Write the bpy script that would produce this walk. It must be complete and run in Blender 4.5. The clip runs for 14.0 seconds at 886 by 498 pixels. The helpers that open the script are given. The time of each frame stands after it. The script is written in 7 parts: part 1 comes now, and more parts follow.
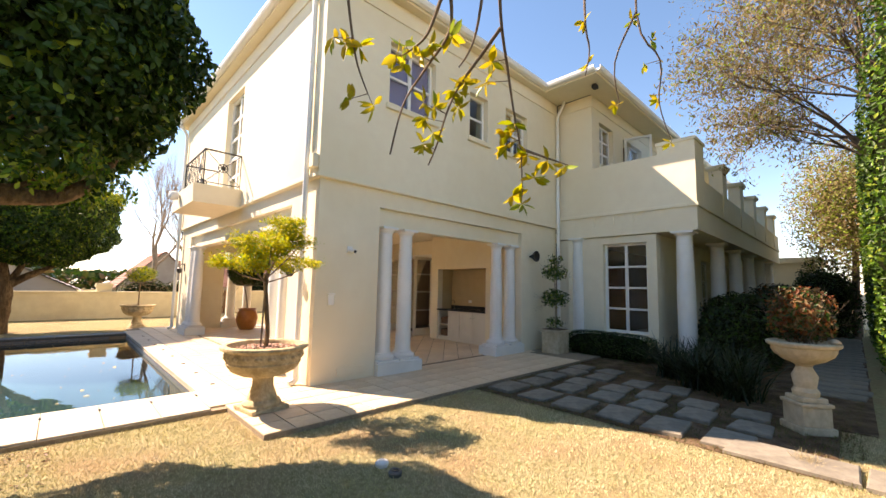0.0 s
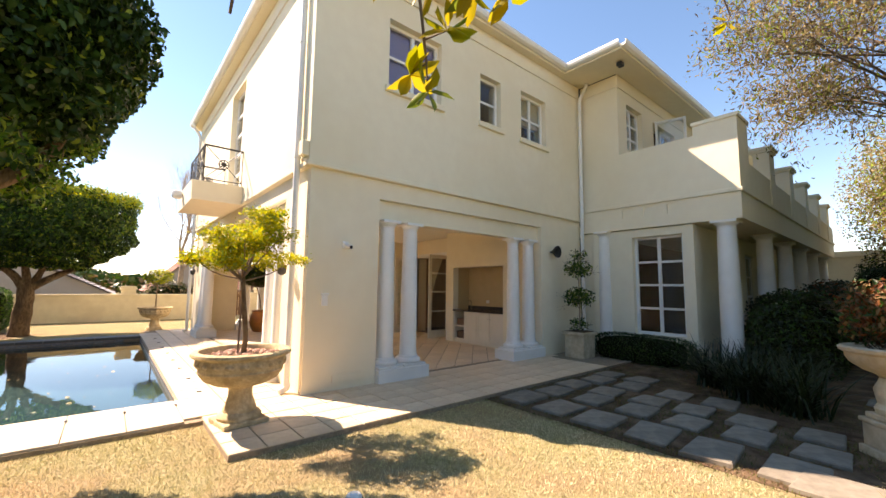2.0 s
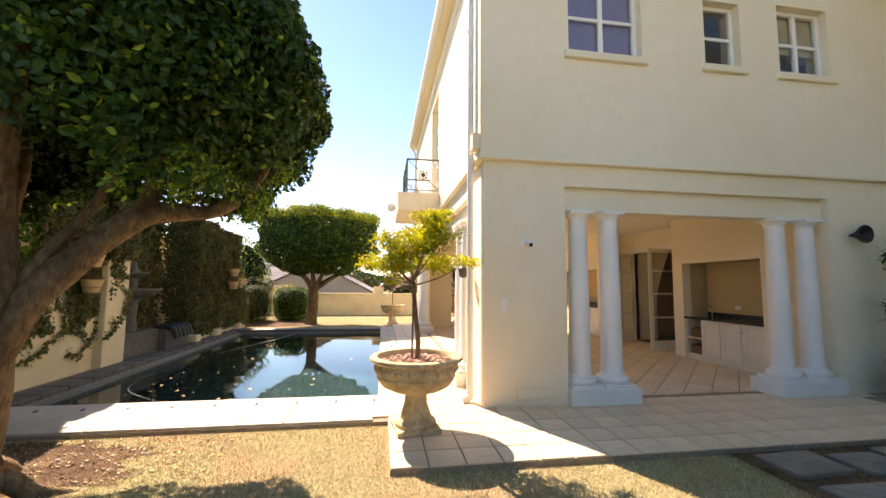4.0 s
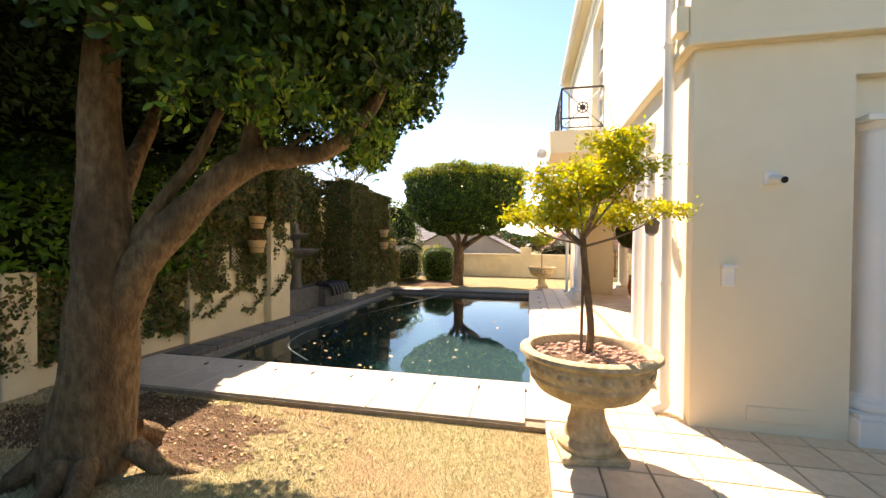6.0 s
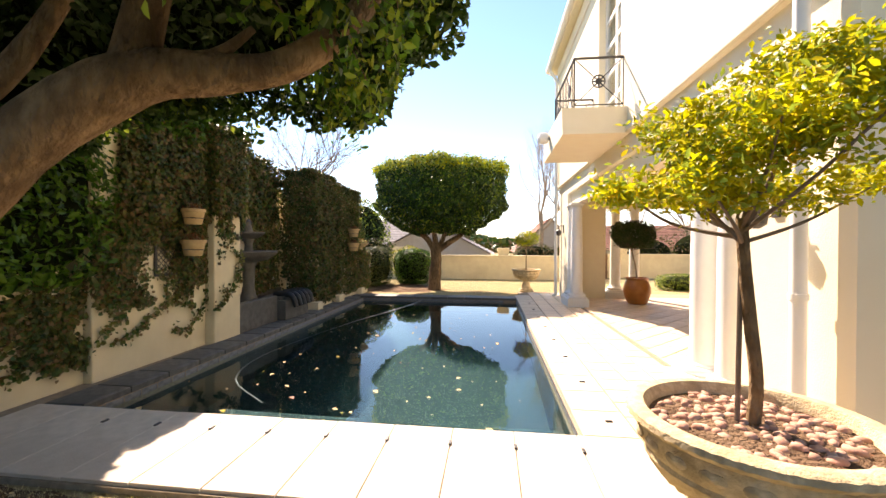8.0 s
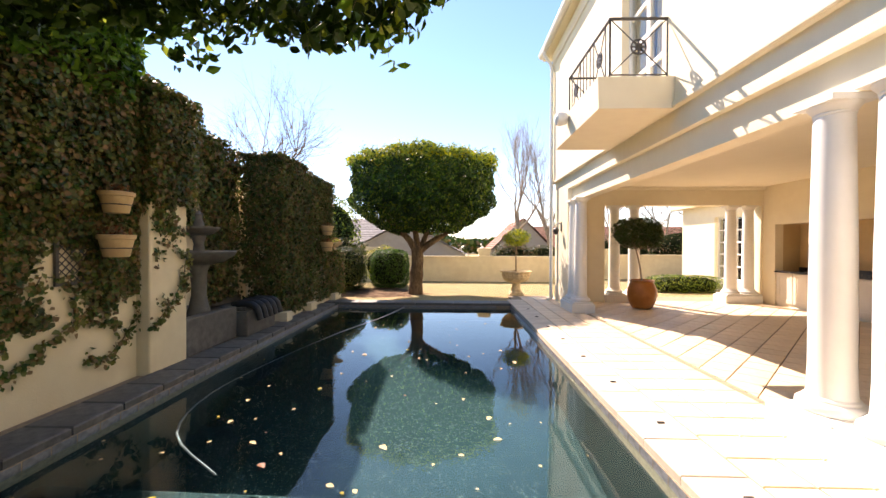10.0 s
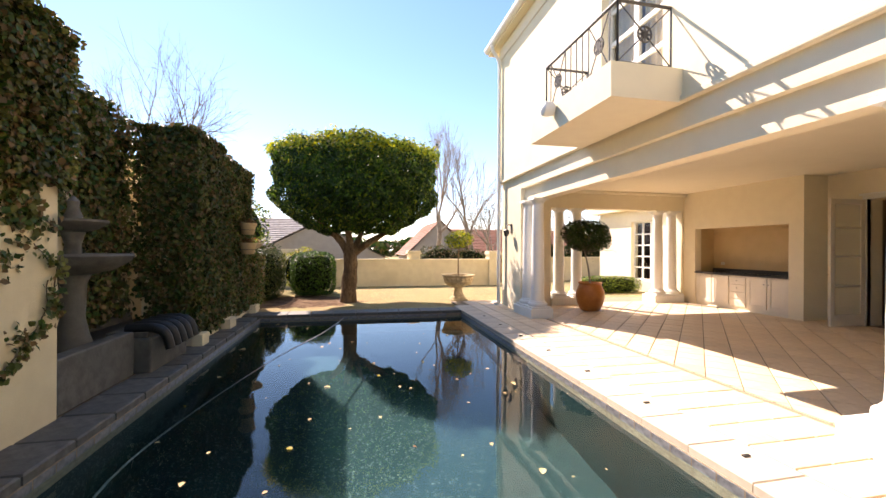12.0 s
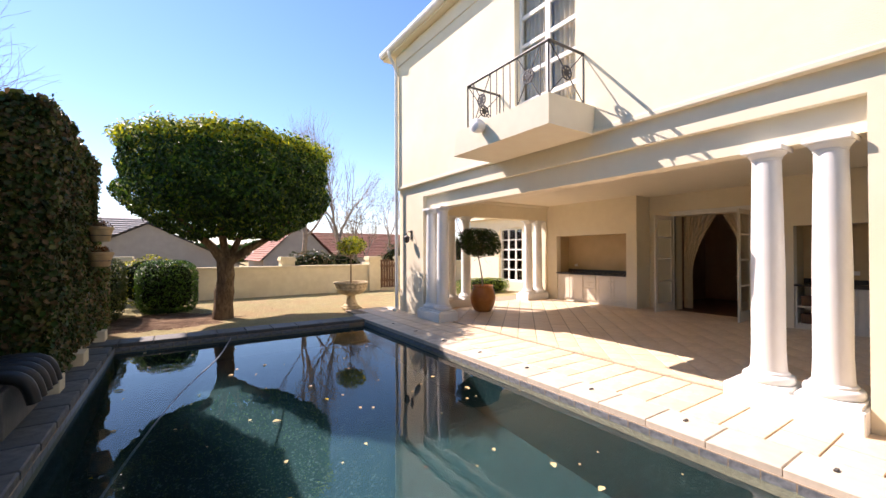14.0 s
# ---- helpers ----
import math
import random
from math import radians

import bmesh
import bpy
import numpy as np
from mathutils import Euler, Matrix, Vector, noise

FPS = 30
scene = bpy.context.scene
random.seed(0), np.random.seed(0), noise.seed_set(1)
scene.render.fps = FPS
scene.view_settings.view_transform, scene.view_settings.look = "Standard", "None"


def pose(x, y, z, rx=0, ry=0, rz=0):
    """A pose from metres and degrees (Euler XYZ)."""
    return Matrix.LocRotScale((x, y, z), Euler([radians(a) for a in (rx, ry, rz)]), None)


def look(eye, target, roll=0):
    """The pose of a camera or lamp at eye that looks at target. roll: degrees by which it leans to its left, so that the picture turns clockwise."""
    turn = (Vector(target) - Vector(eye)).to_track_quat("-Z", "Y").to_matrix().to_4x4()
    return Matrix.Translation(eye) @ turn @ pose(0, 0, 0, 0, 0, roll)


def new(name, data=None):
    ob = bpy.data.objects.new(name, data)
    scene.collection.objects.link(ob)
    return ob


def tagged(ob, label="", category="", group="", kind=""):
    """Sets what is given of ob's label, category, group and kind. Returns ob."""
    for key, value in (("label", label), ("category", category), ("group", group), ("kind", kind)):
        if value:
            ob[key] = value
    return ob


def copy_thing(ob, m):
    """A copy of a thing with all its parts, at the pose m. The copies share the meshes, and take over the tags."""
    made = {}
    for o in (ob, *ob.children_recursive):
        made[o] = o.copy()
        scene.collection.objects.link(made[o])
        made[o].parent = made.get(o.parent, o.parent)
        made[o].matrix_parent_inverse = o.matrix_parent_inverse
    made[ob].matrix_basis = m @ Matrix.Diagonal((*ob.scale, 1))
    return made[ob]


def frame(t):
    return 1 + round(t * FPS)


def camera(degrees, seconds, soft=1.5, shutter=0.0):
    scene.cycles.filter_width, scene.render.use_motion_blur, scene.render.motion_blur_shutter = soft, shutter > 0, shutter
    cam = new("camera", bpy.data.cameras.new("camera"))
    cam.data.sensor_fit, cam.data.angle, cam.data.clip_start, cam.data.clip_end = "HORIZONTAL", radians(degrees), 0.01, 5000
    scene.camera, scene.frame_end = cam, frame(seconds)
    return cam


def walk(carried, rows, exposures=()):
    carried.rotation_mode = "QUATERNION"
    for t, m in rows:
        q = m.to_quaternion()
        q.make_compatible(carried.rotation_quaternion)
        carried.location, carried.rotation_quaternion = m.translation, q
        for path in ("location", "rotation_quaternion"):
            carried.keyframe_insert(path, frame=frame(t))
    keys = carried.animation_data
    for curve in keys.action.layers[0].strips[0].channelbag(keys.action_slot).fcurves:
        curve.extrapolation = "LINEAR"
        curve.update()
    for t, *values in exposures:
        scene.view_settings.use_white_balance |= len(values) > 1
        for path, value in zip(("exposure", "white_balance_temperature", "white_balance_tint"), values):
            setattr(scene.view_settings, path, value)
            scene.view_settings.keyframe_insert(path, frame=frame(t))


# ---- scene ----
cam = camera(96.6, 14.0)
PATH = [
    (0, (0.247, 0.107, 1.529), (1.627, 1.542, 1.722), 1.2),
    (0.5, (0.374, 0.164, 1.529), (1.755, 1.598, 1.721), 0.8),
    (1, (0.567, 0.224, 1.51), (1.93, 1.675, 1.703), 0.5),
    (1.5, (0.72, 0.347, 1.488), (2.035, 1.841, 1.685), 0.7),
    (2, (0.955, 0.368, 1.49), (2.234, 1.892, 1.686), 0.7),
    (2.5, (1.186, 0.408, 1.486), (2.405, 1.981, 1.68), 0.5),
    (3, (1.443, 0.485, 1.502), (2.428, 2.215, 1.692), 0.5),
    (3.5, (1.599, 0.626, 1.519), (2.26, 2.504, 1.704), 0.6),
    (4, (1.756, 0.84, 1.556), (2.059, 2.809, 1.734), 0.5),
    (4.2, (1.777, 0.961, 1.563), (1.978, 2.944, 1.72), 0.6),
    (6.3, (1.65, 2.296, 1.548), (1.194, 4.243, 1.506), 0.3),
    (6.5, (1.596, 2.416, 1.544), (1.129, 4.36, 1.498), 0.2),
    (7, (1.436, 2.775, 1.543), (0.953, 4.715, 1.507), 0.2),
    (7.5, (1.208, 3.067, 1.53), (0.836, 5.032, 1.503), 0.4),
    (8, (1.0, 3.363, 1.521), (0.761, 5.348, 1.502), 0.2),
    (8.5, (0.83, 3.677, 1.521), (0.663, 5.67, 1.503), 0.3),
    (8.7, (0.778, 3.782, 1.522), (0.634, 5.776, 1.505), 0.2),
    (11, (-0.149, 5.144, 1.433), (-0.121, 7.144, 1.423), 0.4),
    (11.5, (-0.369, 5.405, 1.425), (-0.22, 7.399, 1.419), 0.3),
    (12, (-0.694, 5.596, 1.471), (-0.276, 7.552, 1.472), 0.3),
    (12.5, (-1.017, 5.702, 1.482), (-0.329, 7.58, 1.497), 0.4),
    (13, (-1.304, 5.832, 1.502), (-0.396, 7.614, 1.519), 0.3),
    (13.5, (-1.598, 5.977, 1.546), (-0.59, 7.704, 1.563), -0.1),
    (14, (-1.839, 6.098, 1.556), (-0.734, 7.765, 1.573), -0.2),
]
walk(cam, [(t, look(eye, target, roll)) for t, eye, target, roll in PATH], [(0, 1.56, 7900, 27), (4.2, 1.6, 7950, 28), (6.3, 1.68, 7850, 27), (8.7, 1.64, 7550, 27), (10.8, 1.52, 7300, 29), (12.5, 1.48, 7150, 29), (14, 1.15, 6650, 30)])

# ---- world, sun ----
SUN = Vector((-0.79, 1.5, 1.72)).normalized()
world = bpy.data.worlds.new("world")
scene.world = world
world.use_nodes = True
wt = world.node_tree
sky = wt.nodes.new("ShaderNodeTexSky")
sky.sky_type = "NISHITA"
sky.sun_disc = False
sky.sun_elevation = math.asin(SUN.z)
sky.sun_rotation = math.atan2(SUN.x, SUN.y)
sky.air_density, sky.dust_density, sky.ozone_density = 0.9, 0.05, 1.1
tone = wt.nodes.new("ShaderNodeHueSaturation")
tone.inputs["Hue"].default_value, tone.inputs["Saturation"].default_value = 0.492, 1.16
wt.links.new(sky.outputs[0], tone.inputs["Color"])
wt.links.new(tone.outputs[0], wt.nodes["Background"].inputs[0])
wt.nodes["Background"].inputs[1].default_value = 0.11
sun = new("sun", bpy.data.lights.new("sun", "SUN"))
sun.data.energy, sun.data.angle, sun.data.color = 5.0, radians(0.5), (1.0, 0.93, 0.81)
sun.matrix_world = look(SUN * 50, (0, 0, 0))


# ---- materials ----
def mat(name, base, base2=None, rough=0.7, scale=8.0, bump=0.2, bscale=60.0, spec=0.4, big=None, bigscale=0.7, metal=0.0, rnd=0.0, stretch=(1, 1, 1), dist=0.02):
    """Two-scale noise material: base to base2 by grain, big stains, per-object variation."""
    m = bpy.data.materials.new(name)
    m.use_nodes = True
    nt = m.node_tree
    b = nt.nodes["Principled BSDF"]
    b.inputs["Roughness"].default_value = rough
    b.inputs["Specular IOR Level"].default_value = spec
    b.inputs["Metallic"].default_value = metal
    co = nt.nodes.new("ShaderNodeTexCoord")
    mp = nt.nodes.new("ShaderNodeMapping")
    mp.inputs["Scale"].default_value = stretch
    nt.links.new(co.outputs["Object"], mp.inputs[0])

    def noise_node(sc, det):
        n = nt.nodes.new("ShaderNodeTexNoise")
        n.inputs["Scale"].default_value = sc
        n.inputs["Detail"].default_value = det
        nt.links.new(mp.outputs[0], n.inputs["Vector"])
        return n

    def mix(fac, a, c, fmin=0.35, fmax=0.65):
        r = nt.nodes.new("ShaderNodeMapRange")
        r.inputs[1].default_value, r.inputs[2].default_value = fmin, fmax
        nt.links.new(fac, r.inputs[0])
        x = nt.nodes.new("ShaderNodeMix")
        x.data_type = "RGBA"
        nt.links.new(r.outputs[0], x.inputs[0])
        for sock, v in ((x.inputs[6], a), (x.inputs[7], c)):
            if isinstance(v, tuple):
                sock.default_value = (*v, 1)
            else:
                nt.links.new(v, sock)
        return x.outputs[2]

    base2 = base2 or tuple(c * 0.9 for c in base)
    col = mix(noise_node(scale, 6).outputs[0], base, base2)
    if big:
        col = mix(noise_node(bigscale, 4).outputs[0], col, big, 0.45, 0.75)
    if rnd:
        oi = nt.nodes.new("ShaderNodeObjectInfo")
        ge = nt.nodes.new("ShaderNodeNewGeometry")
        ad = nt.nodes.new("ShaderNodeMath")
        ad.operation = "ADD"
        nt.links.new(oi.outputs["Random"], ad.inputs[0])
        nt.links.new(ge.outputs["Random Per Island"], ad.inputs[1])
        mr = nt.nodes.new("ShaderNodeMapRange")
        mr.inputs[2].default_value = 2.0
        mr.inputs[3].default_value, mr.inputs[4].default_value = 1 - rnd, 1 + rnd
        nt.links.new(ad.outputs[0], mr.inputs[0])
        hs = nt.nodes.new("ShaderNodeHueSaturation")
        nt.links.new(mr.outputs[0], hs.inputs["Value"])
        nt.links.new(col, hs.inputs["Color"])
        col = hs.outputs[0]
    nt.links.new(col, b.inputs["Base Color"])
    if bump:
        bn = nt.nodes.new("ShaderNodeBump")
        bn.inputs["Strength"].default_value = bump
        bn.inputs["Distance"].default_value = dist
        nt.links.new(noise_node(bscale, 8).outputs[0], bn.inputs["Height"])
        nt.links.new(bn.outputs[0], b.inputs["Normal"])
    return m


def speckle(m, scale, level, colour):
    """Scattered pale pebbles in a dark finish."""
    nt = m.node_tree
    b = nt.nodes["Principled BSDF"]
    co = nt.nodes.new("ShaderNodeTexCoord")
    v = nt.nodes.new("ShaderNodeTexVoronoi")
    v.inputs["Scale"].default_value = scale
    nt.links.new(co.outputs["Object"], v.inputs["Vector"])
    sp = nt.nodes.new("ShaderNodeSeparateColor")
    nt.links.new(v.outputs["Color"], sp.inputs[0])
    g = nt.nodes.new("ShaderNodeMath")
    g.operation = "GREATER_THAN"
    g.inputs[1].default_value = level
    nt.links.new(sp.outputs[0], g.inputs[0])
    x = nt.nodes.new("ShaderNodeMix")
    x.data_type = "RGBA"
    nt.links.new(g.outputs[0], x.inputs[0])
    nt.links.new(b.inputs["Base Color"].links[0].from_socket, x.inputs[6])
    x.inputs[7].default_value = (*colour, 1)
    nt.links.new(x.outputs[2], b.inputs["Base Color"])


def leafy(name, a, b2, trans=0.35, rough=0.5, var=0.35):
    """Leaf: colour by piece, light through the blade."""
    m = mat(name, a, b2, rough=rough, scale=2.5, bump=0, rnd=var, spec=0.25)
    nt = m.node_tree
    b = nt.nodes["Principled BSDF"]
    tr = nt.nodes.new("ShaderNodeBsdfTranslucent")
    mx = nt.nodes.new("ShaderNodeMixShader")
    mx.inputs[0].default_value = trans
    nt.links.new(b.inputs["Base Color"].links[0].from_socket, tr.inputs[0])
    nt.links.new(b.outputs[0], mx.inputs[1])
    nt.links.new(tr.outputs[0], mx.inputs[2])
    nt.links.new(mx.outputs[0], nt.nodes["Material Output"].inputs[0])
    return m


def pane_mat(name, tint=(0.9, 0.92, 0.92)):
    m = bpy.data.materials.new(name)
    m.use_nodes = True
    nt = m.node_tree
    nt.nodes.remove(nt.nodes["Principled BSDF"])
    t = nt.nodes.new("ShaderNodeBsdfTransparent")
    t.inputs[0].default_value = (*tint, 1)
    g = nt.nodes.new("ShaderNodeBsdfGlossy")
    g.inputs["Roughness"].default_value = 0.01
    f = nt.nodes.new("ShaderNodeLayerWeight")
    f.inputs[0].default_value = 0.5
    p5 = nt.nodes.new("ShaderNodeMath")
    p5.operation = "POWER"
    p5.inputs[1].default_value = 5.0
    nt.links.new(f.outputs["Facing"], p5.inputs[0])
    mr = nt.nodes.new("ShaderNodeMapRange")
    mr.inputs[3].default_value, mr.inputs[4].default_value = 0.045, 1.0
    nt.links.new(p5.outputs[0], mr.inputs[0])
    x = nt.nodes.new("ShaderNodeMixShader")
    nt.links.new(mr.outputs[0], x.inputs[0])
    nt.links.new(t.outputs[0], x.inputs[1])
    nt.links.new(g.outputs[0], x.inputs[2])
    nt.links.new(x.outputs[0], nt.nodes["Material Output"].inputs[0])
    return m


STUCCO = mat("stucco", (0.815, 0.74, 0.56), (0.79, 0.71, 0.535), 0.85, 5, 0.25, 90, 0.2, (0.75, 0.66, 0.465), 0.5, dist=0.006)
WALLCREAM = mat("garden_wall_paint", (0.78, 0.68, 0.46), (0.72, 0.62, 0.41), 0.85, 5, 0.3, 70, 0.2, (0.62, 0.52, 0.34), 0.8, dist=0.008)
WHITE = mat("white_paint", (0.80, 0.79, 0.74), (0.77, 0.76, 0.71), 0.55, 6, 0.1, 80, 0.4, (0.72, 0.71, 0.66), 1.2, dist=0.003)
CEILING = mat("ceiling_paint", (0.87, 0.80, 0.63), (0.85, 0.78, 0.61), 0.8, 3, 0.05, 60, 0.2)
TILE = mat("terrace_tile", (0.76, 0.61, 0.43), (0.67, 0.52, 0.35), 0.5, 14, 0.3, 45, 0.4, (0.60, 0.45, 0.29), 1.1, rnd=0.12, dist=0.004)
GROUT = mat("grout", (0.33, 0.26, 0.18), (0.24, 0.185, 0.125), 0.9, 20, 0.3, 80)
COPING = mat("pale_coping_stone", (0.62, 0.54, 0.43), (0.52, 0.45, 0.35), 0.7, 9, 0.35, 50, 0.3, (0.46, 0.39, 0.3), 0.9, rnd=0.1, dist=0.006)
DARKSTONE = mat("damp_grey_stone", (0.15, 0.143, 0.128), (0.085, 0.08, 0.07), 0.6, 12, 0.4, 40, 0.4, (0.09, 0.09, 0.08), 1.3, rnd=0.15, dist=0.01)
SLATE = mat("stepping_stone", (0.27, 0.24, 0.185), (0.20, 0.175, 0.135), 0.8, 10, 0.5, 35, 0.3, (0.15, 0.13, 0.10), 2.0, rnd=0.18, dist=0.012)
POOLTILE = mat("waterline_tile", (0.22, 0.23, 0.24), (0.12, 0.13, 0.14), 0.35, 16, 0.2, 30, 0.5, rnd=0.2)
PLASTER = mat("pool_plaster", (0.005, 0.036, 0.040), (0.002, 0.013, 0.015), 0.8, 60, 0.1, 40, 0.2, (0.003, 0.015, 0.018), 0.5)
speckle(PLASTER, 65, 0.92, (0.06, 0.09, 0.09))
LAWN = mat("dry_lawn", (0.45, 0.38, 0.21), (0.29, 0.26, 0.115), 0.95, 24, 1.0, 110, 0.1, (0.40, 0.27, 0.15), 1.2, dist=0.03)
BLADE = mat("grass_blade", (0.72, 0.61, 0.39), (0.52, 0.48, 0.21), 0.8, 1.6, 0, spec=0.2, rnd=0.45, big=(0.60, 0.45, 0.26), bigscale=1.3)
SOIL = mat("bare_soil", (0.17, 0.105, 0.065), (0.10, 0.06, 0.035), 0.95, 9, 1.0, 45, 0.1, (0.27, 0.18, 0.11), 3.0, dist=0.06)
STONE = mat("cast_stone", (0.64, 0.52, 0.32), (0.48, 0.37, 0.22), 0.85, 26, 0.7, 90, 0.2, (0.33, 0.25, 0.14), 7.0, dist=0.01)
PALESTONE = mat("pale_cast_stone", (0.60, 0.51, 0.36), (0.48, 0.40, 0.27), 0.85, 14, 0.6, 70, 0.2, (0.36, 0.29, 0.19), 3.0, dist=0.01)
TERRA = mat("glazed_terracotta", (0.46, 0.17, 0.03), (0.36, 0.12, 0.02), 0.35, 6, 0.1, 40, 0.5, (0.52, 0.22, 0.06), 2.0)
POTBUFF = mat("buff_clay", (0.60, 0.43, 0.22), (0.50, 0.35, 0.17), 0.7, 9, 0.2, 60, 0.3, (0.45, 0.3, 0.16), 2.5)
BARK = mat("smooth_bark", (0.27, 0.18, 0.095), (0.14, 0.088, 0.045), 0.9, 22, 1.0, 40, 0.2, (0.065, 0.042, 0.024), 3.4, stretch=(1, 1, 0.45), dist=0.04)
TWIG = mat("twig_bark", (0.20, 0.15, 0.11), (0.14, 0.10, 0.07), 0.9, 9, 0.3, 40, 0.2)
PALETWIG = mat("pale_twig", (0.36, 0.29, 0.22), (0.26, 0.2, 0.15), 0.9, 6, 0, 40, 0.2)
IRON = mat("dark_iron", (0.035, 0.033, 0.03), (0.055, 0.05, 0.045), 0.5, 12, 0.1, 60, 0.5)
GRANITE = mat("black_granite", (0.02, 0.018, 0.018), (0.05, 0.045, 0.045), 0.15, 120, 0, 60, 0.5)
CABINET = mat("cabinet_paint", (0.74, 0.68, 0.56), (0.70, 0.64, 0.52), 0.45, 4, 0.05, 60, 0.4)
NICHE = mat("niche_paint", (0.56, 0.42, 0.23), (0.52, 0.39, 0.21), 0.75, 4, 0.1, 60, 0.2)
CHROME = mat("chrome", (0.7, 0.7, 0.7), (0.6, 0.6, 0.6), 0.15, 10, 0, metal=1.0)
BLACKPL = mat("black_plastic", (0.012, 0.012, 0.012), (0.02, 0.02, 0.02), 0.45, 12, 0.1, 50, 0.4)
CURTAIN = mat("curtain_cloth", (0.62, 0.52, 0.36), (0.55, 0.45, 0.3), 0.9, 12, 0.1, 90, 0.1)
BLIND = mat("purple_blind", (0.30, 0.26, 0.42), (0.27, 0.235, 0.38), 0.8, 3, 0.05, 50, 0.2)
# Unlit rooms: their darkness is put into this near-black wall colour.
DARKROOM = mat("room_shade", (0.06, 0.043, 0.03), (0.05, 0.036, 0.025), 0.9, 3, 0.05, 50, 0.2)
ROOMPAINT = mat("brown_room_paint", (0.48, 0.33, 0.22), (0.44, 0.30, 0.20), 0.85, 3, 0.05, 50, 0.2)
WOOD = mat("interior_wood", (0.16, 0.08, 0.04), (0.10, 0.05, 0.025), 0.5, 6, 0.1, 50, 0.3)
ROOFT = mat("roof_tile", (0.16, 0.155, 0.15), (0.11, 0.105, 0.10), 0.8, 8, 0.4, 30, 0.3, rnd=0.15)
ROOFGREY = mat("weathered_grey_roof", (0.33, 0.31, 0.29), (0.25, 0.235, 0.22), 0.8, 4, 0.4, 30, 0.3, rnd=0.15)
ROOFRED = mat("red_clay_roof", (0.36, 0.17, 0.11), (0.26, 0.12, 0.08), 0.8, 5, 0.4, 30, 0.3, rnd=0.2)
PLASTGREY = mat("grey_render", (0.42, 0.38, 0.33), (0.38, 0.345, 0.3), 0.9, 3, 0.2, 40, 0.2, (0.36, 0.32, 0.28), 0.6)
PEBBLE = mat("red_pebble", (0.36, 0.17, 0.11), (0.47, 0.34, 0.26), 0.7, 9, 0.2, 60, 0.3, rnd=0.4)
# Near-black: the shade inside hedges and crowns is put into this colour.
INNER_SHADE = mat("inner_shade", (0.010, 0.014, 0.006), (0.016, 0.018, 0.008), 1.0, 9, 0.6, 20, 0.0)
GLASS = pane_mat("window_glass")
LEAF_DARK = leafy("clipped_leaf", (0.019, 0.050, 0.006), (0.045, 0.095, 0.010), 0.14, 0.42)
# Darker copy of the clipped leaf; the crown's shade is in its colour.
LEAF_SHADE = leafy("shaded_leaf", (0.012, 0.030, 0.004), (0.026, 0.055, 0.007), 0.08, 0.6)
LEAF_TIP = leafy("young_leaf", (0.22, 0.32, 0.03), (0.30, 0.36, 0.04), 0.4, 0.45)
LEAF_IVY = leafy("ivy_leaf", (0.060, 0.078, 0.014), (0.13, 0.135, 0.028), 0.15, 0.45, 0.6)
LEAF_IVY_DRY = leafy("brown_ivy_leaf", (0.15, 0.10, 0.042), (0.22, 0.14, 0.06), 0.15, 0.6, 0.4)
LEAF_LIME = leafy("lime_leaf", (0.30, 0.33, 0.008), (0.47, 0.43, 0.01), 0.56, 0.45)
LEAF_YEL = leafy("yellow_leaf", (0.52, 0.38, 0.015), (0.42, 0.38, 0.02), 0.55, 0.45)
LEAF_RED = leafy("red_brown_leaf", (0.16, 0.045, 0.014), (0.24, 0.09, 0.022), 0.3, 0.5)
# Very dark; also gives the wing-side hedge and shrubs their painted shade.
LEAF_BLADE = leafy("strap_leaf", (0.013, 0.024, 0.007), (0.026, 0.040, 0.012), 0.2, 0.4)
LEAF_PALE = leafy("olive_leaf", (0.26, 0.22, 0.08), (0.33, 0.25, 0.11), 0.4, 0.6)
LEAF_BRIGHT = leafy("laurel_leaf", (0.07, 0.17, 0.012), (0.12, 0.24, 0.02), 0.35, 0.35)
LEAF_FALL = leafy("fallen_leaf", (0.55, 0.40, 0.16), (0.62, 0.52, 0.30), 0.2, 0.7)


def water_mat():
    m = bpy.data.materials.new("pool_water")
    m.use_nodes = True
    nt = m.node_tree
    b = nt.nodes["Principled BSDF"]
    b.inputs["Base Color"].default_value = (0.55, 0.90, 0.93, 1)
    b.inputs["Roughness"].default_value = 0.0
    b.inputs["IOR"].default_value = 1.33
    b.inputs["Transmission Weight"].default_value = 1.0
    co = nt.nodes.new("ShaderNodeTexCoord")
    n = nt.nodes.new("ShaderNodeTexNoise")
    n.inputs["Scale"].default_value = 1.6
    n.inputs["Detail"].default_value = 3
    bn = nt.nodes.new("ShaderNodeBump")
    bn.inputs["Strength"].default_value = 0.05
    bn.inputs["Distance"].default_value = 0.05
    nt.links.new(co.outputs["Object"], n.inputs["Vector"])
    nt.links.new(n.outputs[0], bn.inputs["Height"])
    nt.links.new(bn.outputs[0], b.inputs["Normal"])
    return m


WATER = water_mat()


# ---- mesh helpers ----
def box(bm, x0, x1, y0, y1, z0, z1, bevel=0.0):
    r = bmesh.ops.create_cube(bm, size=1.0, matrix=Matrix.LocRotScale(((x0 + x1) / 2, (y0 + y1) / 2, (z0 + z1) / 2), None, (abs(x1 - x0), abs(y1 - y0), abs(z1 - z0))))
    if bevel:
        es = {e for v in r["verts"] for e in v.link_edges}
        bmesh.ops.bevel(bm, geom=list(es), offset=bevel, segments=2, affect="EDGES", profile=0.5)


def boxes(rows, bevel=0.0):
    bm = bmesh.new()
    for r in rows:
        box(bm, *r, bevel)
    return bm


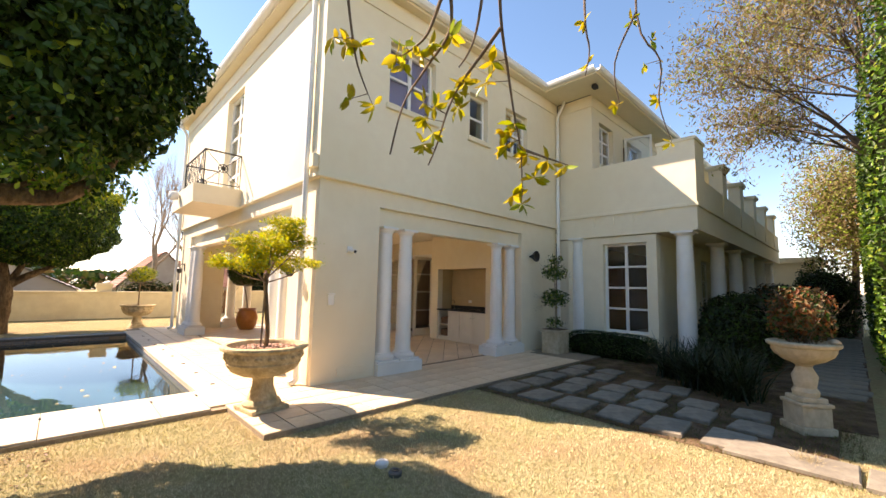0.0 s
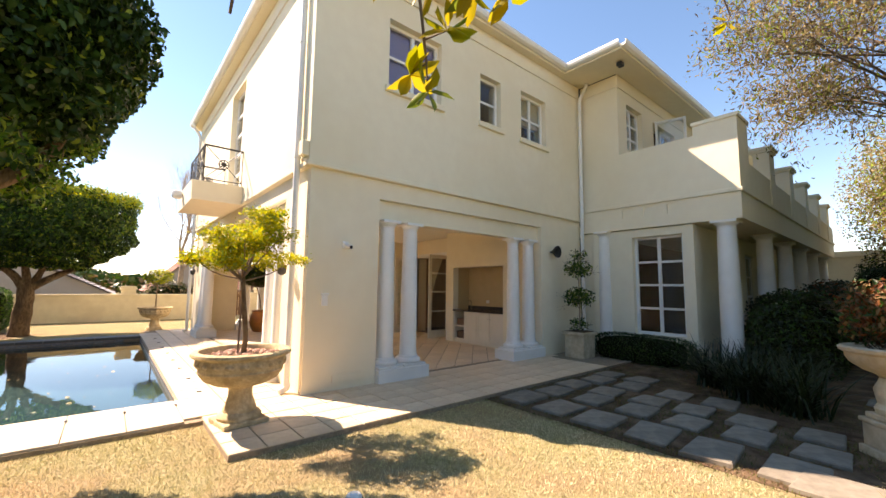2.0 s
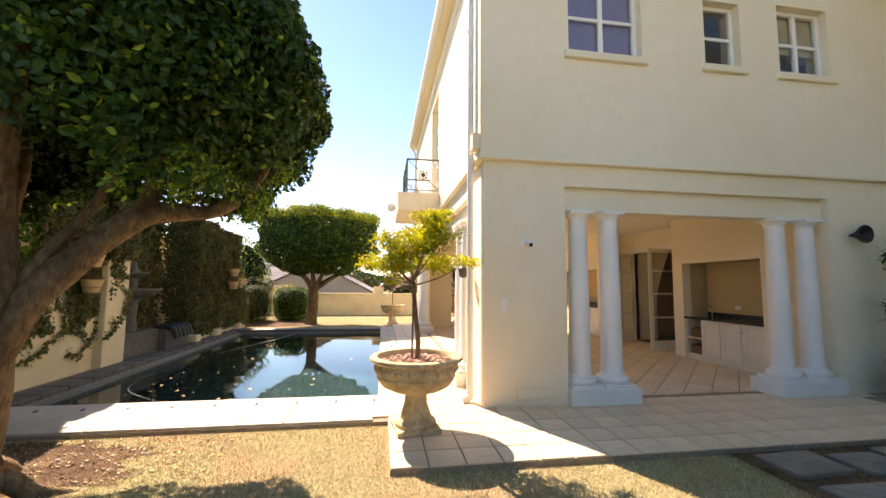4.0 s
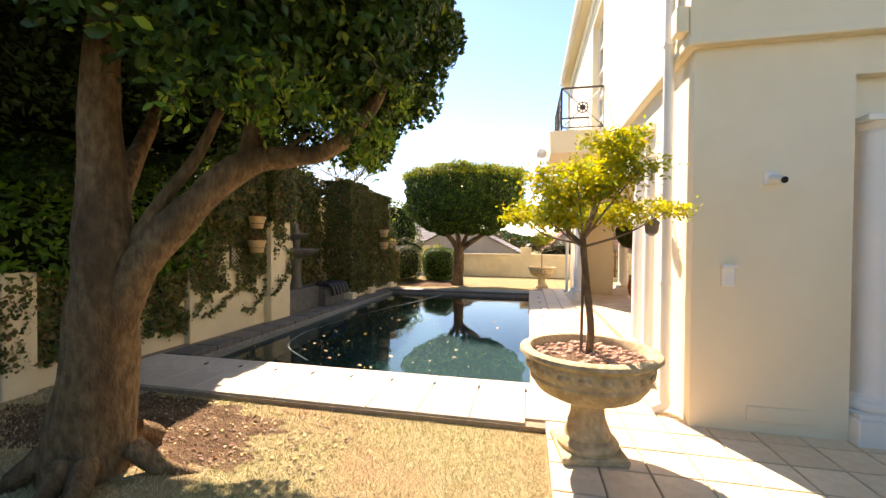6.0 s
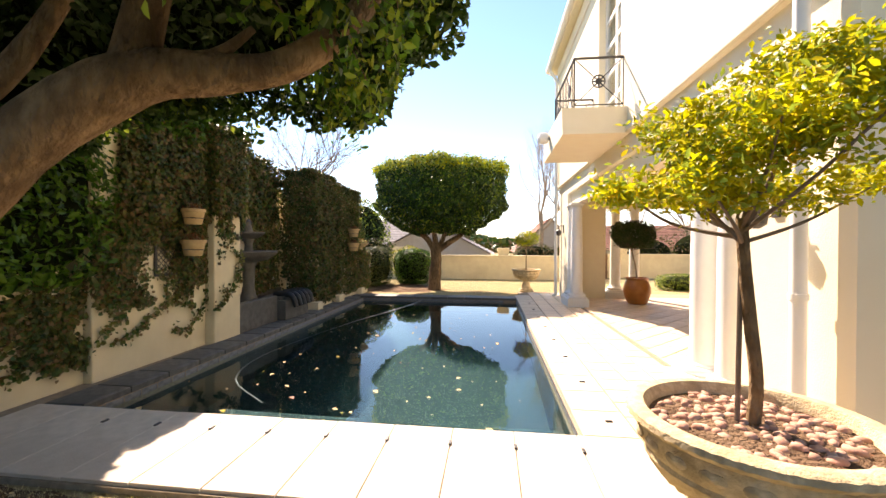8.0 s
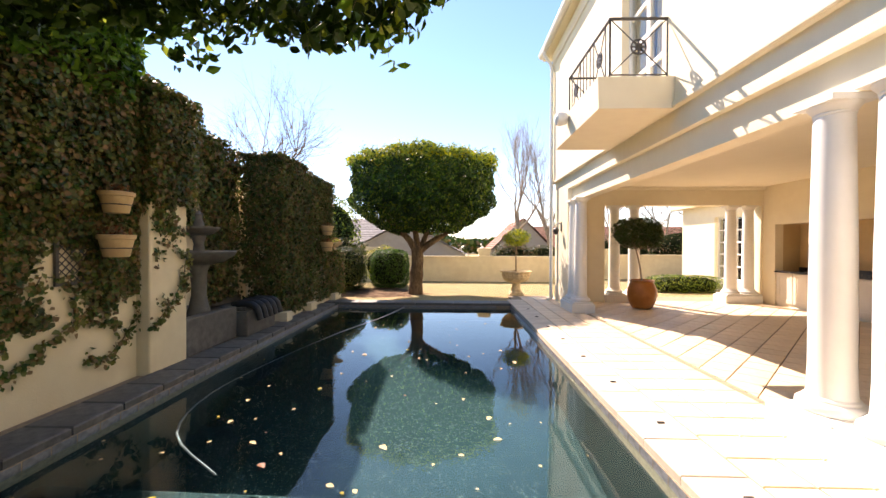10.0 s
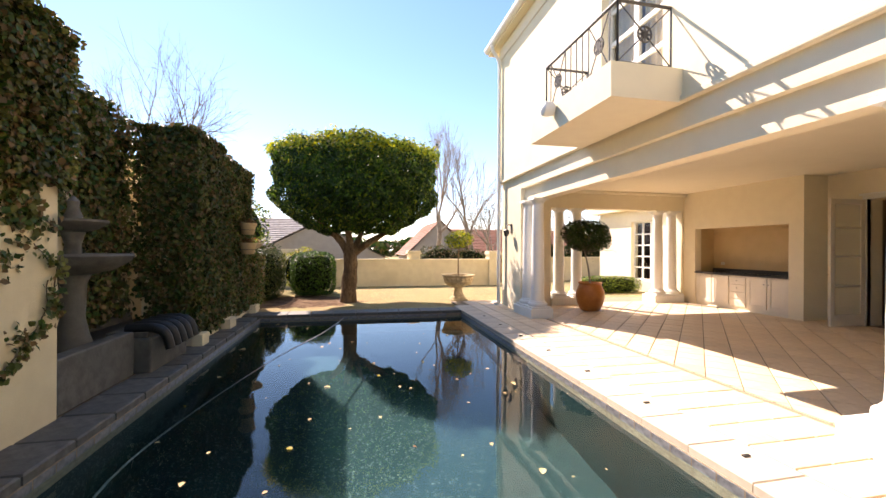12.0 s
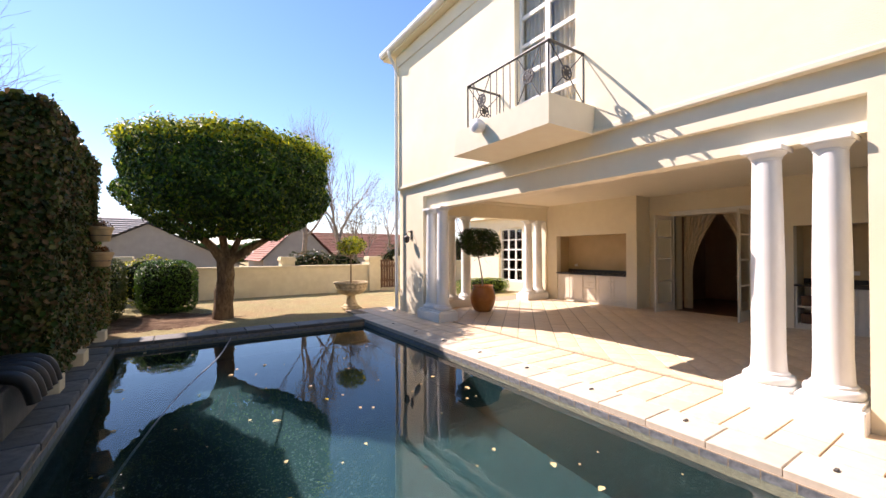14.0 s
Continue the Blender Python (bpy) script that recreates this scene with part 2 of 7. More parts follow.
def tube(bm, a, b, r0, r1=None, n=8):
    a, b = Vector(a), Vector(b)
    d = b - a
    if d.length < 1e-6:
        return
    r1 = r0 if r1 is None else r1
    m = Matrix.Translation((a + b) / 2) @ d.to_track_quat("Z", "Y").to_matrix().to_4x4()
    bmesh.ops.create_cone(bm, cap_ends=True, segments=n, radius1=r0, radius2=r1, depth=d.length, matrix=m)


def lathe(profile, n=32, bm=None, at=(0, 0, 0)):
    """Turned solid from (radius, height) pairs."""
    bm = bm or bmesh.new()
    rings = []
    for r, z in profile:
        rings.append([bm.verts.new((at[0] + r * math.cos(2 * math.pi * i / n), at[1] + r * math.sin(2 * math.pi * i / n), at[2] + z)) for i in range(n)])
    for p, q in zip(rings, rings[1:]):
        for i in range(n):
            bm.faces.new((p[i], p[(i + 1) % n], q[(i + 1) % n], q[i]))
    bm.faces.new(rings[0][::-1])
    bm.faces.new(rings[-1])
    return bm


def finish(bm, name, material, smooth=0.0):
    me = bpy.data.meshes.new(name)
    bm.normal_update()
    bm.to_mesh(me)
    bm.free()
    me.materials.append(material)
    if smooth:
        me.polygons.foreach_set("use_smooth", [True] * len(me.polygons))
        me.set_sharp_from_angle(angle=radians(smooth))
    return me


def part(name, bm, material, parent=None, label="", smooth=0.0):
    ob = new(name, finish(bm, name, material, smooth))
    if parent:
        ob.parent = parent
    if label:
        tagged(ob, label)
    return ob


def setting(name, bm, material, label, category, smooth=0.0):
    return tagged(part(name, bm, material, None, "", smooth), label, category, kind="structure")


def thing(name, label, category, group="", kind="", at=(0, 0, 0), rz=0):
    ob = tagged(new(name), label, category, group, kind)
    ob.matrix_basis = pose(*at, 0, 0, rz)
    return ob


def raw_mesh(name, verts, faces_n, loops, mats, mat_ids=None):
    me = bpy.data.meshes.new(name)
    verts = np.asarray(verts, dtype=np.float32)
    loops = np.asarray(loops, dtype=np.int32)
    nf = len(loops) // faces_n
    me.vertices.add(len(verts))
    me.vertices.foreach_set("co", verts.ravel())
    me.loops.add(len(loops))
    me.loops.foreach_set("vertex_index", loops)
    me.polygons.add(nf)
    me.polygons.foreach_set("loop_start", np.arange(nf, dtype=np.int32) * faces_n)
    for m in mats:
        me.materials.append(m)
    if mat_ids is not None:
        me.polygons.foreach_set("material_index", np.asarray(mat_ids, dtype=np.int32))
    me.update(calc_edges=True)
    return me


def unit(v):
    return v / np.maximum(np.linalg.norm(v, axis=1, keepdims=True), 1e-9)


def leaves(name, centres, normals, size, mats, weights=None, rng=None, wide=0.45, spread=0.8, droop=0.0):
    """Many folded pointed leaves, each a piece of six corners; one mesh."""
    rng = rng or np.random.default_rng(3)
    n = len(centres)
    nrm = unit(np.asarray(normals) + rng.normal(0, spread, (n, 3)))
    side = unit(np.cross(nrm, rng.normal(0, 1, (n, 3))))
    along = np.cross(nrm, side)
    along[:, 2] -= droop
    along = unit(along)
    side = unit(np.cross(nrm, along))
    s = size * rng.uniform(0.6, 1.3, (n, 1))
    c = np.asarray(centres)
    w1, w2 = side * s * wide * 0.5, side * s * wide * 0.36
    v = np.stack([c - along * s * 0.5, c - along * s * 0.12 + w1 + nrm * s * 0.09, c + along * s * 0.2 + w2 + nrm * s * 0.06, c + along * s * 0.5 - nrm * s * 0.05,
                  c + along * s * 0.2 - w2 + nrm * s * 0.06, c - along * s * 0.12 - w1 + nrm * s * 0.09], axis=1).reshape(-1, 3)
    i = np.arange(n)[:, None] * 6
    loops = np.concatenate([i, i + 1, i + 2, i + 3, i, i + 3, i + 4, i + 5], axis=1).ravel()
    ids = np.repeat(rng.choice(len(mats), n, p=weights), 2)
    return raw_mesh(name, v, 4, loops, mats, ids)


def lump(p, k, seed=0.0):
    """Cheap smooth unevenness for many points."""
    p = np.asarray(p)
    return (np.sin(p[:, 0] * k + seed) * np.cos(p[:, 1] * k * 1.3 + seed * 2) + np.sin(p[:, 2] * k * 1.1 + seed * 3 + p[:, 0] * 0.7 * k)) * 0.5


def limb(bm, pts, r0, r1, n=8, wob=0.0):
    """Bent tapered limb through points, one skin."""
    pts = [Vector(p) for p in pts]
    fine = []
    for k in range(len(pts) - 1):
        p0, p1, p2, p3 = pts[max(k - 1, 0)], pts[k], pts[k + 1], pts[min(k + 2, len(pts) - 1)]
        for s in range(4):
            t = s / 4
            fine.append(0.5 * (2 * p1 + (p2 - p0) * t + (2 * p0 - 5 * p1 + 4 * p2 - p3) * t * t + (3 * p1 - p0 - 3 * p2 + p3) * t ** 3))
    fine.append(pts[-1])
    rings = []
    ref = Vector((0.3, 0.9, 0.1))
    for k, p in enumerate(fine):
        d = (fine[min(k + 1, len(fine) - 1)] - fine[max(k - 1, 0)]).normalized()
        u = d.cross(ref).normalized()
        w = d.cross(u)
        f = k / (len(fine) - 1)
        r = r0 + (r1 - r0) * f
        ring = []
        for i in range(n):
            a = 2 * math.pi * i / n
            q = p + (u * math.cos(a) + w * math.sin(a)) * r
            ring.append(bm.verts.new(q + (u * math.cos(a) + w * math.sin(a)) * r * wob * noise.noise(q * 3.0)))
        rings.append(ring)
    for p, q in zip(rings, rings[1:]):
        for i in range(n):
            bm.faces.new((p[i], p[(i + 1) % n], q[(i + 1) % n], q[i]))
    bm.faces.new(rings[0][::-1])
    bm.faces.new(rings[-1])


def twigs(start, heading, length, radius, depth, rng, out, spread=0.55, kids=3, up=0.1):
    """Branching skeleton: rows of (a, b, ra, rb)."""
    a = Vector(start)
    d = Vector(heading).normalized()
    seg = 3
    for k in range(seg):
        d = (d + Vector(rng.normal(0, 0.13, 3)) + Vector((0, 0, up * 0.3))).normalized()
        b = a + d * length / seg
        ra, rb = radius * (1 - 0.4 * k / seg), radius * (1 - 0.4 * (k + 1) / seg)
        out.append((a, b, ra, rb))
        if depth > 0 and k > 0:
            for _ in range(kids if k == seg - 1 else kids - 1):
                e = (d + Vector(rng.normal(0, spread, 3)) + Vector((0, 0, up))).normalized()
                twigs(b, e, length * rng.uniform(0.55, 0.8), rb * 0.62, depth - 1, rng, out, spread, kids, up)
        a = b


def twig_mesh(name, rows, material, n=3):
    vs, loops = [], []
    for a, b, ra, rb in rows:
        d = (b - a).normalized()
        u = d.orthogonal().normalized()
        w = d.cross(u)
        o = len(vs)
        for p, r in ((a, ra), (b, rb)):
            for i in range(n):
                q = p + (u * math.cos(6.2832 * i / n) + w * math.sin(6.2832 * i / n)) * r
                vs.append((q.x, q.y, q.z))
        for i in range(n):
            j = (i + 1) % n
            loops += [o + i, o + j, o + n + j, o + n + i]
    return raw_mesh(name, vs, 4, loops, [material])


# ---- ground, lawn, pool ----
LAWN_Z = -0.06
PX0, PX1, PY0, PY1 = -2.8, 1.75, 6.62, 14.85
WATER_Z = -0.13


def ring_sheet(x0, x1, y0, y1, hx0, hx1, hy0, hy1, z):
    bm = bmesh.new()
    xs, ys = (x0, hx0, hx1, x1), (y0, hy0, hy1, y1)
    grid = [[bm.verts.new((x, y, z)) for x in xs] for y in ys]
    for j in range(3):
        for i in range(3):
            if (i, j) != (1, 1):
                bm.faces.new((grid[j][i], grid[j][i + 1], grid[j + 1][i + 1], grid[j + 1][i]))
    return bm


setting("ground", ring_sheet(-900, 900, -900, 900, PX0 - 0.15, PX1 + 0.15, PY0 - 0.15, PY1 + 0.15, LAWN_Z), LAWN, "dry yellowish lawn reaching past the garden walls", "lawn")

bm = bmesh.new()
for a in ((PX0 - 0.14, PX0, PY0 - 0.14, PY1 + 0.14), (PX1, PX1 + 0.14, PY0 - 0.14, PY1 + 0.14), (PX0, PX1, PY0 - 0.14, PY0), (PX0, PX1, PY1, PY1 + 0.14)):
    box(bm, *a, -1.7, -0.062)
box(bm, PX0 - 0.14, PX1 + 0.14, PY0 - 0.14, PY1 + 0.14, -1.85, -1.7)
setting("pool_basin", bm, PLASTER, "dark teal plastered swimming pool basin", "pool")
# entry ledge along the near end and a ledge on the terrace side
setting("pool_ledge", boxes([(PX0 + 0.02, PX1 - 0.02, PY0 + 0.02, PY0 + 0.75, -1.69, -0.55)], 0.02), PLASTER, "submerged entry ledge of the swimming pool", "pool step")
bm = bmesh.new()
vs = [bm.verts.new(p) for p in ((PX0, PY0, WATER_Z), (PX1, PY0, WATER_Z), (PX1, PY1, WATER_Z), (PX0, PY1, WATER_Z))]
bm.faces.new(vs)
water = setting("water", bm, WATER, "still dark pool water reflecting sky and tree", "water")
water.visible_shadow = False

# terrace slab, coping beds
bm = boxes([(1.86, 10.2, 4.35, 5.6, -0.3, -0.012), (2.1, 10.2, 5.6, 16.6, -0.3, -0.012), (1.9, 2.1, 5.6, 16.6, -0.3, -0.02)])
box(bm, -3.5, 1.9, 5.58, PY0 - 0.14, -0.3, -0.02)
box(bm, -3.5, PX0 - 0.14, PY0 - 0.14, PY1 + 0.14, -0.3, -0.02)
box(bm, -3.5, 1.9, PY1 + 0.14, 15.45, -0.3, -0.02)
setting("terrace_slab", bm, GROUT, "mortar bed under the terrace tiles and coping", "terrace")

# ---- house shell ----
FX, FY, BX, EY = 3.07, 5.87, 10.2, 15.6     # pool face, front face, inner corner, far face
BAND, EAVE = 3.22, 6.83
T = 0.35
UX, UY, UE = FX - 0.06, FY - 0.06, EY + 0.06  # upper storey stands proud


def wall_with_holes(u0, u1, z0, z1, holes):
    """Cells (u0, u1, z0, z1) of a wall left after the holes are cut out."""
    us = sorted({u0, u1, *[h[0] for h in holes], *[h[1] for h in holes]})
    zs = sorted({z0, z1, *[h[2] for h in holes], *[h[3] for h in holes]})
    out = []
    for a, b in zip(us, us[1:]):
        run = None
        for c, d in zip(zs, zs[1:]):
            inside = any(h[0] <= (a + b) / 2 <= h[1] and h[2] <= (c + d) / 2 <= h[3] for h in holes)
            if inside:
                run = None
            elif run:
                run[3] = d
            else:
                run = [a, b, c, d]
                out.append(run)
    return out


W1 = (4.29, 5.43, 4.85, 6.06)
W2 = (6.47, 7.09, 4.86, 5.89)
W3 = (7.77, 8.7, 4.85, 5.97)
FD = (9.85, 11.13, 3.6, 6.2)
FO = (4.22, 8.53)     # front opening along x
PO = (6.9, 14.38)    # pool-side opening along y
REC, SOF = 2.92, 2.6
CEIL = 3.08


def front_y(name, y, cells, label):
    bm = bmesh.new()
    for a, b, c, d in cells:
        box(bm, a, b, y, y + T, c, d)
    return setting(name, bm, STUCCO, label, "wall")


def side_x(name, x, cells, label):
    bm = bmesh.new()
    for a, b, c, d in cells:
        box(bm, x, x + T, a, b, c, d)
    return setting(name, bm, STUCCO, label, "wall")


front_y("wall_front_lower", FY, wall_with_holes(FX, BX, -0.3, BAND, [(*FO, -0.3, REC)]), "cream plastered wall around the covered terrace opening")
front_y("wall_front_upper", UY, wall_with_holes(UX, BX, BAND, EAVE, [W1, W2, W3]), "cream plastered upper wall with three small windows")
side_x("wall_pool_lower", FX, wall_with_holes(FY + T, EY, -0.3, BAND, [(*PO, -0.3, REC)]), "sunlit cream wall facing the pool")
side_x("wall_pool_upper", UX, wall_with_holes(UY + T, UE, BAND, EAVE, [FD]), "sunlit cream upper wall with a balcony door")
bm = bmesh.new()
for a, b, c, d in wall_with_holes(FX + T, 13.0, -0.3, BAND, [(4.3, 8.4, -0.3, SOF)]):
    box(bm, a, b, EY - T, EY, c, d)
setting("wall_far_lower", bm, STUCCO, "cream wall around the far terrace opening", "wall")
setting("wall_far_upper", boxes([(UX + T, 13.0, UE - T, UE, BAND, EAVE)]), STUCCO, "cream plastered upper wall at the far end", "wall")
# recessed beams over the columns
setting("beam_front", boxes([(FO[0], FO[1], FY + 0.1, FY + T, SOF, REC)]), STUCCO, "recessed cream beam over the front columns", "beam")
setting("beam_pool", boxes([(FX + 0.1, FX + T, PO[0], PO[1], SOF, REC)]), STUCCO, "recessed cream beam over the pool columns", "beam")
# drip mouldings under the upper storey
bm = boxes([(UX - 0.03, BX - 0.05, UY - 0.03, UY, BAND, BAND + 0.07), (UX - 0.03, UX, UY, UE, BAND, BAND + 0.07)], 0.012)
setting("trim_band", bm, STUCCO, "projecting plaster band between the storeys", "trim")
bm = boxes([(UX - 0.025, BX - 0.05, UY - 0.025, UY, EAVE - 0.32, EAVE), (UX - 0.025, UX, UY, UE, EAVE - 0.32, EAVE)], 0.01)
setting("trim_frieze", bm, STUCCO, "plaster frieze under the eaves", "trim")
# wall foot by the corner
setting("baseboard", boxes([(3.5, 4.0, FY - 0.02, FY, 0.1, 0.22)], 0.005), STUCCO, "small plaster plate low on the wall", "trim")

# covered terrace ceiling and upper floor
setting("ceiling", boxes([(FX + T, 13.0, FY + T, EY - T, CEIL, 3.2)]), CEILING, "cream plastered terrace ceiling", "ceiling")
bm = boxes([(FX + T, 9.4, FY + T, FY + T + 0.09, CEIL - 0.08, CEIL), (FX + T, FX + T + 0.09, FY + T + 0.09, EY - T - 0.09, CEIL - 0.08, CEIL), (FX + T, 9.4, EY - T - 0.09, EY - T, CEIL - 0.08, CEIL)], 0.02)
setting("trim_cornice", bm, CEILING, "coved cornice round the terrace ceiling", "trim")

# back wall of the terrace: two niches and a recessed middle with a double door
NX, MX = 8.45, 9.1
N1, N2, MID, DOOR = (6.96, 8.83), (12.42, 14.86), (9.13, 12.12), (9.78, 11.45)
bm = bmesh.new()
for a, b, c, d in wall_with_holes(FY + T, EY - T, -0.3, CEIL, [(*N1, 0.0, 2.07), (*N2, 0.0, 2.07), (*MID, -0.3, CEIL)]):
    box(bm, NX, NX + 0.2, a, b, c, d)
for a, b, c, d in wall_with_holes(*MID, -0.3, CEIL, [(*DOOR, -0.3, 2.5)]):
    box(bm, MX, MX + 0.4, a, b, c, d)
box(bm, NX + 0.2, MX + 0.4, MID[1], MID[1] + 0.11, -0.3, CEIL)
box(bm, NX + 0.2, MX + 0.4, MID[0] - 0.11, MID[0], -0.3, CEIL)
setting("wall_terrace_back", bm, STUCCO, "cream terrace wall with two counter niches and a double door", "wall")
for i, (a, b) in enumerate((N1, N2)):
    bm = boxes([(NX + 0.62, NX + 0.72, a - 0.1, b + 0.1, -0.3, 2.2), (NX + 0.2, NX + 0.62, a - 0.1, a, -0.3, 2.2), (NX + 0.2, NX + 0.62, b, b + 0.1, -0.3, 2.2), (NX + 0.2, NX + 0.62, a, b, 2.07, 2.2)])
    setting("niche_wall_%d" % (i + 1), bm, NICHE, "ochre lining of the counter niche", "niche")
# room behind the double door
bm = boxes([(9.5, 12.9, 8.95, 9.05, -0.2, CEIL), (9.5, 12.9, 12.26, 12.35, -0.2, CEIL), (12.8, 12.9, 9.05, 12.26, -0.2, CEIL)])
setting("wall_room", bm, ROOMPAINT, "walls of the dim room behind the double door", "wall")
setting("floor_room", boxes([(9.12, 12.8, 9.05, 12.26, -0.15, 0.0)]), WOOD, "dark floor of the dim room", "floor")

# hidden remainder of the house closes the place
setting("wall_back", boxes([(12.65, 13.0, 5.87, 15.55, BAND, EAVE)]), STUCCO, "plain back wall of the house", "wall")
setting("floor_upper", boxes([(FX + T, 12.65, FY + T, EY - T, 3.22, 3.36)]), WOOD, "upper floor slab", "floor")
setting("ceiling_upper", boxes([(FX + T, 12.65, FY + T, EY - T, 6.55, 6.7)]), CEILING, "upper storey ceiling", "ceiling")

# ---- eaves, gutters and roof ----
OV = 0.2
OWX, OWY, OFE = 0.95, 0.6, 0.42   # wide eaves of the wing, far end
WX, WY0, WYU, WXE = 10.25, 2.42, 4.8, 24.0   # wing: pool-side face, parapet face, upper face, end
bm = boxes([(UX - OV, BX, UY - OV, UY, EAVE, EAVE + 0.06), (UX - OV, UX, UY, UE + OFE, EAVE, EAVE + 0.06), (UX, 13.0, UE, UE + OFE, EAVE, EAVE + 0.06), (BX - OWX, WXE, WYU - OWY, WYU, EAVE, EAVE + 0.06), (BX - OWX, BX, WYU, UY - OV, EAVE, EAVE + 0.06)])
setting("eaves", bm, STUCCO, "boxed plaster eaves under the roof edge", "eaves")


def gutter(name, a, b, side):
    """Half-round-fronted gutter run from a to b; side points outwards."""
    bm = bmesh.new()
    prof = [(0.0, 0.0), (0.05, -0.01), (0.10, 0.02), (0.12, 0.07), (0.12, 0.13), (0.10, 0.13), (0.10, 0.06), (0.0, 0.06)]
    rows = []
    for p in (a, b):
        rows.append([bm.verts.new((p[0] + side[0] * u, p[1] + side[1] * u, p[2] + v)) for u, v in prof])
    for i in range(len(prof)):
        j = (i + 1) % len(prof)
        bm.faces.new((rows[0][i], rows[0][j], rows[1][j], rows[1][i]))
    bm.faces.new(rows[0])
    bm.faces.new(rows[1][::-1])
    bmesh.ops.recalc_face_normals(bm, faces=bm.faces)
    return tagged(part(name, bm, WHITE), "white metal gutter along the roof edge", "gutter")


gz = EAVE + 0.05
gutter("gutter", (UX - OV, UY - OV, gz), (UX - OV, UE + OFE, gz), (-1, 0))
gutter("gutter", (UX - OV, UY - OV, gz), (BX - OWX, UY - OV, gz), (0, -1))
gutter("gutter", (BX - OWX, WYU - OWY, gz), (BX - OWX, UY - OV - 0.13, gz), (-1, 0))
gutter("gutter", (BX - OWX, WYU - OWY, gz), (WXE, WYU - OWY, gz), (0, -1))


def hip(name, x0, x1, y0, y1, z, rise):
    bm = bmesh.new()
    k = min(x1 - x0, y1 - y0) / 2
    if x1 - x0 > y1 - y0:
        top = ((x0 + k, (y0 + y1) / 2, z + rise), (x1 - k, (y0 + y1) / 2, z + rise))
    else:
        top = (((x0 + x1) / 2, y0 + k, z + rise), ((x0 + x1) / 2, y1 - k, z + rise))
    c = [bm.verts.new(p) for p in ((x0, y0, z), (x1, y0, z), (x1, y1, z), (x0, y1, z))]
    t = [bm.verts.new(p) for p in top]
    if x1 - x0 > y1 - y0:
        faces = ((c[0], c[1], t[1], t[0]), (c[1], c[2], t[1]), (c[2], c[3], t[0], t[1]), (c[3], c[0], t[0]))
    else:
        faces = ((c[0], c[1], t[0]), (c[1], c[2], t[1], t[0]), (c[2], c[3], t[1]), (c[3], c[0], t[0], t[1]))
    for f in faces:
        bm.faces.new(f)
    bm.faces.new(c[::-1])
    return setting(name, bm, ROOFT, "dark tiled hipped roof", "roof")


hip("roof_main", UX - OV + 0.02, 13.5, UY - OV + 0.02, UE + OFE, EAVE + 0.1, 1.9)
hip("roof_wing", BX - OWX + 0.02, WXE, WYU - OWY + 0.02, 10.5, EAVE + 0.101, 1.5)

# ---- wing with terrace above ----
G1 = (3.51, 4.58, 0.5, 2.72)
bm = bmesh.new()
for a, b, c, d in wall_with_holes(3.3, FY, -0.3, 2.9, [G1]):
    box(bm, WX + 0.06, WX + 0.36, a, b, c, d)
setting("wall_wing_side", bm, STUCCO, "shaded cream wall with a tall garden window", "wall")
bm = bmesh.new()
DD = [(12.0, 13.1, 0.2, 2.5), (14.2, 15.4, 0.2, 2.5), (16.6, 17.8, 0.2, 2.5), (19.0, 20.2, 0.2, 2.5)]
for a, b, c, d in wall_with_holes(WX + 0.36, WXE, -0.3, 2.9, DD):
    box(bm, a, b, 3.3, 3.6, c, d)
setting("wall_wing_front", bm, STUCCO, "shaded wall behind the wing's colonnade", "wall")
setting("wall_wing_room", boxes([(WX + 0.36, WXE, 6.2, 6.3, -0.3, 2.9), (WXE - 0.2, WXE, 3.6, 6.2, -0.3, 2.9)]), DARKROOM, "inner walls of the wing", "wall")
setting("floor_wing", boxes([(WX + 0.36, WXE - 0.2, 3.6, 6.2, -0.2, 0.0)]), WOOD, "floor of the wing", "floor")
# deck slab, fascia with square panels, parapet
bm = boxes([(WX, WXE, WY0, FY - 0.06, 2.92, 3.12)])
for a, b, c, d in wall_with_holes(WY0, FY - 0.06, 3.12, 3.45, [(y, y + 0.22, 3.18, 3.4) for y in (3.55, 4.05, 4.55)]):
    box(bm, WX, WX + 0.2, a, b, c, d)
box(bm, WX + 0.03, WX + 0.2, 3.5, 4.8, 3.15, 3.42)
box(bm, WX + 0.2, WXE, WY0, WY0 + 0.2, 3.12, 3.45)
setting("wall_fascia", bm, STUCCO, "plaster fascia with small square recesses round the deck", "wall")
setting("trim_ledge", boxes([(WX - 0.04, WXE, WY0 - 0.04, WY0 + 0.2, 3.45, 3.53), (WX - 0.04, WX + 0.2, WY0 + 0.2, FY - 0.06, 3.45, 3.53)], 0.012), STUCCO, "projecting plaster ledge on the parapet foot", "trim")
bm = boxes([(WX, WX + 0.2, 3.2, WYU, 3.53, 4.78), (WX, WX + 0.75, WY0, 3.2, 3.53, 4.98), (WX + 0.75, WXE, WY0, WY0 + 0.2, 3.53, 4.15)])
setting("wall_parapet", bm, STUCCO, "cream roof terrace parapet, sunlit at its corner", "parapet")
setting("trim_coping", boxes([(WX - 0.03, WX + 0.78, WY0 - 0.03, 3.23, 4.98, 5.06)], 0.01), STUCCO, "plaster capping on the parapet corner", "trim")
post = thing("parapet_post", "plastered square parapet post with a moulded cap", "post", "posts of the roof terrace")
part("shaft", boxes([(-0.25, 0.25, -0.02, 0.3, 3.54, 4.85)], 0.01), STUCCO, post)
part("cap", boxes([(-0.29, 0.29, -0.06, 0.34, 4.85, 4.9), (-0.32, 0.32, -0.09, 0.37, 4.9, 4.98)], 0.01), STUCCO, post)
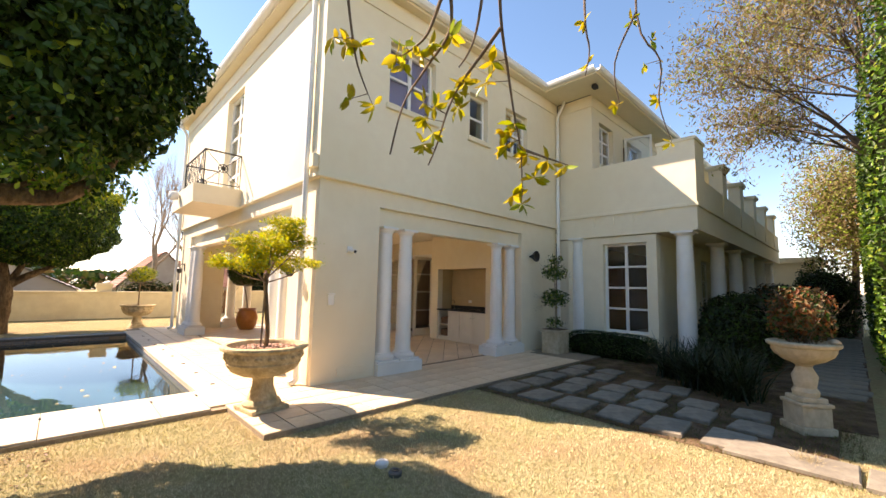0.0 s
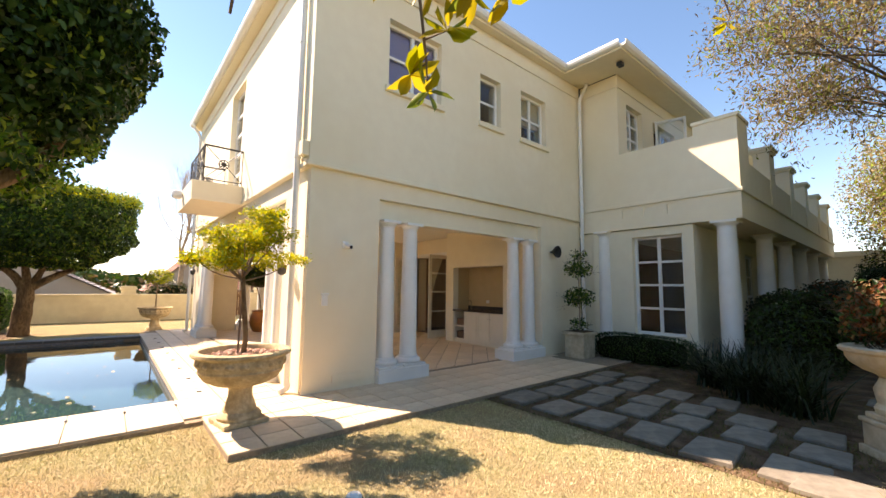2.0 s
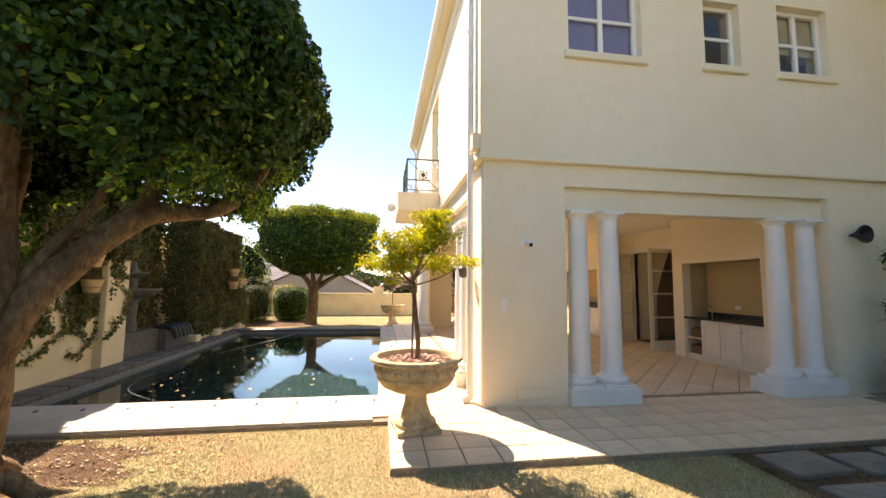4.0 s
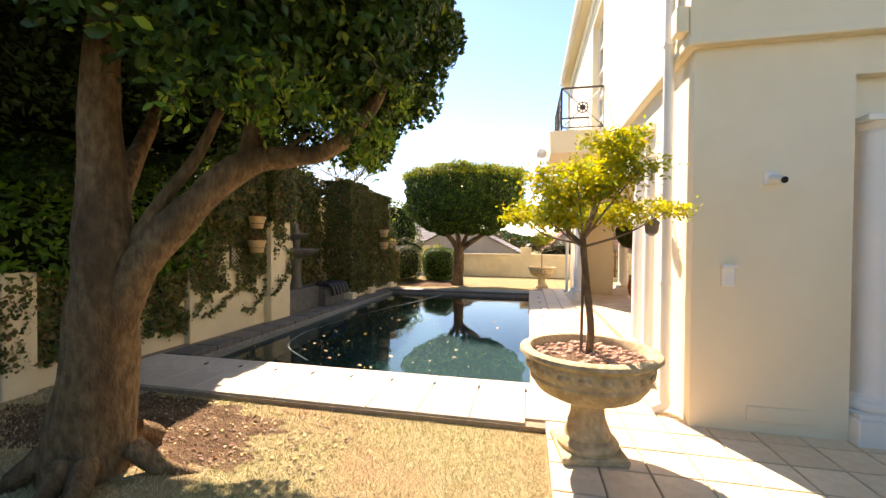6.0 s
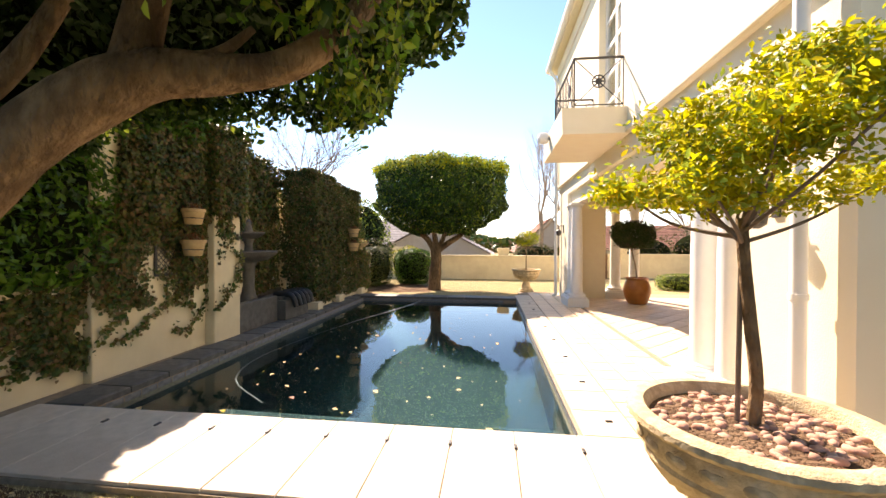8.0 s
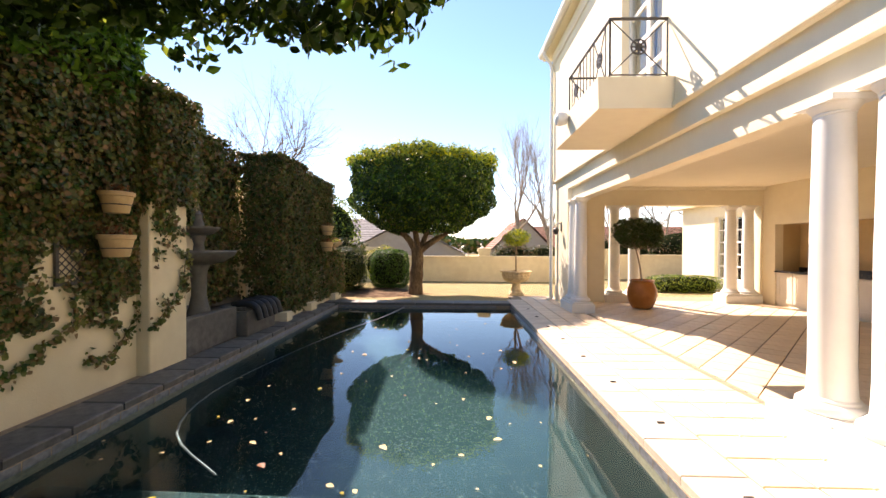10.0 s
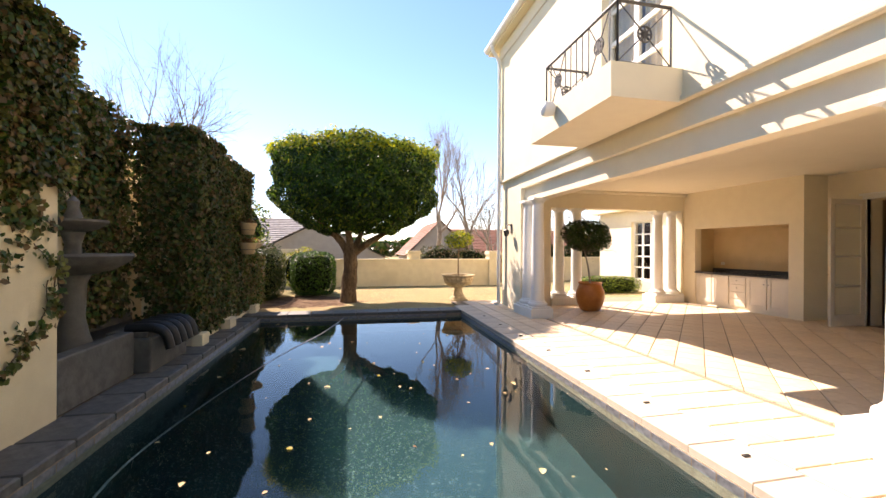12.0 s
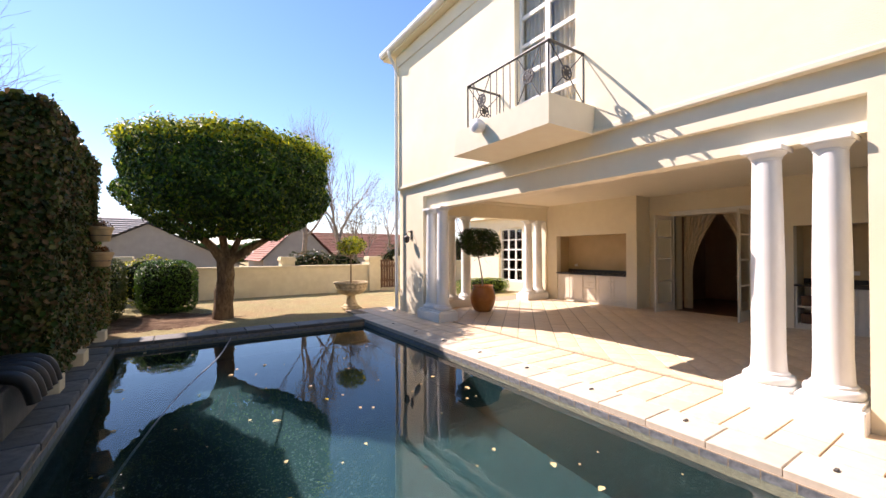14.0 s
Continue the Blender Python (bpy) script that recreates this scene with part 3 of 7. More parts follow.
post.matrix_basis = pose(13.1, WY0, 0)
for k in range(1, 5):
    copy_thing(post, pose(13.1 + 2.4 * k, WY0, 0))
# upper wing storey
UW1, UW2 = (10.72, 11.62, 5.0, 6.22), (12.35, 13.9, 4.0, 6.2)
bm = bmesh.new()
for a, b, c, d in wall_with_holes(WX, WXE, 3.53, EAVE, [UW1, UW2]):
    box(bm, a, b, WYU, WYU + 0.3, c, d)
box(bm, WX, WX + 0.3, WYU + 0.3, UY, 3.53, EAVE)
setting("wall_wing_upper", bm, STUCCO, "shaded cream upper wall of the wing", "wall")
setting("trim_frieze_wing", boxes([(WX - 0.025, WX, WYU, UY - 0.03, EAVE - 0.32, EAVE), (WX - 0.025, WXE, WYU - 0.025, WYU, EAVE - 0.32, EAVE)], 0.008), STUCCO, "plaster frieze under the wing's eaves", "trim")
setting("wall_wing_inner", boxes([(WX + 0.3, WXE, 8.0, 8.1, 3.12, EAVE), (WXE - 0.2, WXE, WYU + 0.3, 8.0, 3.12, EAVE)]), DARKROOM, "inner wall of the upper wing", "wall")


# ---- columns ----
def column(name, label, h, r, group, at):
    c = thing(name, label, "column", group)
    part("plinth", boxes([(-r * 1.6, r * 1.6, -r * 1.6, r * 1.6, 0, 0.04)], 0.008), WHITE, c)
    b = r * 1.54
    part("base", lathe([(b * 0.93, 0.04), (b * 0.99, 0.055), (b, 0.08), (b * 0.98, 0.105), (b * 0.9, 0.12), (r * 1.22, 0.125), (r * 1.2, 0.145), (r * 1.08, 0.16), (r * 1.05, 0.2), (r * 1.03, 0.27)], 40), WHITE, c, smooth=40)
    part("shaft", lathe([(r * 1.03, 0.27), (r, 0.4), (r * 0.99, h * 0.5), (r * 0.86, h - 0.13), (r * 0.9, h - 0.125), (r * 0.9, h - 0.11)], 36), WHITE, c, smooth=40)
    part("capital", lathe([(r * 0.86, h - 0.11), (r * 0.98, h - 0.09), (r * 1.13, h - 0.06), (r * 1.14, h - 0.05)], 32), WHITE, c, smooth=40)
    part("abacus", boxes([(-r * 1.2, r * 1.2, -r * 1.2, r * 1.2, h - 0.05, h)], 0.004), WHITE, c)
    c.matrix_basis = pose(*at)
    return c


col = column("column", "smooth white round column on a square plinth", SOF - 0.2, 0.14, "columns of the covered terrace", (3.16, 7.63, 0.2))
for x, y in ((3.16, 7.15), (3.16, 13.65), (3.16, 14.12), (4.47, 6.02), (4.94, 6.02), (7.71, 6.02), (8.24, 6.02), (4.62, 15.42), (5.15, 15.42), (7.72, 15.42), (8.18, 15.42)):
    copy_thing(col, pose(x, y, 0.2))
for i, (x0, x1, y0, y1) in enumerate(((2.9, 3.42, 6.902, 7.94), (2.9, 3.42, 13.42, 14.378), (4.222, 5.22, 5.77, 6.3), (7.42, 8.528, 5.77, 6.3), (4.302, 5.42, 15.16, 15.7), (7.44, 8.398, 15.16, 15.7))):
    setting("column_base_%d" % (i + 1), boxes([(x0, x1, y0, y1, -0.3, 0.2)], 0.012), WHITE, "low white plinth carrying a pair of columns", "plinth")
wcol = column("wing_column", "white round column of the shaded colonnade", 2.92 + 0.05, 0.19, "columns of the wing", (10.48, 2.75, -0.05))
column("wing_column", "white column set against the wing wall", 2.92 + 0.05, 0.15, "columns of the wing", (10.3, 5.27, -0.05))
for x in (13.6, 16.0, 18.4, 20.8, 23.2):
    copy_thing(wcol, pose(x, 2.75, -0.05))
setting("pilaster", boxes([(WX - 0.06, WX + 0.06, 5.2, 5.5, -0.1, 2.915)], 0.008), STUCCO, "flat plaster pilaster on the wing wall", "pilaster")


# ---- windows and doors ----
def window(name, label, w, h, nx, nz, at, rz, depth=0.1, bar=0.035, frame_w=0.06, sill=True):
    """Window in the local xz plane, outside towards -y, foot centre at the origin."""
    win = thing(name, label, "window", kind="structure")
    f = frame_w
    part("window_frame", boxes([(-w / 2, -w / 2 + f, 0, 0.07, 0, h), (w / 2 - f, w / 2, 0, 0.07, 0, h), (-w / 2 + f, w / 2 - f, 0, 0.07, 0, f), (-w / 2 + f, w / 2 - f, 0, 0.07, h - f, h)], 0.006), WHITE, win)
    cw, ch = (w - 2 * f) / nx, (h - 2 * f) / nz
    for i in range(1, nx):
        x = -w / 2 + f + cw * i
        part("mullion", boxes([(x - bar, x + bar, 0.005, 0.06, f, h - f)], 0.005), WHITE, win)
    for j in range(1, nz):
        z = f + ch * j
        part("glazing_bar", boxes([(-w / 2 + f, w / 2 - f, 0.012, 0.055, z - bar * 0.7, z + bar * 0.7)], 0.004), WHITE, win)
    for i in range(nx):
        for j in range(nz):
            x, z = -w / 2 + f + cw * i, f + ch * j
            part("pane", boxes([(x + 0.012, x + cw - 0.012, 0.03, 0.036, z + 0.012, z + ch - 0.012)]), GLASS, win).visible_shadow = False
    if sill:
        part("window_sill", boxes([(-w / 2 - 0.07, w / 2 + 0.07, -depth - 0.08, 0.0, -0.11, -0.002)], 0.012), STUCCO, win)
    win.matrix_basis = pose(*at, 0, 0, rz)
    return win


def mid(r):
    return (r[0] + r[1]) / 2


DEEP = 0.12
window("window_1", "white four-pane window with a drawn purple blind", W1[1] - W1[0], W1[3] - W1[2], 2, 2, (mid(W1), UY + DEEP, W1[2]), 0)
window("window_2", "small white two-pane window with a plaster sill", W2[1] - W2[0], W2[3] - W2[2], 1, 2, (mid(W2), UY + DEEP, W2[2]), 0)
window("window_3", "white four-pane window with a plaster sill", W3[1] - W3[0], W3[3] - W3[2], 2, 2, (mid(W3), UY + DEEP, W3[2]), 0)
window("window_4", "tall white eight-pane garden window reflecting plants", G1[1] - G1[0], G1[3] - G1[2], 2, 4, (WX + 0.06 + DEEP, mid(G1), G1[2]), -90, sill=False)
window("window_5", "white six-pane upper window of the wing", UW1[1] - UW1[0], UW1[3] - UW1[2], 2, 3, (mid(UW1), WYU + DEEP, UW1[2]), 0)
window("door_1", "tall white glazed balcony door with net curtains", FD[1] - FD[0], FD[3] - FD[2], 2, 5, (UX + DEEP, mid(FD), FD[2]), -90, bar=0.05, sill=False)
window("door_2", "white glazed terrace door standing in shade", 0.75, UW2[3] - UW2[2], 1, 3, (UW2[1] - 0.4, WYU + DEEP, UW2[2]), 0, sill=False)
window("door_3", "white glazed terrace door standing open outwards", 0.75, UW2[3] - UW2[2], 1, 3, (UW2[0] + 0.1, WYU - 0.4, UW2[2]), -75, sill=False)
for i, d in enumerate(DD):
    window("window_%d" % (6 + i), "dim glazed door behind the colonnade", d[1] - d[0], d[3] - d[2], 2, 4, (mid(d), 3.42, d[2]), 0, sill=False)
# blind behind the first window, net curtains behind the balcony door
tagged(part("window_blind", boxes([(W1[0], W1[1], UY + DEEP + 0.09, UY + DEEP + 0.1, W1[2], W1[3])]), BLIND), "drawn purple blind behind the window", "blind")
tagged(part("roller_blind", boxes([(W3[0], W3[1], UY + DEEP + 0.09, UY + DEEP + 0.1, W3[2] + 0.45, W3[3])]), CURTAIN), "pale roller blind half drawn behind the window", "blind")


def drape(name, u0, u1, z0, z1, amp, waves, gather=0.0):
    """Hanging folded cloth in the yz plane; gather narrows it at mid height."""
    bm = bmesh.new()
    nu, nz = 60, 14
    g = []
    for j in range(nz + 1):
        fz = j / nz
        s = min(1.0, max(0.0, (fz - 0.4) / 0.6))
        k = 1 - gather * (1 - s ** 1.5)
        row = []
        for i in range(nu + 1):
            fu = i / nu
            u = u0 + (u1 - u0) * fu * k
            row.append(bm.verts.new((amp * math.sin(fu * waves * 6.2832) * (0.6 + 0.4 * fz), u, z0 + (z1 - z0) * fz)))
        g.append(row)
    for j in range(nz):
        for i in range(nu):
            bm.faces.new((g[j][i], g[j][i + 1], g[j + 1][i + 1], g[j + 1][i]))
    return part(name, bm, CURTAIN, smooth=80)


for u0, u1 in ((FD[0], FD[0] + 0.6), (FD[1], FD[1] - 0.6)):
    c = tagged(drape("net_curtain", u0, u1, FD[2] + 0.001, FD[3], 0.025, 6), "pale net curtain hanging behind the balcony door", "curtain", "curtains of the balcony door")
    c.location = (UX + DEEP + 0.12, 0, 0)
for u0, u1 in ((DOOR[0], DOOR[0] + 0.8), (DOOR[1], DOOR[1] - 0.85)):
    c = tagged(drape("door_curtain", u0, u1, 0.03, 2.6, 0.03, 6, 0.74), "cream curtain tied back inside the double door", "curtain", "curtains of the double door")
    c.location = (MX + 0.5, 0, 0)

# double door of the terrace, both leaves open
setting("door_frame", boxes([(MX - 0.02, MX + 0.1, DOOR[0] - 0.07, DOOR[0], 0, 2.57), (MX - 0.02, MX + 0.1, DOOR[1], DOOR[1] + 0.07, 0, 2.57), (MX - 0.02, MX + 0.1, DOOR[0], DOOR[1], 2.5, 2.57), (MX - 0.035, MX, DOOR[0] - 0.12, DOOR[1] + 0.12, 2.57, 2.62)], 0.006), WHITE, "white painted frame of the double door", "door frame")


def leaf_door(name, label, at, rz):
    d = thing(name, label, "door", "leaves of the double door")
    w, h = 0.82, 2.48
    part("door_frame_rails", boxes([(0, 0.1, -0.02, 0.02, 0, h), (w - 0.1, w, -0.02, 0.02, 0, h), (0.1, w - 0.1, -0.02, 0.02, 0, 0.22), (0.1, w - 0.1, -0.02, 0.02, h - 0.1, h)], 0.004), CABINET, d)
    for z in (0.78, 1.36, 1.92):
        part("glazing_bar", boxes([(0.1, w - 0.1, -0.015, 0.015, z - 0.02, z + 0.02)], 0.003), CABINET, d)
    for a, b in ((0.22, 0.76), (0.8, 1.34), (1.38, 1.9), (1.94, h - 0.1)):
        part("pane", boxes([(0.1, w - 0.1, -0.003, 0.003, a, b)]), GLASS, d).visible_shadow = False
    bm = bmesh.new()
    tube(bm, (w - 0.05, -0.02, 1.0), (w - 0.05, -0.07, 1.0), 0.012)
    tube(bm, (w - 0.05, -0.07, 1.0), (w - 0.17, -0.07, 1.0), 0.01)
    box(bm, w - 0.075, w - 0.025, -0.028, -0.02, 0.9, 1.1)
    part("door_handle", bm, CHROME, d, "chrome lever handle")
    d.matrix_basis = pose(*at, 0, 0, rz)
    return d


leaf_door("glazed_door", "cream glazed door leaf standing open against the recess", (MX - 0.03, DOOR[1] + 0.03, 0.01), 177)
leaf_door("glazed_door", "cream glazed door leaf standing open onto the terrace", (MX - 0.03, DOOR[0] - 0.03, 0.01), 183)


# ---- counters in the niches ----
def cabinet(name, label, w, kind, at):
    """Counter unit facing -x; runs along +y from its origin."""
    c = thing(name, label, "cabinet", "units under the counters")
    h = 0.78
    if kind == "open":
        part("body", boxes([(0, 0.5, 0, 0.03, 0.0, h), (0, 0.5, w - 0.03, w, 0.0, h), (0.47, 0.5, 0.03, w - 0.03, 0.0, h), (0.02, 0.47, 0.03, w - 0.03, 0.0, 0.04), (0.02, 0.47, 0.03, w - 0.03, 0.36, 0.39)]), CABINET, c)
    else:
        part("body", boxes([(0.02, 0.5, 0, w, 0.0, h)]), CABINET, c)
    if kind == "drawers":
        for k in range(4):
            z = 0.03 + k * 0.185
            d = part("drawer", boxes([(0, 0.02, 0.02, w - 0.02, z, z + 0.165)], 0.006), CABINET, c)
            bm = bmesh.new()
            bmesh.ops.create_uvsphere(bm, u_segments=10, v_segments=8, radius=0.014, matrix=Matrix.Translation((-0.016, w / 2, z + 0.083)))
            part("knob", bm, CHROME, d, "round metal knob", 60)
    if kind == "doors":
        n = max(1, round(w / 0.5))
        dw = w / n
        for k in range(n):
            y = k * dw
            d = part("door", boxes([(-0.002, 0.02, y + 0.01, y + 0.09, 0.03, h - 0.02), (-0.002, 0.02, y + dw - 0.09, y + dw - 0.01, 0.03, h - 0.02), (-0.002, 0.02, y + 0.09, y + dw - 0.09, 0.03, 0.11), (-0.002, 0.02, y + 0.09, y + dw - 0.09, h - 0.1, h - 0.02), (0.008, 0.02, y + 0.09, y + dw - 0.09, 0.11, h - 0.1)], 0.003), CABINET, c)
            bm = bmesh.new()
            yk = y + dw - 0.05 if k % 2 == 0 else y + 0.05
            bmesh.ops.create_uvsphere(bm, u_segments=10, v_segments=8, radius=0.014, matrix=Matrix.Translation((-0.018, yk, 0.62)))
            part("knob", bm, CHROME, d, "round metal knob", 60)
    c.matrix_basis = pose(*at)
    return c


cy = N2[0]
for w, kind, lab in ((0.98, "doors", "cream panelled counter cupboard with two doors"), (0.46, "drawers", "cream counter unit with four small drawers"), (0.98, "doors", "cream panelled counter cupboard with two doors")):
    cabinet("counter_cabinet", lab, w, kind, (NX + 0.03, cy, 0.07))
    cy += w + 0.006
cabinet("counter_cabinet", "open cream shelf unit holding two baskets", 0.46, "open", (NX + 0.03, N1[1] - 0.47, 0.07))
cabinet("counter_cabinet", "cream panelled counter cupboard with three doors", 1.44, "doors", (NX + 0.03, N1[0] + 0.01, 0.07))
for i, (a, b) in enumerate((N1, N2)):
    setting("kickboard_%d" % (i + 1), boxes([(NX + 0.06, NX + 0.5, a + 0.005, b - 0.005, 0.0, 0.07)]), CABINET, "cream kickboard under the counter", "kickboard")
    top = thing("countertop", "polished black granite worktop with an upstand", "worktop", "granite worktops")
    part("slab", boxes([(NX - 0.02, NX + 0.61, a + 0.004, b - 0.004, 0.853, 0.893)], 0.006), GRANITE, top)
    part("upstand", boxes([(NX + 0.59, NX + 0.61, a + 0.004, b - 0.004, 0.895, 0.99)], 0.003), GRANITE, top)


def basket(at):
    b = thing("storage_basket", "brown woven basket on the open shelf", "basket", "baskets on the shelf")
    bm = boxes([(-0.14, 0.14, -0.15, -0.135, 0, 0.17), (-0.14, 0.14, 0.135, 0.15, 0, 0.17), (-0.14, -0.125, -0.135, 0.135, 0, 0.17), (0.125, 0.14, -0.135, 0.135, 0, 0.17), (-0.125, 0.125, -0.135, 0.135, 0, 0.015)])
    part("sides", bm, WOOD, b)
    part("rim", boxes([(-0.15, 0.15, -0.16, -0.13, 0.17, 0.19), (-0.15, 0.15, 0.13, 0.16, 0.17, 0.19), (-0.15, -0.12, -0.13, 0.13, 0.17, 0.19), (0.12, 0.15, -0.13, 0.13, 0.17, 0.19)], 0.005), WOOD, b)
    b.matrix_basis = pose(*at)


basket((NX + 0.22, N1[1] - 0.24, 0.111))
basket((NX + 0.22, N1[1] - 0.24, 0.461))
tap = thing("tap", "chrome swan-neck tap behind the counter", "tap")
bm = bmesh.new()
limb(bm, [(0, 0, 0), (0, 0, 0.18), (-0.04, 0, 0.25), (-0.1, 0, 0.25), (-0.13, 0, 0.2)], 0.012, 0.01, 8)
part("spout", bm, CHROME, tap, smooth=60)
tap.matrix_basis = pose(NX + 0.5, 8.6, 0.893)
for y in (8.0, 14.5):
    tagged(part("wall_socket", boxes([(NX + 0.605, NX + 0.618, y, y + 0.12, 1.08, 1.16)], 0.004), WHITE), "white double wall socket over the worktop", "socket", "sockets over the worktops")

# ---- balcony ----
BY0, BY1, BXO = 9.53, 11.55, 2.06
bm = bmesh.new()
lo = [bm.verts.new(p) for p in ((BXO + 0.02, BY0 + 0.02, 3.21), (UX, BY0 + 0.02, 3.21), (UX, BY1 + 0.12, 3.21), (BXO + 0.02, BY1 + 0.12, 3.21))]
hi = [bm.verts.new(p) for p in ((BXO, BY0, 3.6), (UX, BY0, 3.6), (UX, BY1, 3.6), (BXO, BY1, 3.6))]
bm.faces.new(lo[::-1])
bm.faces.new(hi)
for i in range(4):
    bm.faces.new((lo[i], lo[(i + 1) % 4], hi[(i + 1) % 4], hi[i]))
setting("balcony_slab", bm, STUCCO, "deep cream plastered balcony box with a flared foot", "balcony")


def railing():
    r = thing("balcony_railing", "dark iron balcony railing with ring ornaments", "railing")
    zt, zb = 4.42, 3.7
    x0, x1 = BXO + 0.22, UX
    y0, y1 = BY0 + 0.19, BY1 - 0.03

    def run(a, b, ornament):
        a, b = Vector(a), Vector(b)
        bm = bmesh.new()
        tube(bm, a + Vector((0, 0, zt)), b + Vector((0, 0, zt)), 0.02)
        part("top_rail", bm, IRON, r)
        bm = bmesh.new()
        tube(bm, a + Vector((0, 0, zb)), b + Vector((0, 0, zb)), 0.011)
        part("bottom_rail", bm, IRON, r)
        n = ornament["n"]
        for k in range(n + 1):
            p = a.lerp(b, k / n)
            if any(lo < k < hi for lo, hi in ornament["gaps"]):
                continue
            bm = bmesh.new()
            tube(bm, p + Vector((0, 0, 3.6 if k in (0, n) else zb)), p + Vector((0, 0, zt)), 0.013 if k in (0, n) else 0.008, n=6)
            part("baluster", bm, IRON, r)
        for lo, hi in ornament["gaps"]:
            p, q = a.lerp(b, lo / n), a.lerp(b, hi / n)
            c = (p + q) / 2 + Vector((0, 0, (zt + zb) / 2))
            for s, t in ((p, q), (q, p)):
                bm = bmesh.new()
                tube(bm, s + Vector((0, 0, zb)), t + Vector((0, 0, zt)), 0.008, n=6)
                part("cross_bar", bm, IRON, r)
            d = (b - a).normalized()
            bm = bmesh.new()
            for rad in (0.095, 0.04):
                for i in range(16):
                    t0, t1 = 2 * math.pi * i / 16, 2 * math.pi * (i + 1) / 16
                    tube(bm, c + d * rad * math.cos(t0) + Vector((0, 0, rad * math.sin(t0))), c + d * rad * math.cos(t1) + Vector((0, 0, rad * math.sin(t1))), 0.012, n=6)
            for i in range(8):
                t0 = 2 * math.pi * i / 8
                tube(bm, c, c + d * 0.085 * math.cos(t0) + Vector((0, 0, 0.085 * math.sin(t0))), 0.012, n=6)
            part("rosette", bm, IRON, r, "cast iron ring rosette")

    run((x0, y0, 0), (x1, y0, 0), {"n": 4, "gaps": [(0, 4)]})
    run((x0, y0, 0), (x0, y1, 0), {"n": 12, "gaps": [(1, 4), (8, 11)]})
    run((x0, y1, 0), (x1, y1, 0), {"n": 4, "gaps": [(0, 4)]})


railing()


def wall_lamp(at, rz):
    w = thing("wall_lamp", "black iron lantern bracket on the column wall", "lamp", "wall lamps")
    bm = bmesh.new()
    box(bm, -0.02, 0, -0.04, 0.04, -0.12, 0.12, 0.005)
    part("back_plate", bm, IRON, w)
    bm = bmesh.new()
    limb(bm, [(0, 0, 0.05), (-0.08, 0, 0.1), (-0.14, 0, 0.04), (-0.14, 0, -0.02)], 0.01, 0.01, 6)
    tube(bm, (-0.14, -0.09, -0.03), (-0.14, 0.09, -0.03), 0.008, n=6)
    part("bracket", bm, IRON, w)
    part("lantern", lathe([(0.02, -0.2), (0.06, -0.17), (0.075, -0.06), (0.03, -0.02), (0.015, 0.0)], 12, None, (-0.14, 0, 0)), IRON, w, smooth=50)
    w.matrix_basis = pose(*at, 0, 0, rz)


wall_lamp((FX - 0.001, 14.95, 2.0), 0)
wall_lamp((FX - 0.001, 6.5, 1.85), 0)
lamp = thing("flood_lamp", "white bulkhead lamp on the balcony front", "lamp")
part("housing", lathe([(0.03, 0), (0.09, 0.02), (0.11, 0.1), (0.1, 0.17), (0.05, 0.2)], 16), WHITE, lamp, smooth=50)
lamp.matrix_basis = pose(BXO - 0.001, 10.85, 3.5, 0, -90, 0)


# ---- downpipes, camera, switch, speaker ----
def downpipe(x, y, z0, toward, label):
    d = thing("downpipe", label, "downpipe", "rainwater pipes")
    bm = bmesh.new()
    limb(bm, [(x + toward[0] * 0.21, y + toward[1] * 0.21, EAVE + 0.06), (x + toward[0] * 0.19, y + toward[1] * 0.19, EAVE - 0.08), (x + toward[0] * 0.02, y + toward[1] * 0.02, EAVE - 0.35), (x, y, EAVE - 0.6)], 0.045, 0.045, 10)
    part("swan_neck", bm, WHITE, d, smooth=60)
    bm = bmesh.new()
    tube(bm, (x, y, z0 + 0.1), (x, y, EAVE - 0.58), 0.045, n=14)
    part("pipe", bm, WHITE, d, smooth=60)
    bm = bmesh.new()
    limb(bm, [(x, y, z0 + 0.14), (x, y, z0 + 0.07), (x + toward[0] * 0.1, y + toward[1] * 0.1, z0 + 0.02)], 0.05, 0.05, 10)
    part("shoe", bm, WHITE, d, smooth=60)
    for z in (1.2, 3.4, 5.2):
        bm = bmesh.new()
        tube(bm, (x, y, z - 0.02), (x, y, z + 0.02), 0.053, n=14)
        part("bracket", bm, WHITE, d, smooth=60)


downpipe(UX - 0.06, UY + 0.32, 0.0, (-1, 0), "white round downpipe at the house corner")
downpipe(UX - 0.06, UE - 0.1, 0.0, (-1, 0), "white round downpipe at the far house corner")
downpipe(BX - 0.1, UY - 0.07, 0.0, (0, -1), "white round downpipe in the shaded inner corner")
tagged(part("rain_hopper", boxes([(UX - 0.1, UX - 0.0005, UY + 0.02, UY + 0.16, 3.36, 3.58)], 0.01), STUCCO), "small plaster block on the corner band", "block")
cctv = thing("security_camera", "small grey security camera on the wall", "camera")
part("mount", boxes([(-0.05, 0.05, -0.03, 0, -0.05, 0.06)], 0.01), WHITE, cctv)
bm = bmesh.new()
tube(bm, (0, -0.02, 0), (0.03, -0.13, -0.03), 0.032, n=14)
part("barrel", bm, WHITE, cctv, smooth=60)
bm = bmesh.new()
tube(bm, (0.03, -0.13, -0.03), (0.034, -0.142, -0.033), 0.026, n=14)
part("lens", bm, BLACKPL, cctv, "black lens")
cctv.matrix_basis = pose(3.64, FY, 2.11)
sw = thing("outdoor_switch", "white weatherproof switch box on the wall", "switch")
part("plate", boxes([(-0.05, 0.05, -0.03, 0, -0.1, 0.06)], 0.01), WHITE, sw)
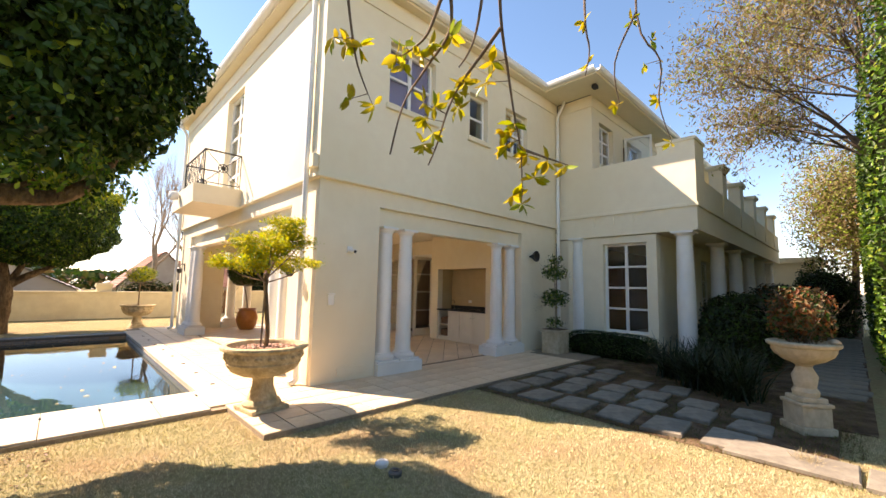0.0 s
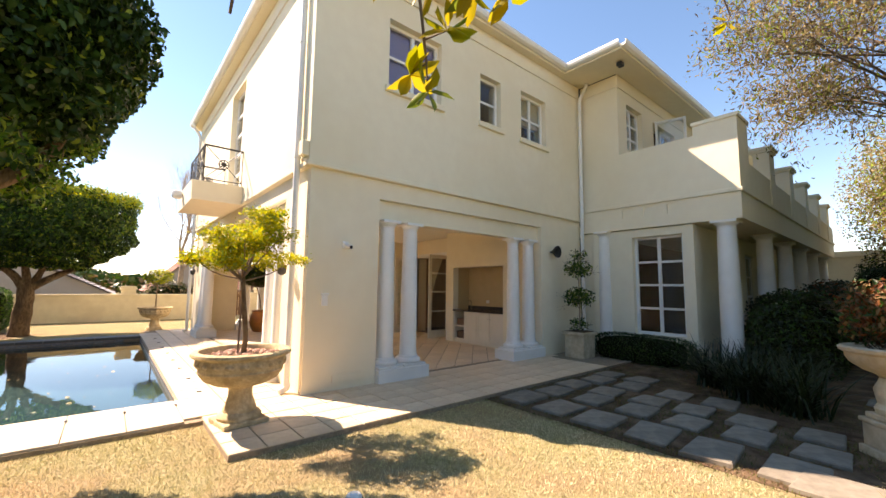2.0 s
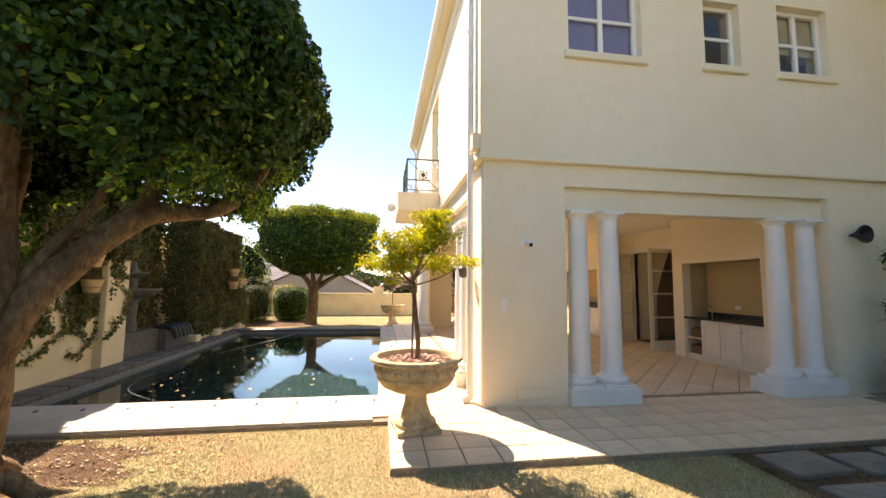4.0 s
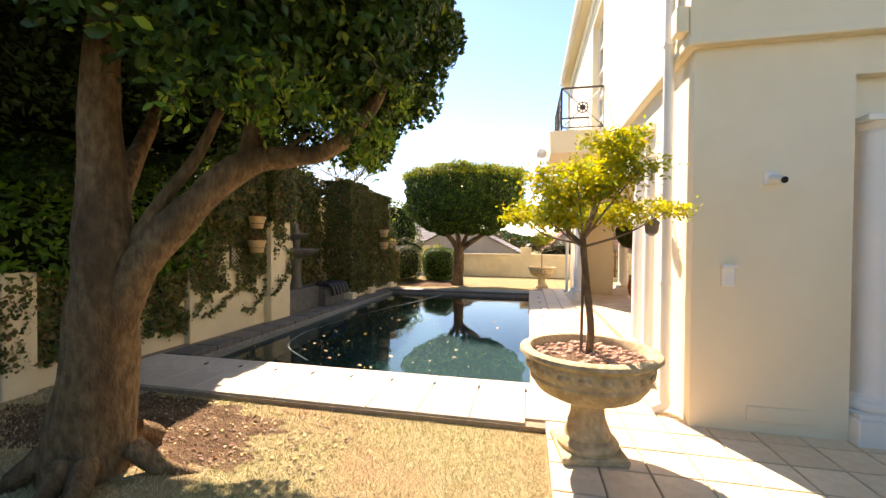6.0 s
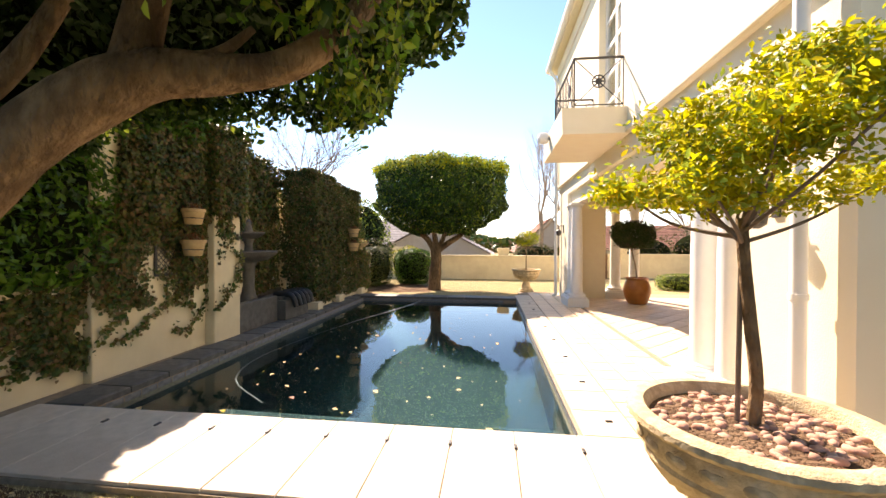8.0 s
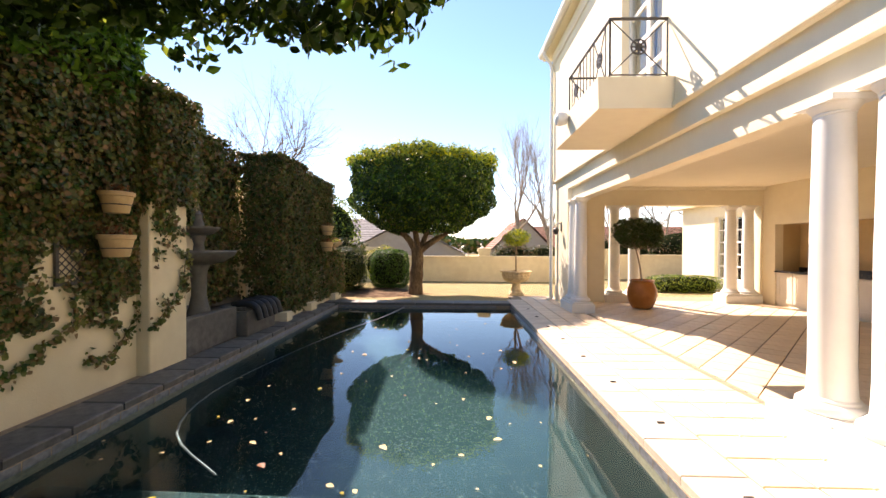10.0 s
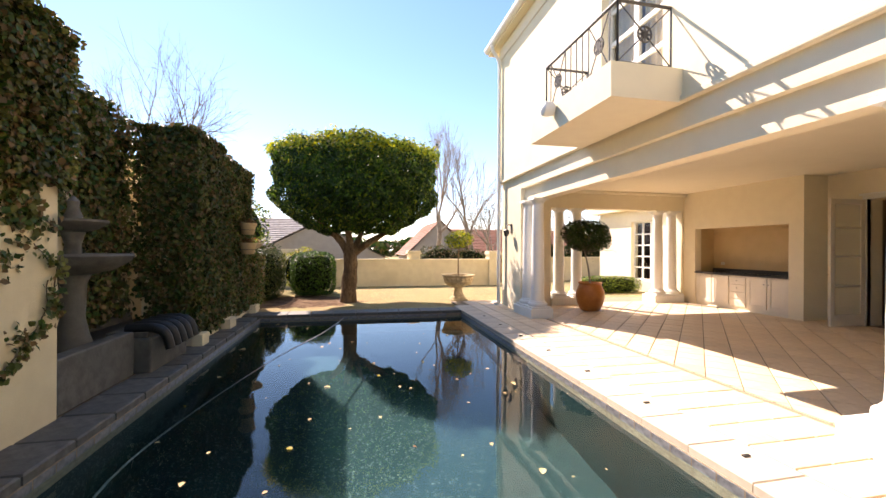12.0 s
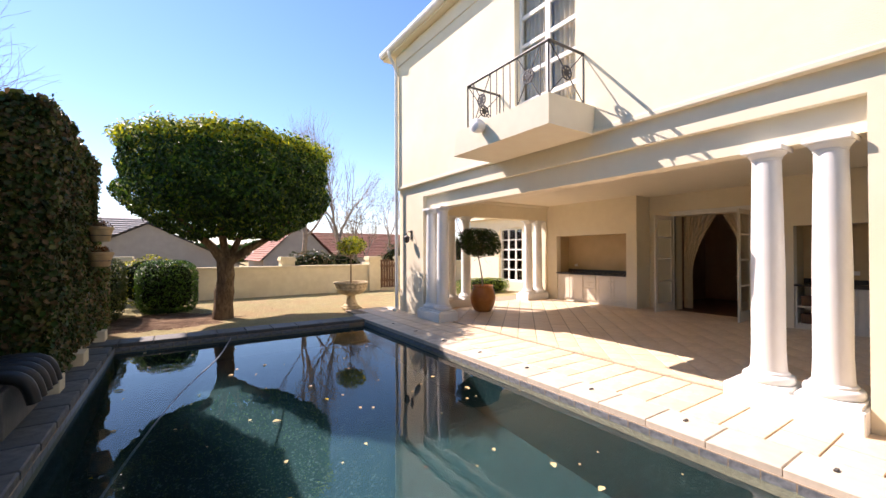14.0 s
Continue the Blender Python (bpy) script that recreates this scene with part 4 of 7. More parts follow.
part("hood", boxes([(-0.055, 0.055, -0.055, 0, 0.06, 0.085)], 0.006), WHITE, sw)
sw.matrix_basis = pose(3.34, FY, 1.31)
spk = thing("outdoor_speaker", "round black horn speaker on the wall", "speaker")
part("horn", lathe([(0.04, 0), (0.07, 0.06), (0.13, 0.12), (0.14, 0.16), (0.12, 0.155), (0.05, 0.08)], 20), BLACKPL, spk, smooth=50)
part("bracket", boxes([(-0.02, 0.02, -0.02, 0.02, -0.05, 0.0)]), IRON, spk)
spk.matrix_basis = pose(8.9, FY - 0.05, 2.36, 90, 0, 0)
fl = thing("eaves_floodlight", "small black floodlight under the wing's eaves", "lamp")
part("housing", boxes([(-0.08, 0.08, -0.1, 0.02, -0.12, -0.02)], 0.015), BLACKPL, fl)
part("bracket", boxes([(-0.015, 0.015, -0.03, 0.03, -0.02, 0.0)]), BLACKPL, fl)
fl.matrix_basis = pose(9.75, 4.5, EAVE)


# ---- urns and pots ----
def urn(name, label, at, rz=0, s=1.0, material=None, group=""):
    material = material or STONE
    u = thing(name, label, "urn", group)
    part("foot", boxes([(-0.235, 0.235, -0.235, 0.235, 0, 0.05)], 0.012), material, u)
    stem = lathe([(0.22, 0.05), (0.225, 0.08), (0.205, 0.11), (0.17, 0.125), (0.165, 0.16), (0.145, 0.2), (0.12, 0.27), (0.115, 0.34), (0.13, 0.375), (0.165, 0.39)], 40)
    for v in stem.verts:
        if 0.17 < v.co.z < 0.36:
            k = 1 + 0.035 * math.cos(20 * math.atan2(v.co.y, v.co.x))
            v.co.x, v.co.y = v.co.x * k, v.co.y * k
    part("stem", stem, material, u, smooth=40)
    bowl = lathe([(0.15, 0.39), (0.26, 0.41), (0.36, 0.46), (0.415, 0.535), (0.43, 0.555), (0.425, 0.575), (0.44, 0.6), (0.45, 0.665), (0.445, 0.685), (0.455, 0.7)], 80)
    for v in bowl.verts:
        a = math.atan2(v.co.y, v.co.x)
        k = 1.0
        if 0.4 < v.co.z < 0.54:
            k = 1 + 0.022 * math.cos(40 * a)
        elif 0.59 < v.co.z < 0.67:
            k = 1 + 0.018 * math.cos(20 * a)
        v.co.x, v.co.y = v.co.x * k, v.co.y * k
    part("bowl", bowl, material, u, smooth=35)
    bm = bmesh.new()
    bmesh.ops.create_uvsphere(bm, u_segments=8, v_segments=6, radius=1.0, matrix=Matrix.Diagonal((0.016, 0.05, 0.028, 1)))
    relief = finish(bm, "relief_leaf", material, 60)
    for k in range(20):
        a = 2 * math.pi * k / 20
        ob = new("relief_leaf", relief)
        ob.parent = u
        ob.matrix_basis = Matrix.Translation((0.448 * math.cos(a), 0.448 * math.sin(a), 0.633)) @ Matrix.Rotation(a, 4, "Z")
    rim = lathe([(0.44, 0.695), (0.485, 0.705), (0.505, 0.725), (0.5, 0.748), (0.47, 0.76), (0.43, 0.757), (0.415, 0.74), (0.405, 0.70), (0.38, 0.68)], 96)
    for v in rim.verts:
        r = math.hypot(v.co.x, v.co.y)
        if r > 0.46:
            a = math.atan2(v.co.y, v.co.x) + v.co.z * 3
            k = 1 + 0.012 * math.cos(48 * a)
            v.co.x, v.co.y = v.co.x * k, v.co.y * k
    part("rim", rim, material, u, smooth=35)
    part("soil", lathe([(0.41, 0.66), (0.405, 0.70), (0.2, 0.715), (0.02, 0.72)], 40), SOIL, u, "dark soil in the bowl", 60)
    u.matrix_basis = pose(*at, 0, 0, rz) @ Matrix.Diagonal((s, s, s * 1.03, 1))
    return u


URN1 = (2.15, 5.25, 0.0)
u1 = urn("stone_urn", "weathered cast-stone urn full of red pebbles", URN1, 8, 1.0, group="stone urns on the terrace")
rng = np.random.default_rng(11)
for k in range(190):
    a, r = rng.uniform(0, 6.283), 0.39 * math.sqrt(rng.uniform(0, 1))
    bm = bmesh.new()
    bmesh.ops.create_icosphere(bm, subdivisions=1, radius=1.0)
    sx, sy, sz = rng.uniform(0.02, 0.046), rng.uniform(0.016, 0.032), rng.uniform(0.012, 0.022)
    for v in bm.verts:
        v.co = Vector((v.co.x * sx, v.co.y * sy, v.co.z * sz)) * float(rng.uniform(0.88, 1.1))
    p = part("pebble", bm, PEBBLE, u1, smooth=180)
    p.matrix_basis = pose(r * math.cos(a), r * math.sin(a), 0.72 - 0.03 * (r / 0.4) + rng.uniform(0, 0.014), rng.uniform(-20, 20), rng.uniform(-20, 20), rng.uniform(0, 180))
URN2 = (2.2, 16.95, -0.03)
u2 = urn("stone_urn", "weathered cast-stone urn beside the far end of the pool", URN2, 0, 0.97, group="stone urns on the terrace")


def standard_tree(name, label, at, stem, crown_c, crown_r, n, size, mats, weights, seed, flat=1.0, loose=0.0, bark=None):
    """Small clipped tree on a bare stem."""
    t = thing(name, label, "tree")
    bm = bmesh.new()
    limb(bm, stem, 0.024, 0.014, 8, 0.2)
    part("trunk", bm, bark or BARK, t, smooth=60)
    rg = np.random.default_rng(seed)
    out = []
    top = Vector(stem[-1])
    for k in range(16):
        d = Vector((rg.normal(0, 1), rg.normal(0, 1), rg.uniform(-0.1, 0.8))).normalized()
        twigs(top + Vector((0, 0, rg.uniform(-0.1, 0.05))), d, float(np.mean(crown_r)) * (0.55 if loose else 0.7), 0.009, 2, rg, out, 0.5, 2, 0.1)
    ob = tagged(new("branches", twig_mesh("branches", out, TWIG)), kind="stuff")
    ob.parent = t
    d = unit(rg.normal(0, 1, (n, 3)))
    rad = rg.uniform(0.25, 1.0, (n, 1)) ** 0.45
    p = d * rad * np.array(crown_r)
    p *= (1 + 0.16 * lump(p, 7.0, seed)[:, None] + loose * lump(p, 11.0, seed + 1)[:, None])
    keep = lump(p, 13.0, seed + 2) > (-0.55 if loose == 0 else -0.1)
    p = p[keep]
    d = d[keep]
    if loose:
        ends = np.array([tuple(b) for a, b, ra, rb in out if rb < 0.004])
        pick = ends[rg.integers(0, len(ends), n // 2)] + rg.normal(0, 0.05, (n // 2, 3))
        pick = pick[(((pick - np.array(crown_c)) / np.array(crown_r)) ** 2).sum(axis=1) < 1.35]
        p = np.concatenate([p + np.array(crown_c), pick])
        d = np.concatenate([d, unit(rg.normal(0, 1, (len(pick), 3)))])
    else:
        p = p + np.array(crown_c)
    ob = new("crown", leaves("crown", p, d + np.array([0, 0, 0.6]), size, mats, weights, rg))
    ob.parent = t
    t.matrix_basis = pose(*at)
    return t


def lime_tree(at):
    """Young spreading tree: forked arms that carry flat leaf clusters."""
    t = thing("lime_tree", "young yellow-green tree on a slim stem in an urn", "tree")
    bm = bmesh.new()
    limb(bm, [(0, 0, 0), (0.015, 0.0, 0.2), (-0.01, 0, 0.45), (-0.035, 0, 0.7), (-0.045, 0.0, 0.86)], 0.026, 0.02, 8, 0.2)
    part("trunk", bm, BARK, t, smooth=60)
    rg = np.random.default_rng(5)
    tips = []
    for k in range(13):
        a = 2.4 * k + rg.uniform(-0.3, 0.3)
        rise = (0.13, 0.36, 0.6)[k % 3] + rg.uniform(-0.05, 0.05)
        reach = (0.43, 0.35, 0.17)[k % 3] * rg.uniform(0.85, 1.1)
        e = Vector((reach * math.cos(a) * 1.12 + 0.03, reach * math.sin(a), 0.84 + rise))
        s = Vector((-0.045, 0, 0.76 + 0.02 * (k % 4)))
        m = s.lerp(e, 0.5) + Vector((rg.normal(0, 0.03), rg.normal(0, 0.03), -0.03))
        bm = bmesh.new()
        limb(bm, [s, m, e], 0.0095, 0.0035, 6, 0.1)
        part("branch", bm, TWIG, t, smooth=60)
        tips += [(e, 1.0), (m.lerp(e, 0.45) + Vector((rg.normal(0, 0.06), rg.normal(0, 0.06), 0.05)), 1.0), (m + Vector((rg.normal(0, 0.05), rg.normal(0, 0.05), 0.08)), 0.7)]
    for e, k in tips:
        out = []
        for i in range(7):
            d = Vector((rg.normal(0, 1), rg.normal(0, 1), rg.uniform(-0.15, 0.6))).normalized()
            twigs(e, d, 0.09 * k, 0.003, 1, rg, out, 0.5, 2, 0.1)
        ends = np.array([tuple(b) for a, b, ra, rb in out])
        n = int(340 * k)
        p = ends[rg.integers(0, len(ends), n)] + rg.normal(0, 1, (n, 3)) * np.array([0.04, 0.04, 0.022])
        d = unit(rg.normal(0, 1, (n, 3))) + np.array([0, 0, 0.9])
        ob = new("leaf_cluster", leaves("leaf_cluster", p, d, 0.036, [LEAF_LIME, LEAF_YEL, LEAF_TIP], [0.52, 0.2, 0.28], rg))
        tagged(ob, kind="stuff")
        ob.parent = t
    t.matrix_basis = pose(*at)
    return t


lime_tree((URN1[0], URN1[1], 0.7)).scale = (1.12, 1.12, 1.1)
tagged(part("tree_stake", (lambda b: (tube(b, (0, 0, 0), (0.01, 0, 0.75), 0.011), b)[1])(bmesh.new()), TWIG), "thin wooden stake beside the young tree", "stake").location = (URN1[0] - 0.05, URN1[1] + 0.02, 0.7)
standard_tree("topiary_tree", "small round yellow-green tree in a stone urn", (URN2[0], URN2[1], 0.65), [(0, 0, 0), (0.0, 0.01, 0.4), (0, 0, 0.85)], (0, 0, 1.1), (0.42, 0.42, 0.28), 2600, 0.055, [LEAF_LIME, LEAF_TIP, LEAF_DARK], [0.4, 0.3, 0.3], 8)

POT2 = (4.82, 14.24, 0.0)
pot2 = thing("terracotta_pot", "round glazed orange terracotta pot on the terrace", "pot")
part("body", lathe([(0.19, 0), (0.23, 0.03), (0.3, 0.18), (0.335, 0.33), (0.325, 0.46), (0.28, 0.58), (0.255, 0.63), (0.27, 0.66), (0.285, 0.685), (0.265, 0.69), (0.25, 0.65)], 40), TERRA, pot2, smooth=50)
part("soil", lathe([(0.25, 0.62), (0.1, 0.635), (0.01, 0.64)], 24), SOIL, pot2, "dark soil", 60)
pot2.matrix_basis = pose(*POT2)
standard_tree("topiary_tree", "dark green ball tree on a leaning bare stem", (POT2[0], POT2[1], 0.62), [(0, 0, 0), (-0.05, 0, 0.4), (-0.16, 0, 0.85)], (-0.12, 0, 1.2), (0.6, 0.58, 0.4), 11000, 0.055, [LEAF_DARK, LEAF_IVY], [0.7, 0.3], 9, bark=PALETWIG)

# planter and two-tier shrub against the wall
pl = thing("stone_planter", "square weathered stone planter by the wall", "planter")
part("box", boxes([(-0.24, 0.24, -0.24, 0.24, 0, 0.5)], 0.02), PALESTONE, pl)
part("rim", boxes([(-0.28, 0.28, -0.28, 0.28, 0.5, 0.57)], 0.015), PALESTONE, pl)
part("soil", boxes([(-0.22, 0.22, -0.22, 0.22, 0.57, 0.585)]), SOIL, pl)
pl.matrix_basis = pose(9.15, 5.3, -0.02)
sh = thing("shrub", "thin two-tiered shrub trained on a stem", "shrub")
bm = bmesh.new()
limb(bm, [(0, 0, 0), (0.03, 0, 0.6), (0.0, 0, 1.2), (0.02, 0, 1.75)], 0.018, 0.008, 6)
part("stem", bm, PALETWIG, sh, smooth=60)
rg = np.random.default_rng(21)
pts = []
out = []
for z, r, n in ((0.75, 0.42, 700), (1.4, 0.4, 560), (1.72, 0.24, 120), (0.15, 0.3, 160)):
    d = unit(rg.normal(0, 1, (n, 3)))
    pts.append(d * rg.uniform(0.3, 1, (n, 1)) * np.array([r, r * 0.8, r * 0.6]) + np.array([0, 0, z]))
    for k in range(6):
        twigs((0, 0, z - 0.15), (rg.normal(), rg.normal(), 0.3), r * 0.8, 0.006, 1, rg, out, 0.5, 2)
pts = np.concatenate(pts)
ob = tagged(new("twigs", twig_mesh("twigs", out, TWIG)), kind="stuff")
ob.parent = sh
ob = new("foliage", leaves("foliage", pts, rg.normal(0, 1, pts.shape), 0.07, [LEAF_DARK, LEAF_TIP], [0.8, 0.2], rg))
ob.parent = sh
sh.matrix_basis = pose(9.15, 5.3, 0.56)

# pedestal urn beside the stepping stones
URN3 = (6.68, 0.57, LAWN_Z)
pd = thing("pedestal_urn", "pale carved stone urn on a square pedestal", "urn")
part("pedestal", boxes([(-0.2, 0.2, -0.2, 0.2, 0, 0.08), (-0.17, 0.17, -0.17, 0.17, 0.08, 0.28), (-0.19, 0.19, -0.19, 0.19, 0.28, 0.32), (-0.15, 0.15, -0.15, 0.15, 0.32, 0.37)], 0.012), PALESTONE, pd)
part("stem", lathe([(0.13, 0.37), (0.14, 0.42), (0.11, 0.46), (0.125, 0.52), (0.135, 0.58), (0.10, 0.64), (0.08, 0.68), (0.1, 0.7)], 28), PALESTONE, pd, smooth=40)
b3 = lathe([(0.09, 0.70), (0.2, 0.74), (0.29, 0.80), (0.32, 0.85), (0.33, 0.88), (0.37, 0.90), (0.38, 0.93), (0.35, 0.945), (0.31, 0.93), (0.28, 0.9)], 72)
for v in b3.verts:
    if v.co.z < 0.87:
        k = 1 + 0.03 * math.cos(24 * math.atan2(v.co.y, v.co.x))
        v.co.x, v.co.y = v.co.x * k, v.co.y * k
part("bowl", b3, PALESTONE, pd, smooth=35)
part("soil", lathe([(0.3, 0.90), (0.01, 0.92)], 24), SOIL, pd)
pd.matrix_basis = pose(*URN3, 0, 0, 40) @ Matrix.Diagonal((0.92, 0.92, 1.1, 1))
rb = thing("red_shrub", "bushy red and bronze shrub growing in the urn", "shrub")
rg = np.random.default_rng(31)
out = []
for k in range(14):
    twigs((rg.uniform(-0.1, 0.1), rg.uniform(-0.1, 0.1), 0), (rg.normal(0, 0.6), rg.normal(0, 0.6), 1), 0.3, 0.007, 2, rg, out, 0.5, 2, 0.2)
ob = tagged(new("stems", twig_mesh("stems", out, TWIG)), kind="stuff")
ob.parent = rb
d = unit(rg.normal(0, 1, (2200, 3)))
p = d * rg.uniform(0.2, 1, (2200, 1)) ** 0.5 * np.array([0.3, 0.3, 0.25]) + np.array([0, 0, 0.32])
p += 0.07 * lump(p, 14)[:, None] * d
ob = new("foliage", leaves("foliage", p, d, 0.05, [LEAF_RED, LEAF_IVY_DRY, LEAF_DARK], [0.35, 0.35, 0.3], rg))
ob.parent = rb
rb.matrix_basis = pose(URN3[0], URN3[1], 0.92) @ Matrix.Diagonal((1.15, 1.15, 1.2, 1))
bm = bmesh.new()
bmesh.ops.create_icosphere(bm, subdivisions=2, radius=0.06)
for v in bm.verts:
    v.co = Vector((v.co.x * 1.1, v.co.y, v.co.z * 0.6)) * (1 + 0.2 * noise.noise(v.co * 20))
rk = tagged(part("loose_stone", bm, PALESTONE, smooth=60), "rounded pale stone resting on the urn's rim", "stone")
rk.location = (6.6, 0.29, 1.0)


# ---- large clipped trees ----
def trunk_limbs(parent, rows, material=None):
    for k, (pts, r0, r1) in enumerate(rows):
        bm = bmesh.new()
        limb(bm, pts, r0, r1, 20 if r0 > 0.08 else 9, 0.22)
        part("trunk" if k == 0 else "limb", bm, material or BARK, parent, smooth=70)


def crown_points(n, c, r, rg, lo=0.82, power=2.0, floor=None, seed=0.0, bump=0.06):
    """Points in the outer layer of a clipped crown; power above 2 squares it off."""
    d = unit(rg.normal(0, 1, (n, 3)))
    k = (np.abs(d) ** power).sum(axis=1) ** (-1 / power)
    p = d * k[:, None] * np.array(r)
    p *= rg.uniform(lo, 1.0, (n, 1)) * (1 + bump * lump(p, 3.0, seed) + bump * 0.6 * lump(p, 7.0, seed + 4))[:, None]
    if floor is not None:
        ok = p[:, 2] > floor(p)
        p, d = p[ok], d[ok]
    return p + np.array(c), d


T1 = (-1.24, 4.3, LAWN_Z)
tree1 = thing("clipped_fig_tree", "old clipped evergreen with a thick forked trunk", "tree", "clipped trees")
trunk_limbs(tree1, [
    ([(-1.32, 4.3, LAWN_Z - 0.05), (-1.25, 4.3, 0.35), (-1.2, 4.3, 0.85), (-1.15, 4.29, 1.35), (-1.16, 4.28, 1.8), (-1.17, 4.27, 2.3), (-1.15, 4.27, 2.9), (-1.08, 4.3, 3.6)], 0.275, 0.06),
    ([(-1.12, 4.3, 0.95), (-0.93, 4.36, 1.38), (-0.64, 4.54, 1.84), (-0.36, 4.74, 2.16), (-0.08, 4.83, 2.2), (0.17, 4.87, 2.24), (0.37, 4.99, 2.44), (0.52, 5.11, 2.74), (0.56, 5.2, 3.0)], 0.14, 0.03),
    ([(-0.38, 4.74, 2.12), (-0.34, 4.76, 2.42), (-0.22, 4.76, 2.8), (-0.02, 4.76, 3.2), (0.1, 4.8, 3.6)], 0.085, 0.045),
    ([(-0.3, 4.76, 2.24), (-0.1, 4.82, 2.27), (0.06, 4.84, 2.38)], 0.042, 0.015),
    ([(-1.02, 4.36, 1.52), (-0.86, 4.46, 1.85), (-0.72, 4.62, 2.2), (-0.62, 4.8, 2.7)], 0.055, 0.03),
    ([(-1.15, 4.3, 1.6), (-1.4, 4.7, 2.2), (-1.65, 5.1, 2.7), (-1.9, 5.4, 3.2)], 0.08, 0.04),
])
for a, ln in ((0.2, 0.75), (-0.9, 0.6), (1.5, 0.5), (2.7, 0.7), (3.9, 0.6), (5.0, 0.7)):
    e = Vector((math.cos(a), math.sin(a), 0))
    base = Vector(T1)
    bm = bmesh.new()
    limb(bm, [base + e * 0.25 + Vector((0, 0, 0.18)), base + e * 0.42 + Vector((0, 0, 0.05)), base + e * ln * 0.7 + Vector((0, 0, 0.02)), base + e * ln + Vector((0, 0, -0.03))], 0.085, 0.03, 8, 0.3)
    part("root", bm, BARK, tree1, smooth=70)
rg = np.random.default_rng(41)
# Crown widened to the west, out of view, to block sky light.
CC, CR = np.array([-1.55, 5.0, 3.62]), np.array([2.55, 1.98, 1.62])
p, d = crown_points(112000, CC, CR, rg, 0.88, 2.6, seed=1.0, bump=0.075)
# the underside is open: bare limbs and shade inside the clipped shell
rel = (p - CC) / CR
flat = np.hypot(rel[:, 0], rel[:, 1]) + 0.1 * lump(p, 5.0)
ok = ~(((rel[:, 2] < -0.62) & (flat < 0.84) & (rel[:, 0] > -0.3)) | ((rel[:, 2] < -0.4) & (flat < 0.95) & (rel[:, 1] < -0.1) & (rel[:, 0] > -0.7) & (rel[:, 0] < 0.55)))
p, d = p[ok], d[ok]
q, e = crown_points(16000, CC + np.array([0, 0, 0.25]), CR * 0.86, rg, 0.5, 2.2, floor=lambda v: 0.1 + 0 * v[:, 0], seed=2.0)
# loose leaf clumps hanging inside the hollow crown, coloured dark for its shade
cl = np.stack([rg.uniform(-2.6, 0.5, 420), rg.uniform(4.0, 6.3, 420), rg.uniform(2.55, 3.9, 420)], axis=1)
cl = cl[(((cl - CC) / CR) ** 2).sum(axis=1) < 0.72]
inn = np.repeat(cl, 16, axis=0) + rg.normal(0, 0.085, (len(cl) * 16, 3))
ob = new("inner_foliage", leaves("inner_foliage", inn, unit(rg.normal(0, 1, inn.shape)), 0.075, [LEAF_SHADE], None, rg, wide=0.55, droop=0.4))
ob.parent = tree1
# Added dark shell: blocks sky light and stands in for the crown's inner shade.
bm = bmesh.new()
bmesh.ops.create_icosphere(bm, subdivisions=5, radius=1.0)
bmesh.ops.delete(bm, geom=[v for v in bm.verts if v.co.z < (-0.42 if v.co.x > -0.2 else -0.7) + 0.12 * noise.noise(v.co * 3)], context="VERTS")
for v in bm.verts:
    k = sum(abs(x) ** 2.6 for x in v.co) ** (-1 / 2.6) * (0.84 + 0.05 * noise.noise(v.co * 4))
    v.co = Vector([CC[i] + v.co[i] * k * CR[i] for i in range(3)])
part("twig_mass", bm, INNER_SHADE, tree1, smooth=60)
ob = new("crown", leaves("crown", np.concatenate([p, q]), np.concatenate([d, e]) + np.array([0, 0, 0.35]), 0.075, [LEAF_DARK, LEAF_TIP], [0.93, 0.07], rg, wide=0.55, droop=0.4))
ob.parent = tree1
# loose sprigs under the crown, over the pool
out, pts = [], []
for k in range(40):
    a = rg.uniform(-0.9, 0.75)
    s = Vector((-1.2 + 1.8 * math.cos(a) * rg.uniform(0.7, 1.0), 4.95 + 1.8 * math.sin(a) * rg.uniform(0.7, 1.0), rg.uniform(2.5, 2.9)))
    twigs(s, (rg.normal(0.3, 0.5), rg.normal(0.3, 0.5), -0.7), 0.22, 0.004, 1, rg, out, 0.5, 2, -0.2)
ends = np.array([tuple(b) for a, b, ra, rb2 in out])
pts = ends[rg.integers(0, len(ends), 2200)] + rg.normal(0, 0.035, (2200, 3))
ob = tagged(new("sprig_stems", twig_mesh("sprig_stems", out, TWIG)), kind="stuff")
ob.parent = tree1
# Sun through the fringe is put into the brighter leaf mix here.
ob = new("sprig_foliage", leaves("sprigs", pts, rg.normal(0, 1, pts.shape), 0.06, [LEAF_BRIGHT, LEAF_DARK, LEAF_TIP], [0.5, 0.2, 0.3], rg, droop=0.8))
ob.parent = tree1

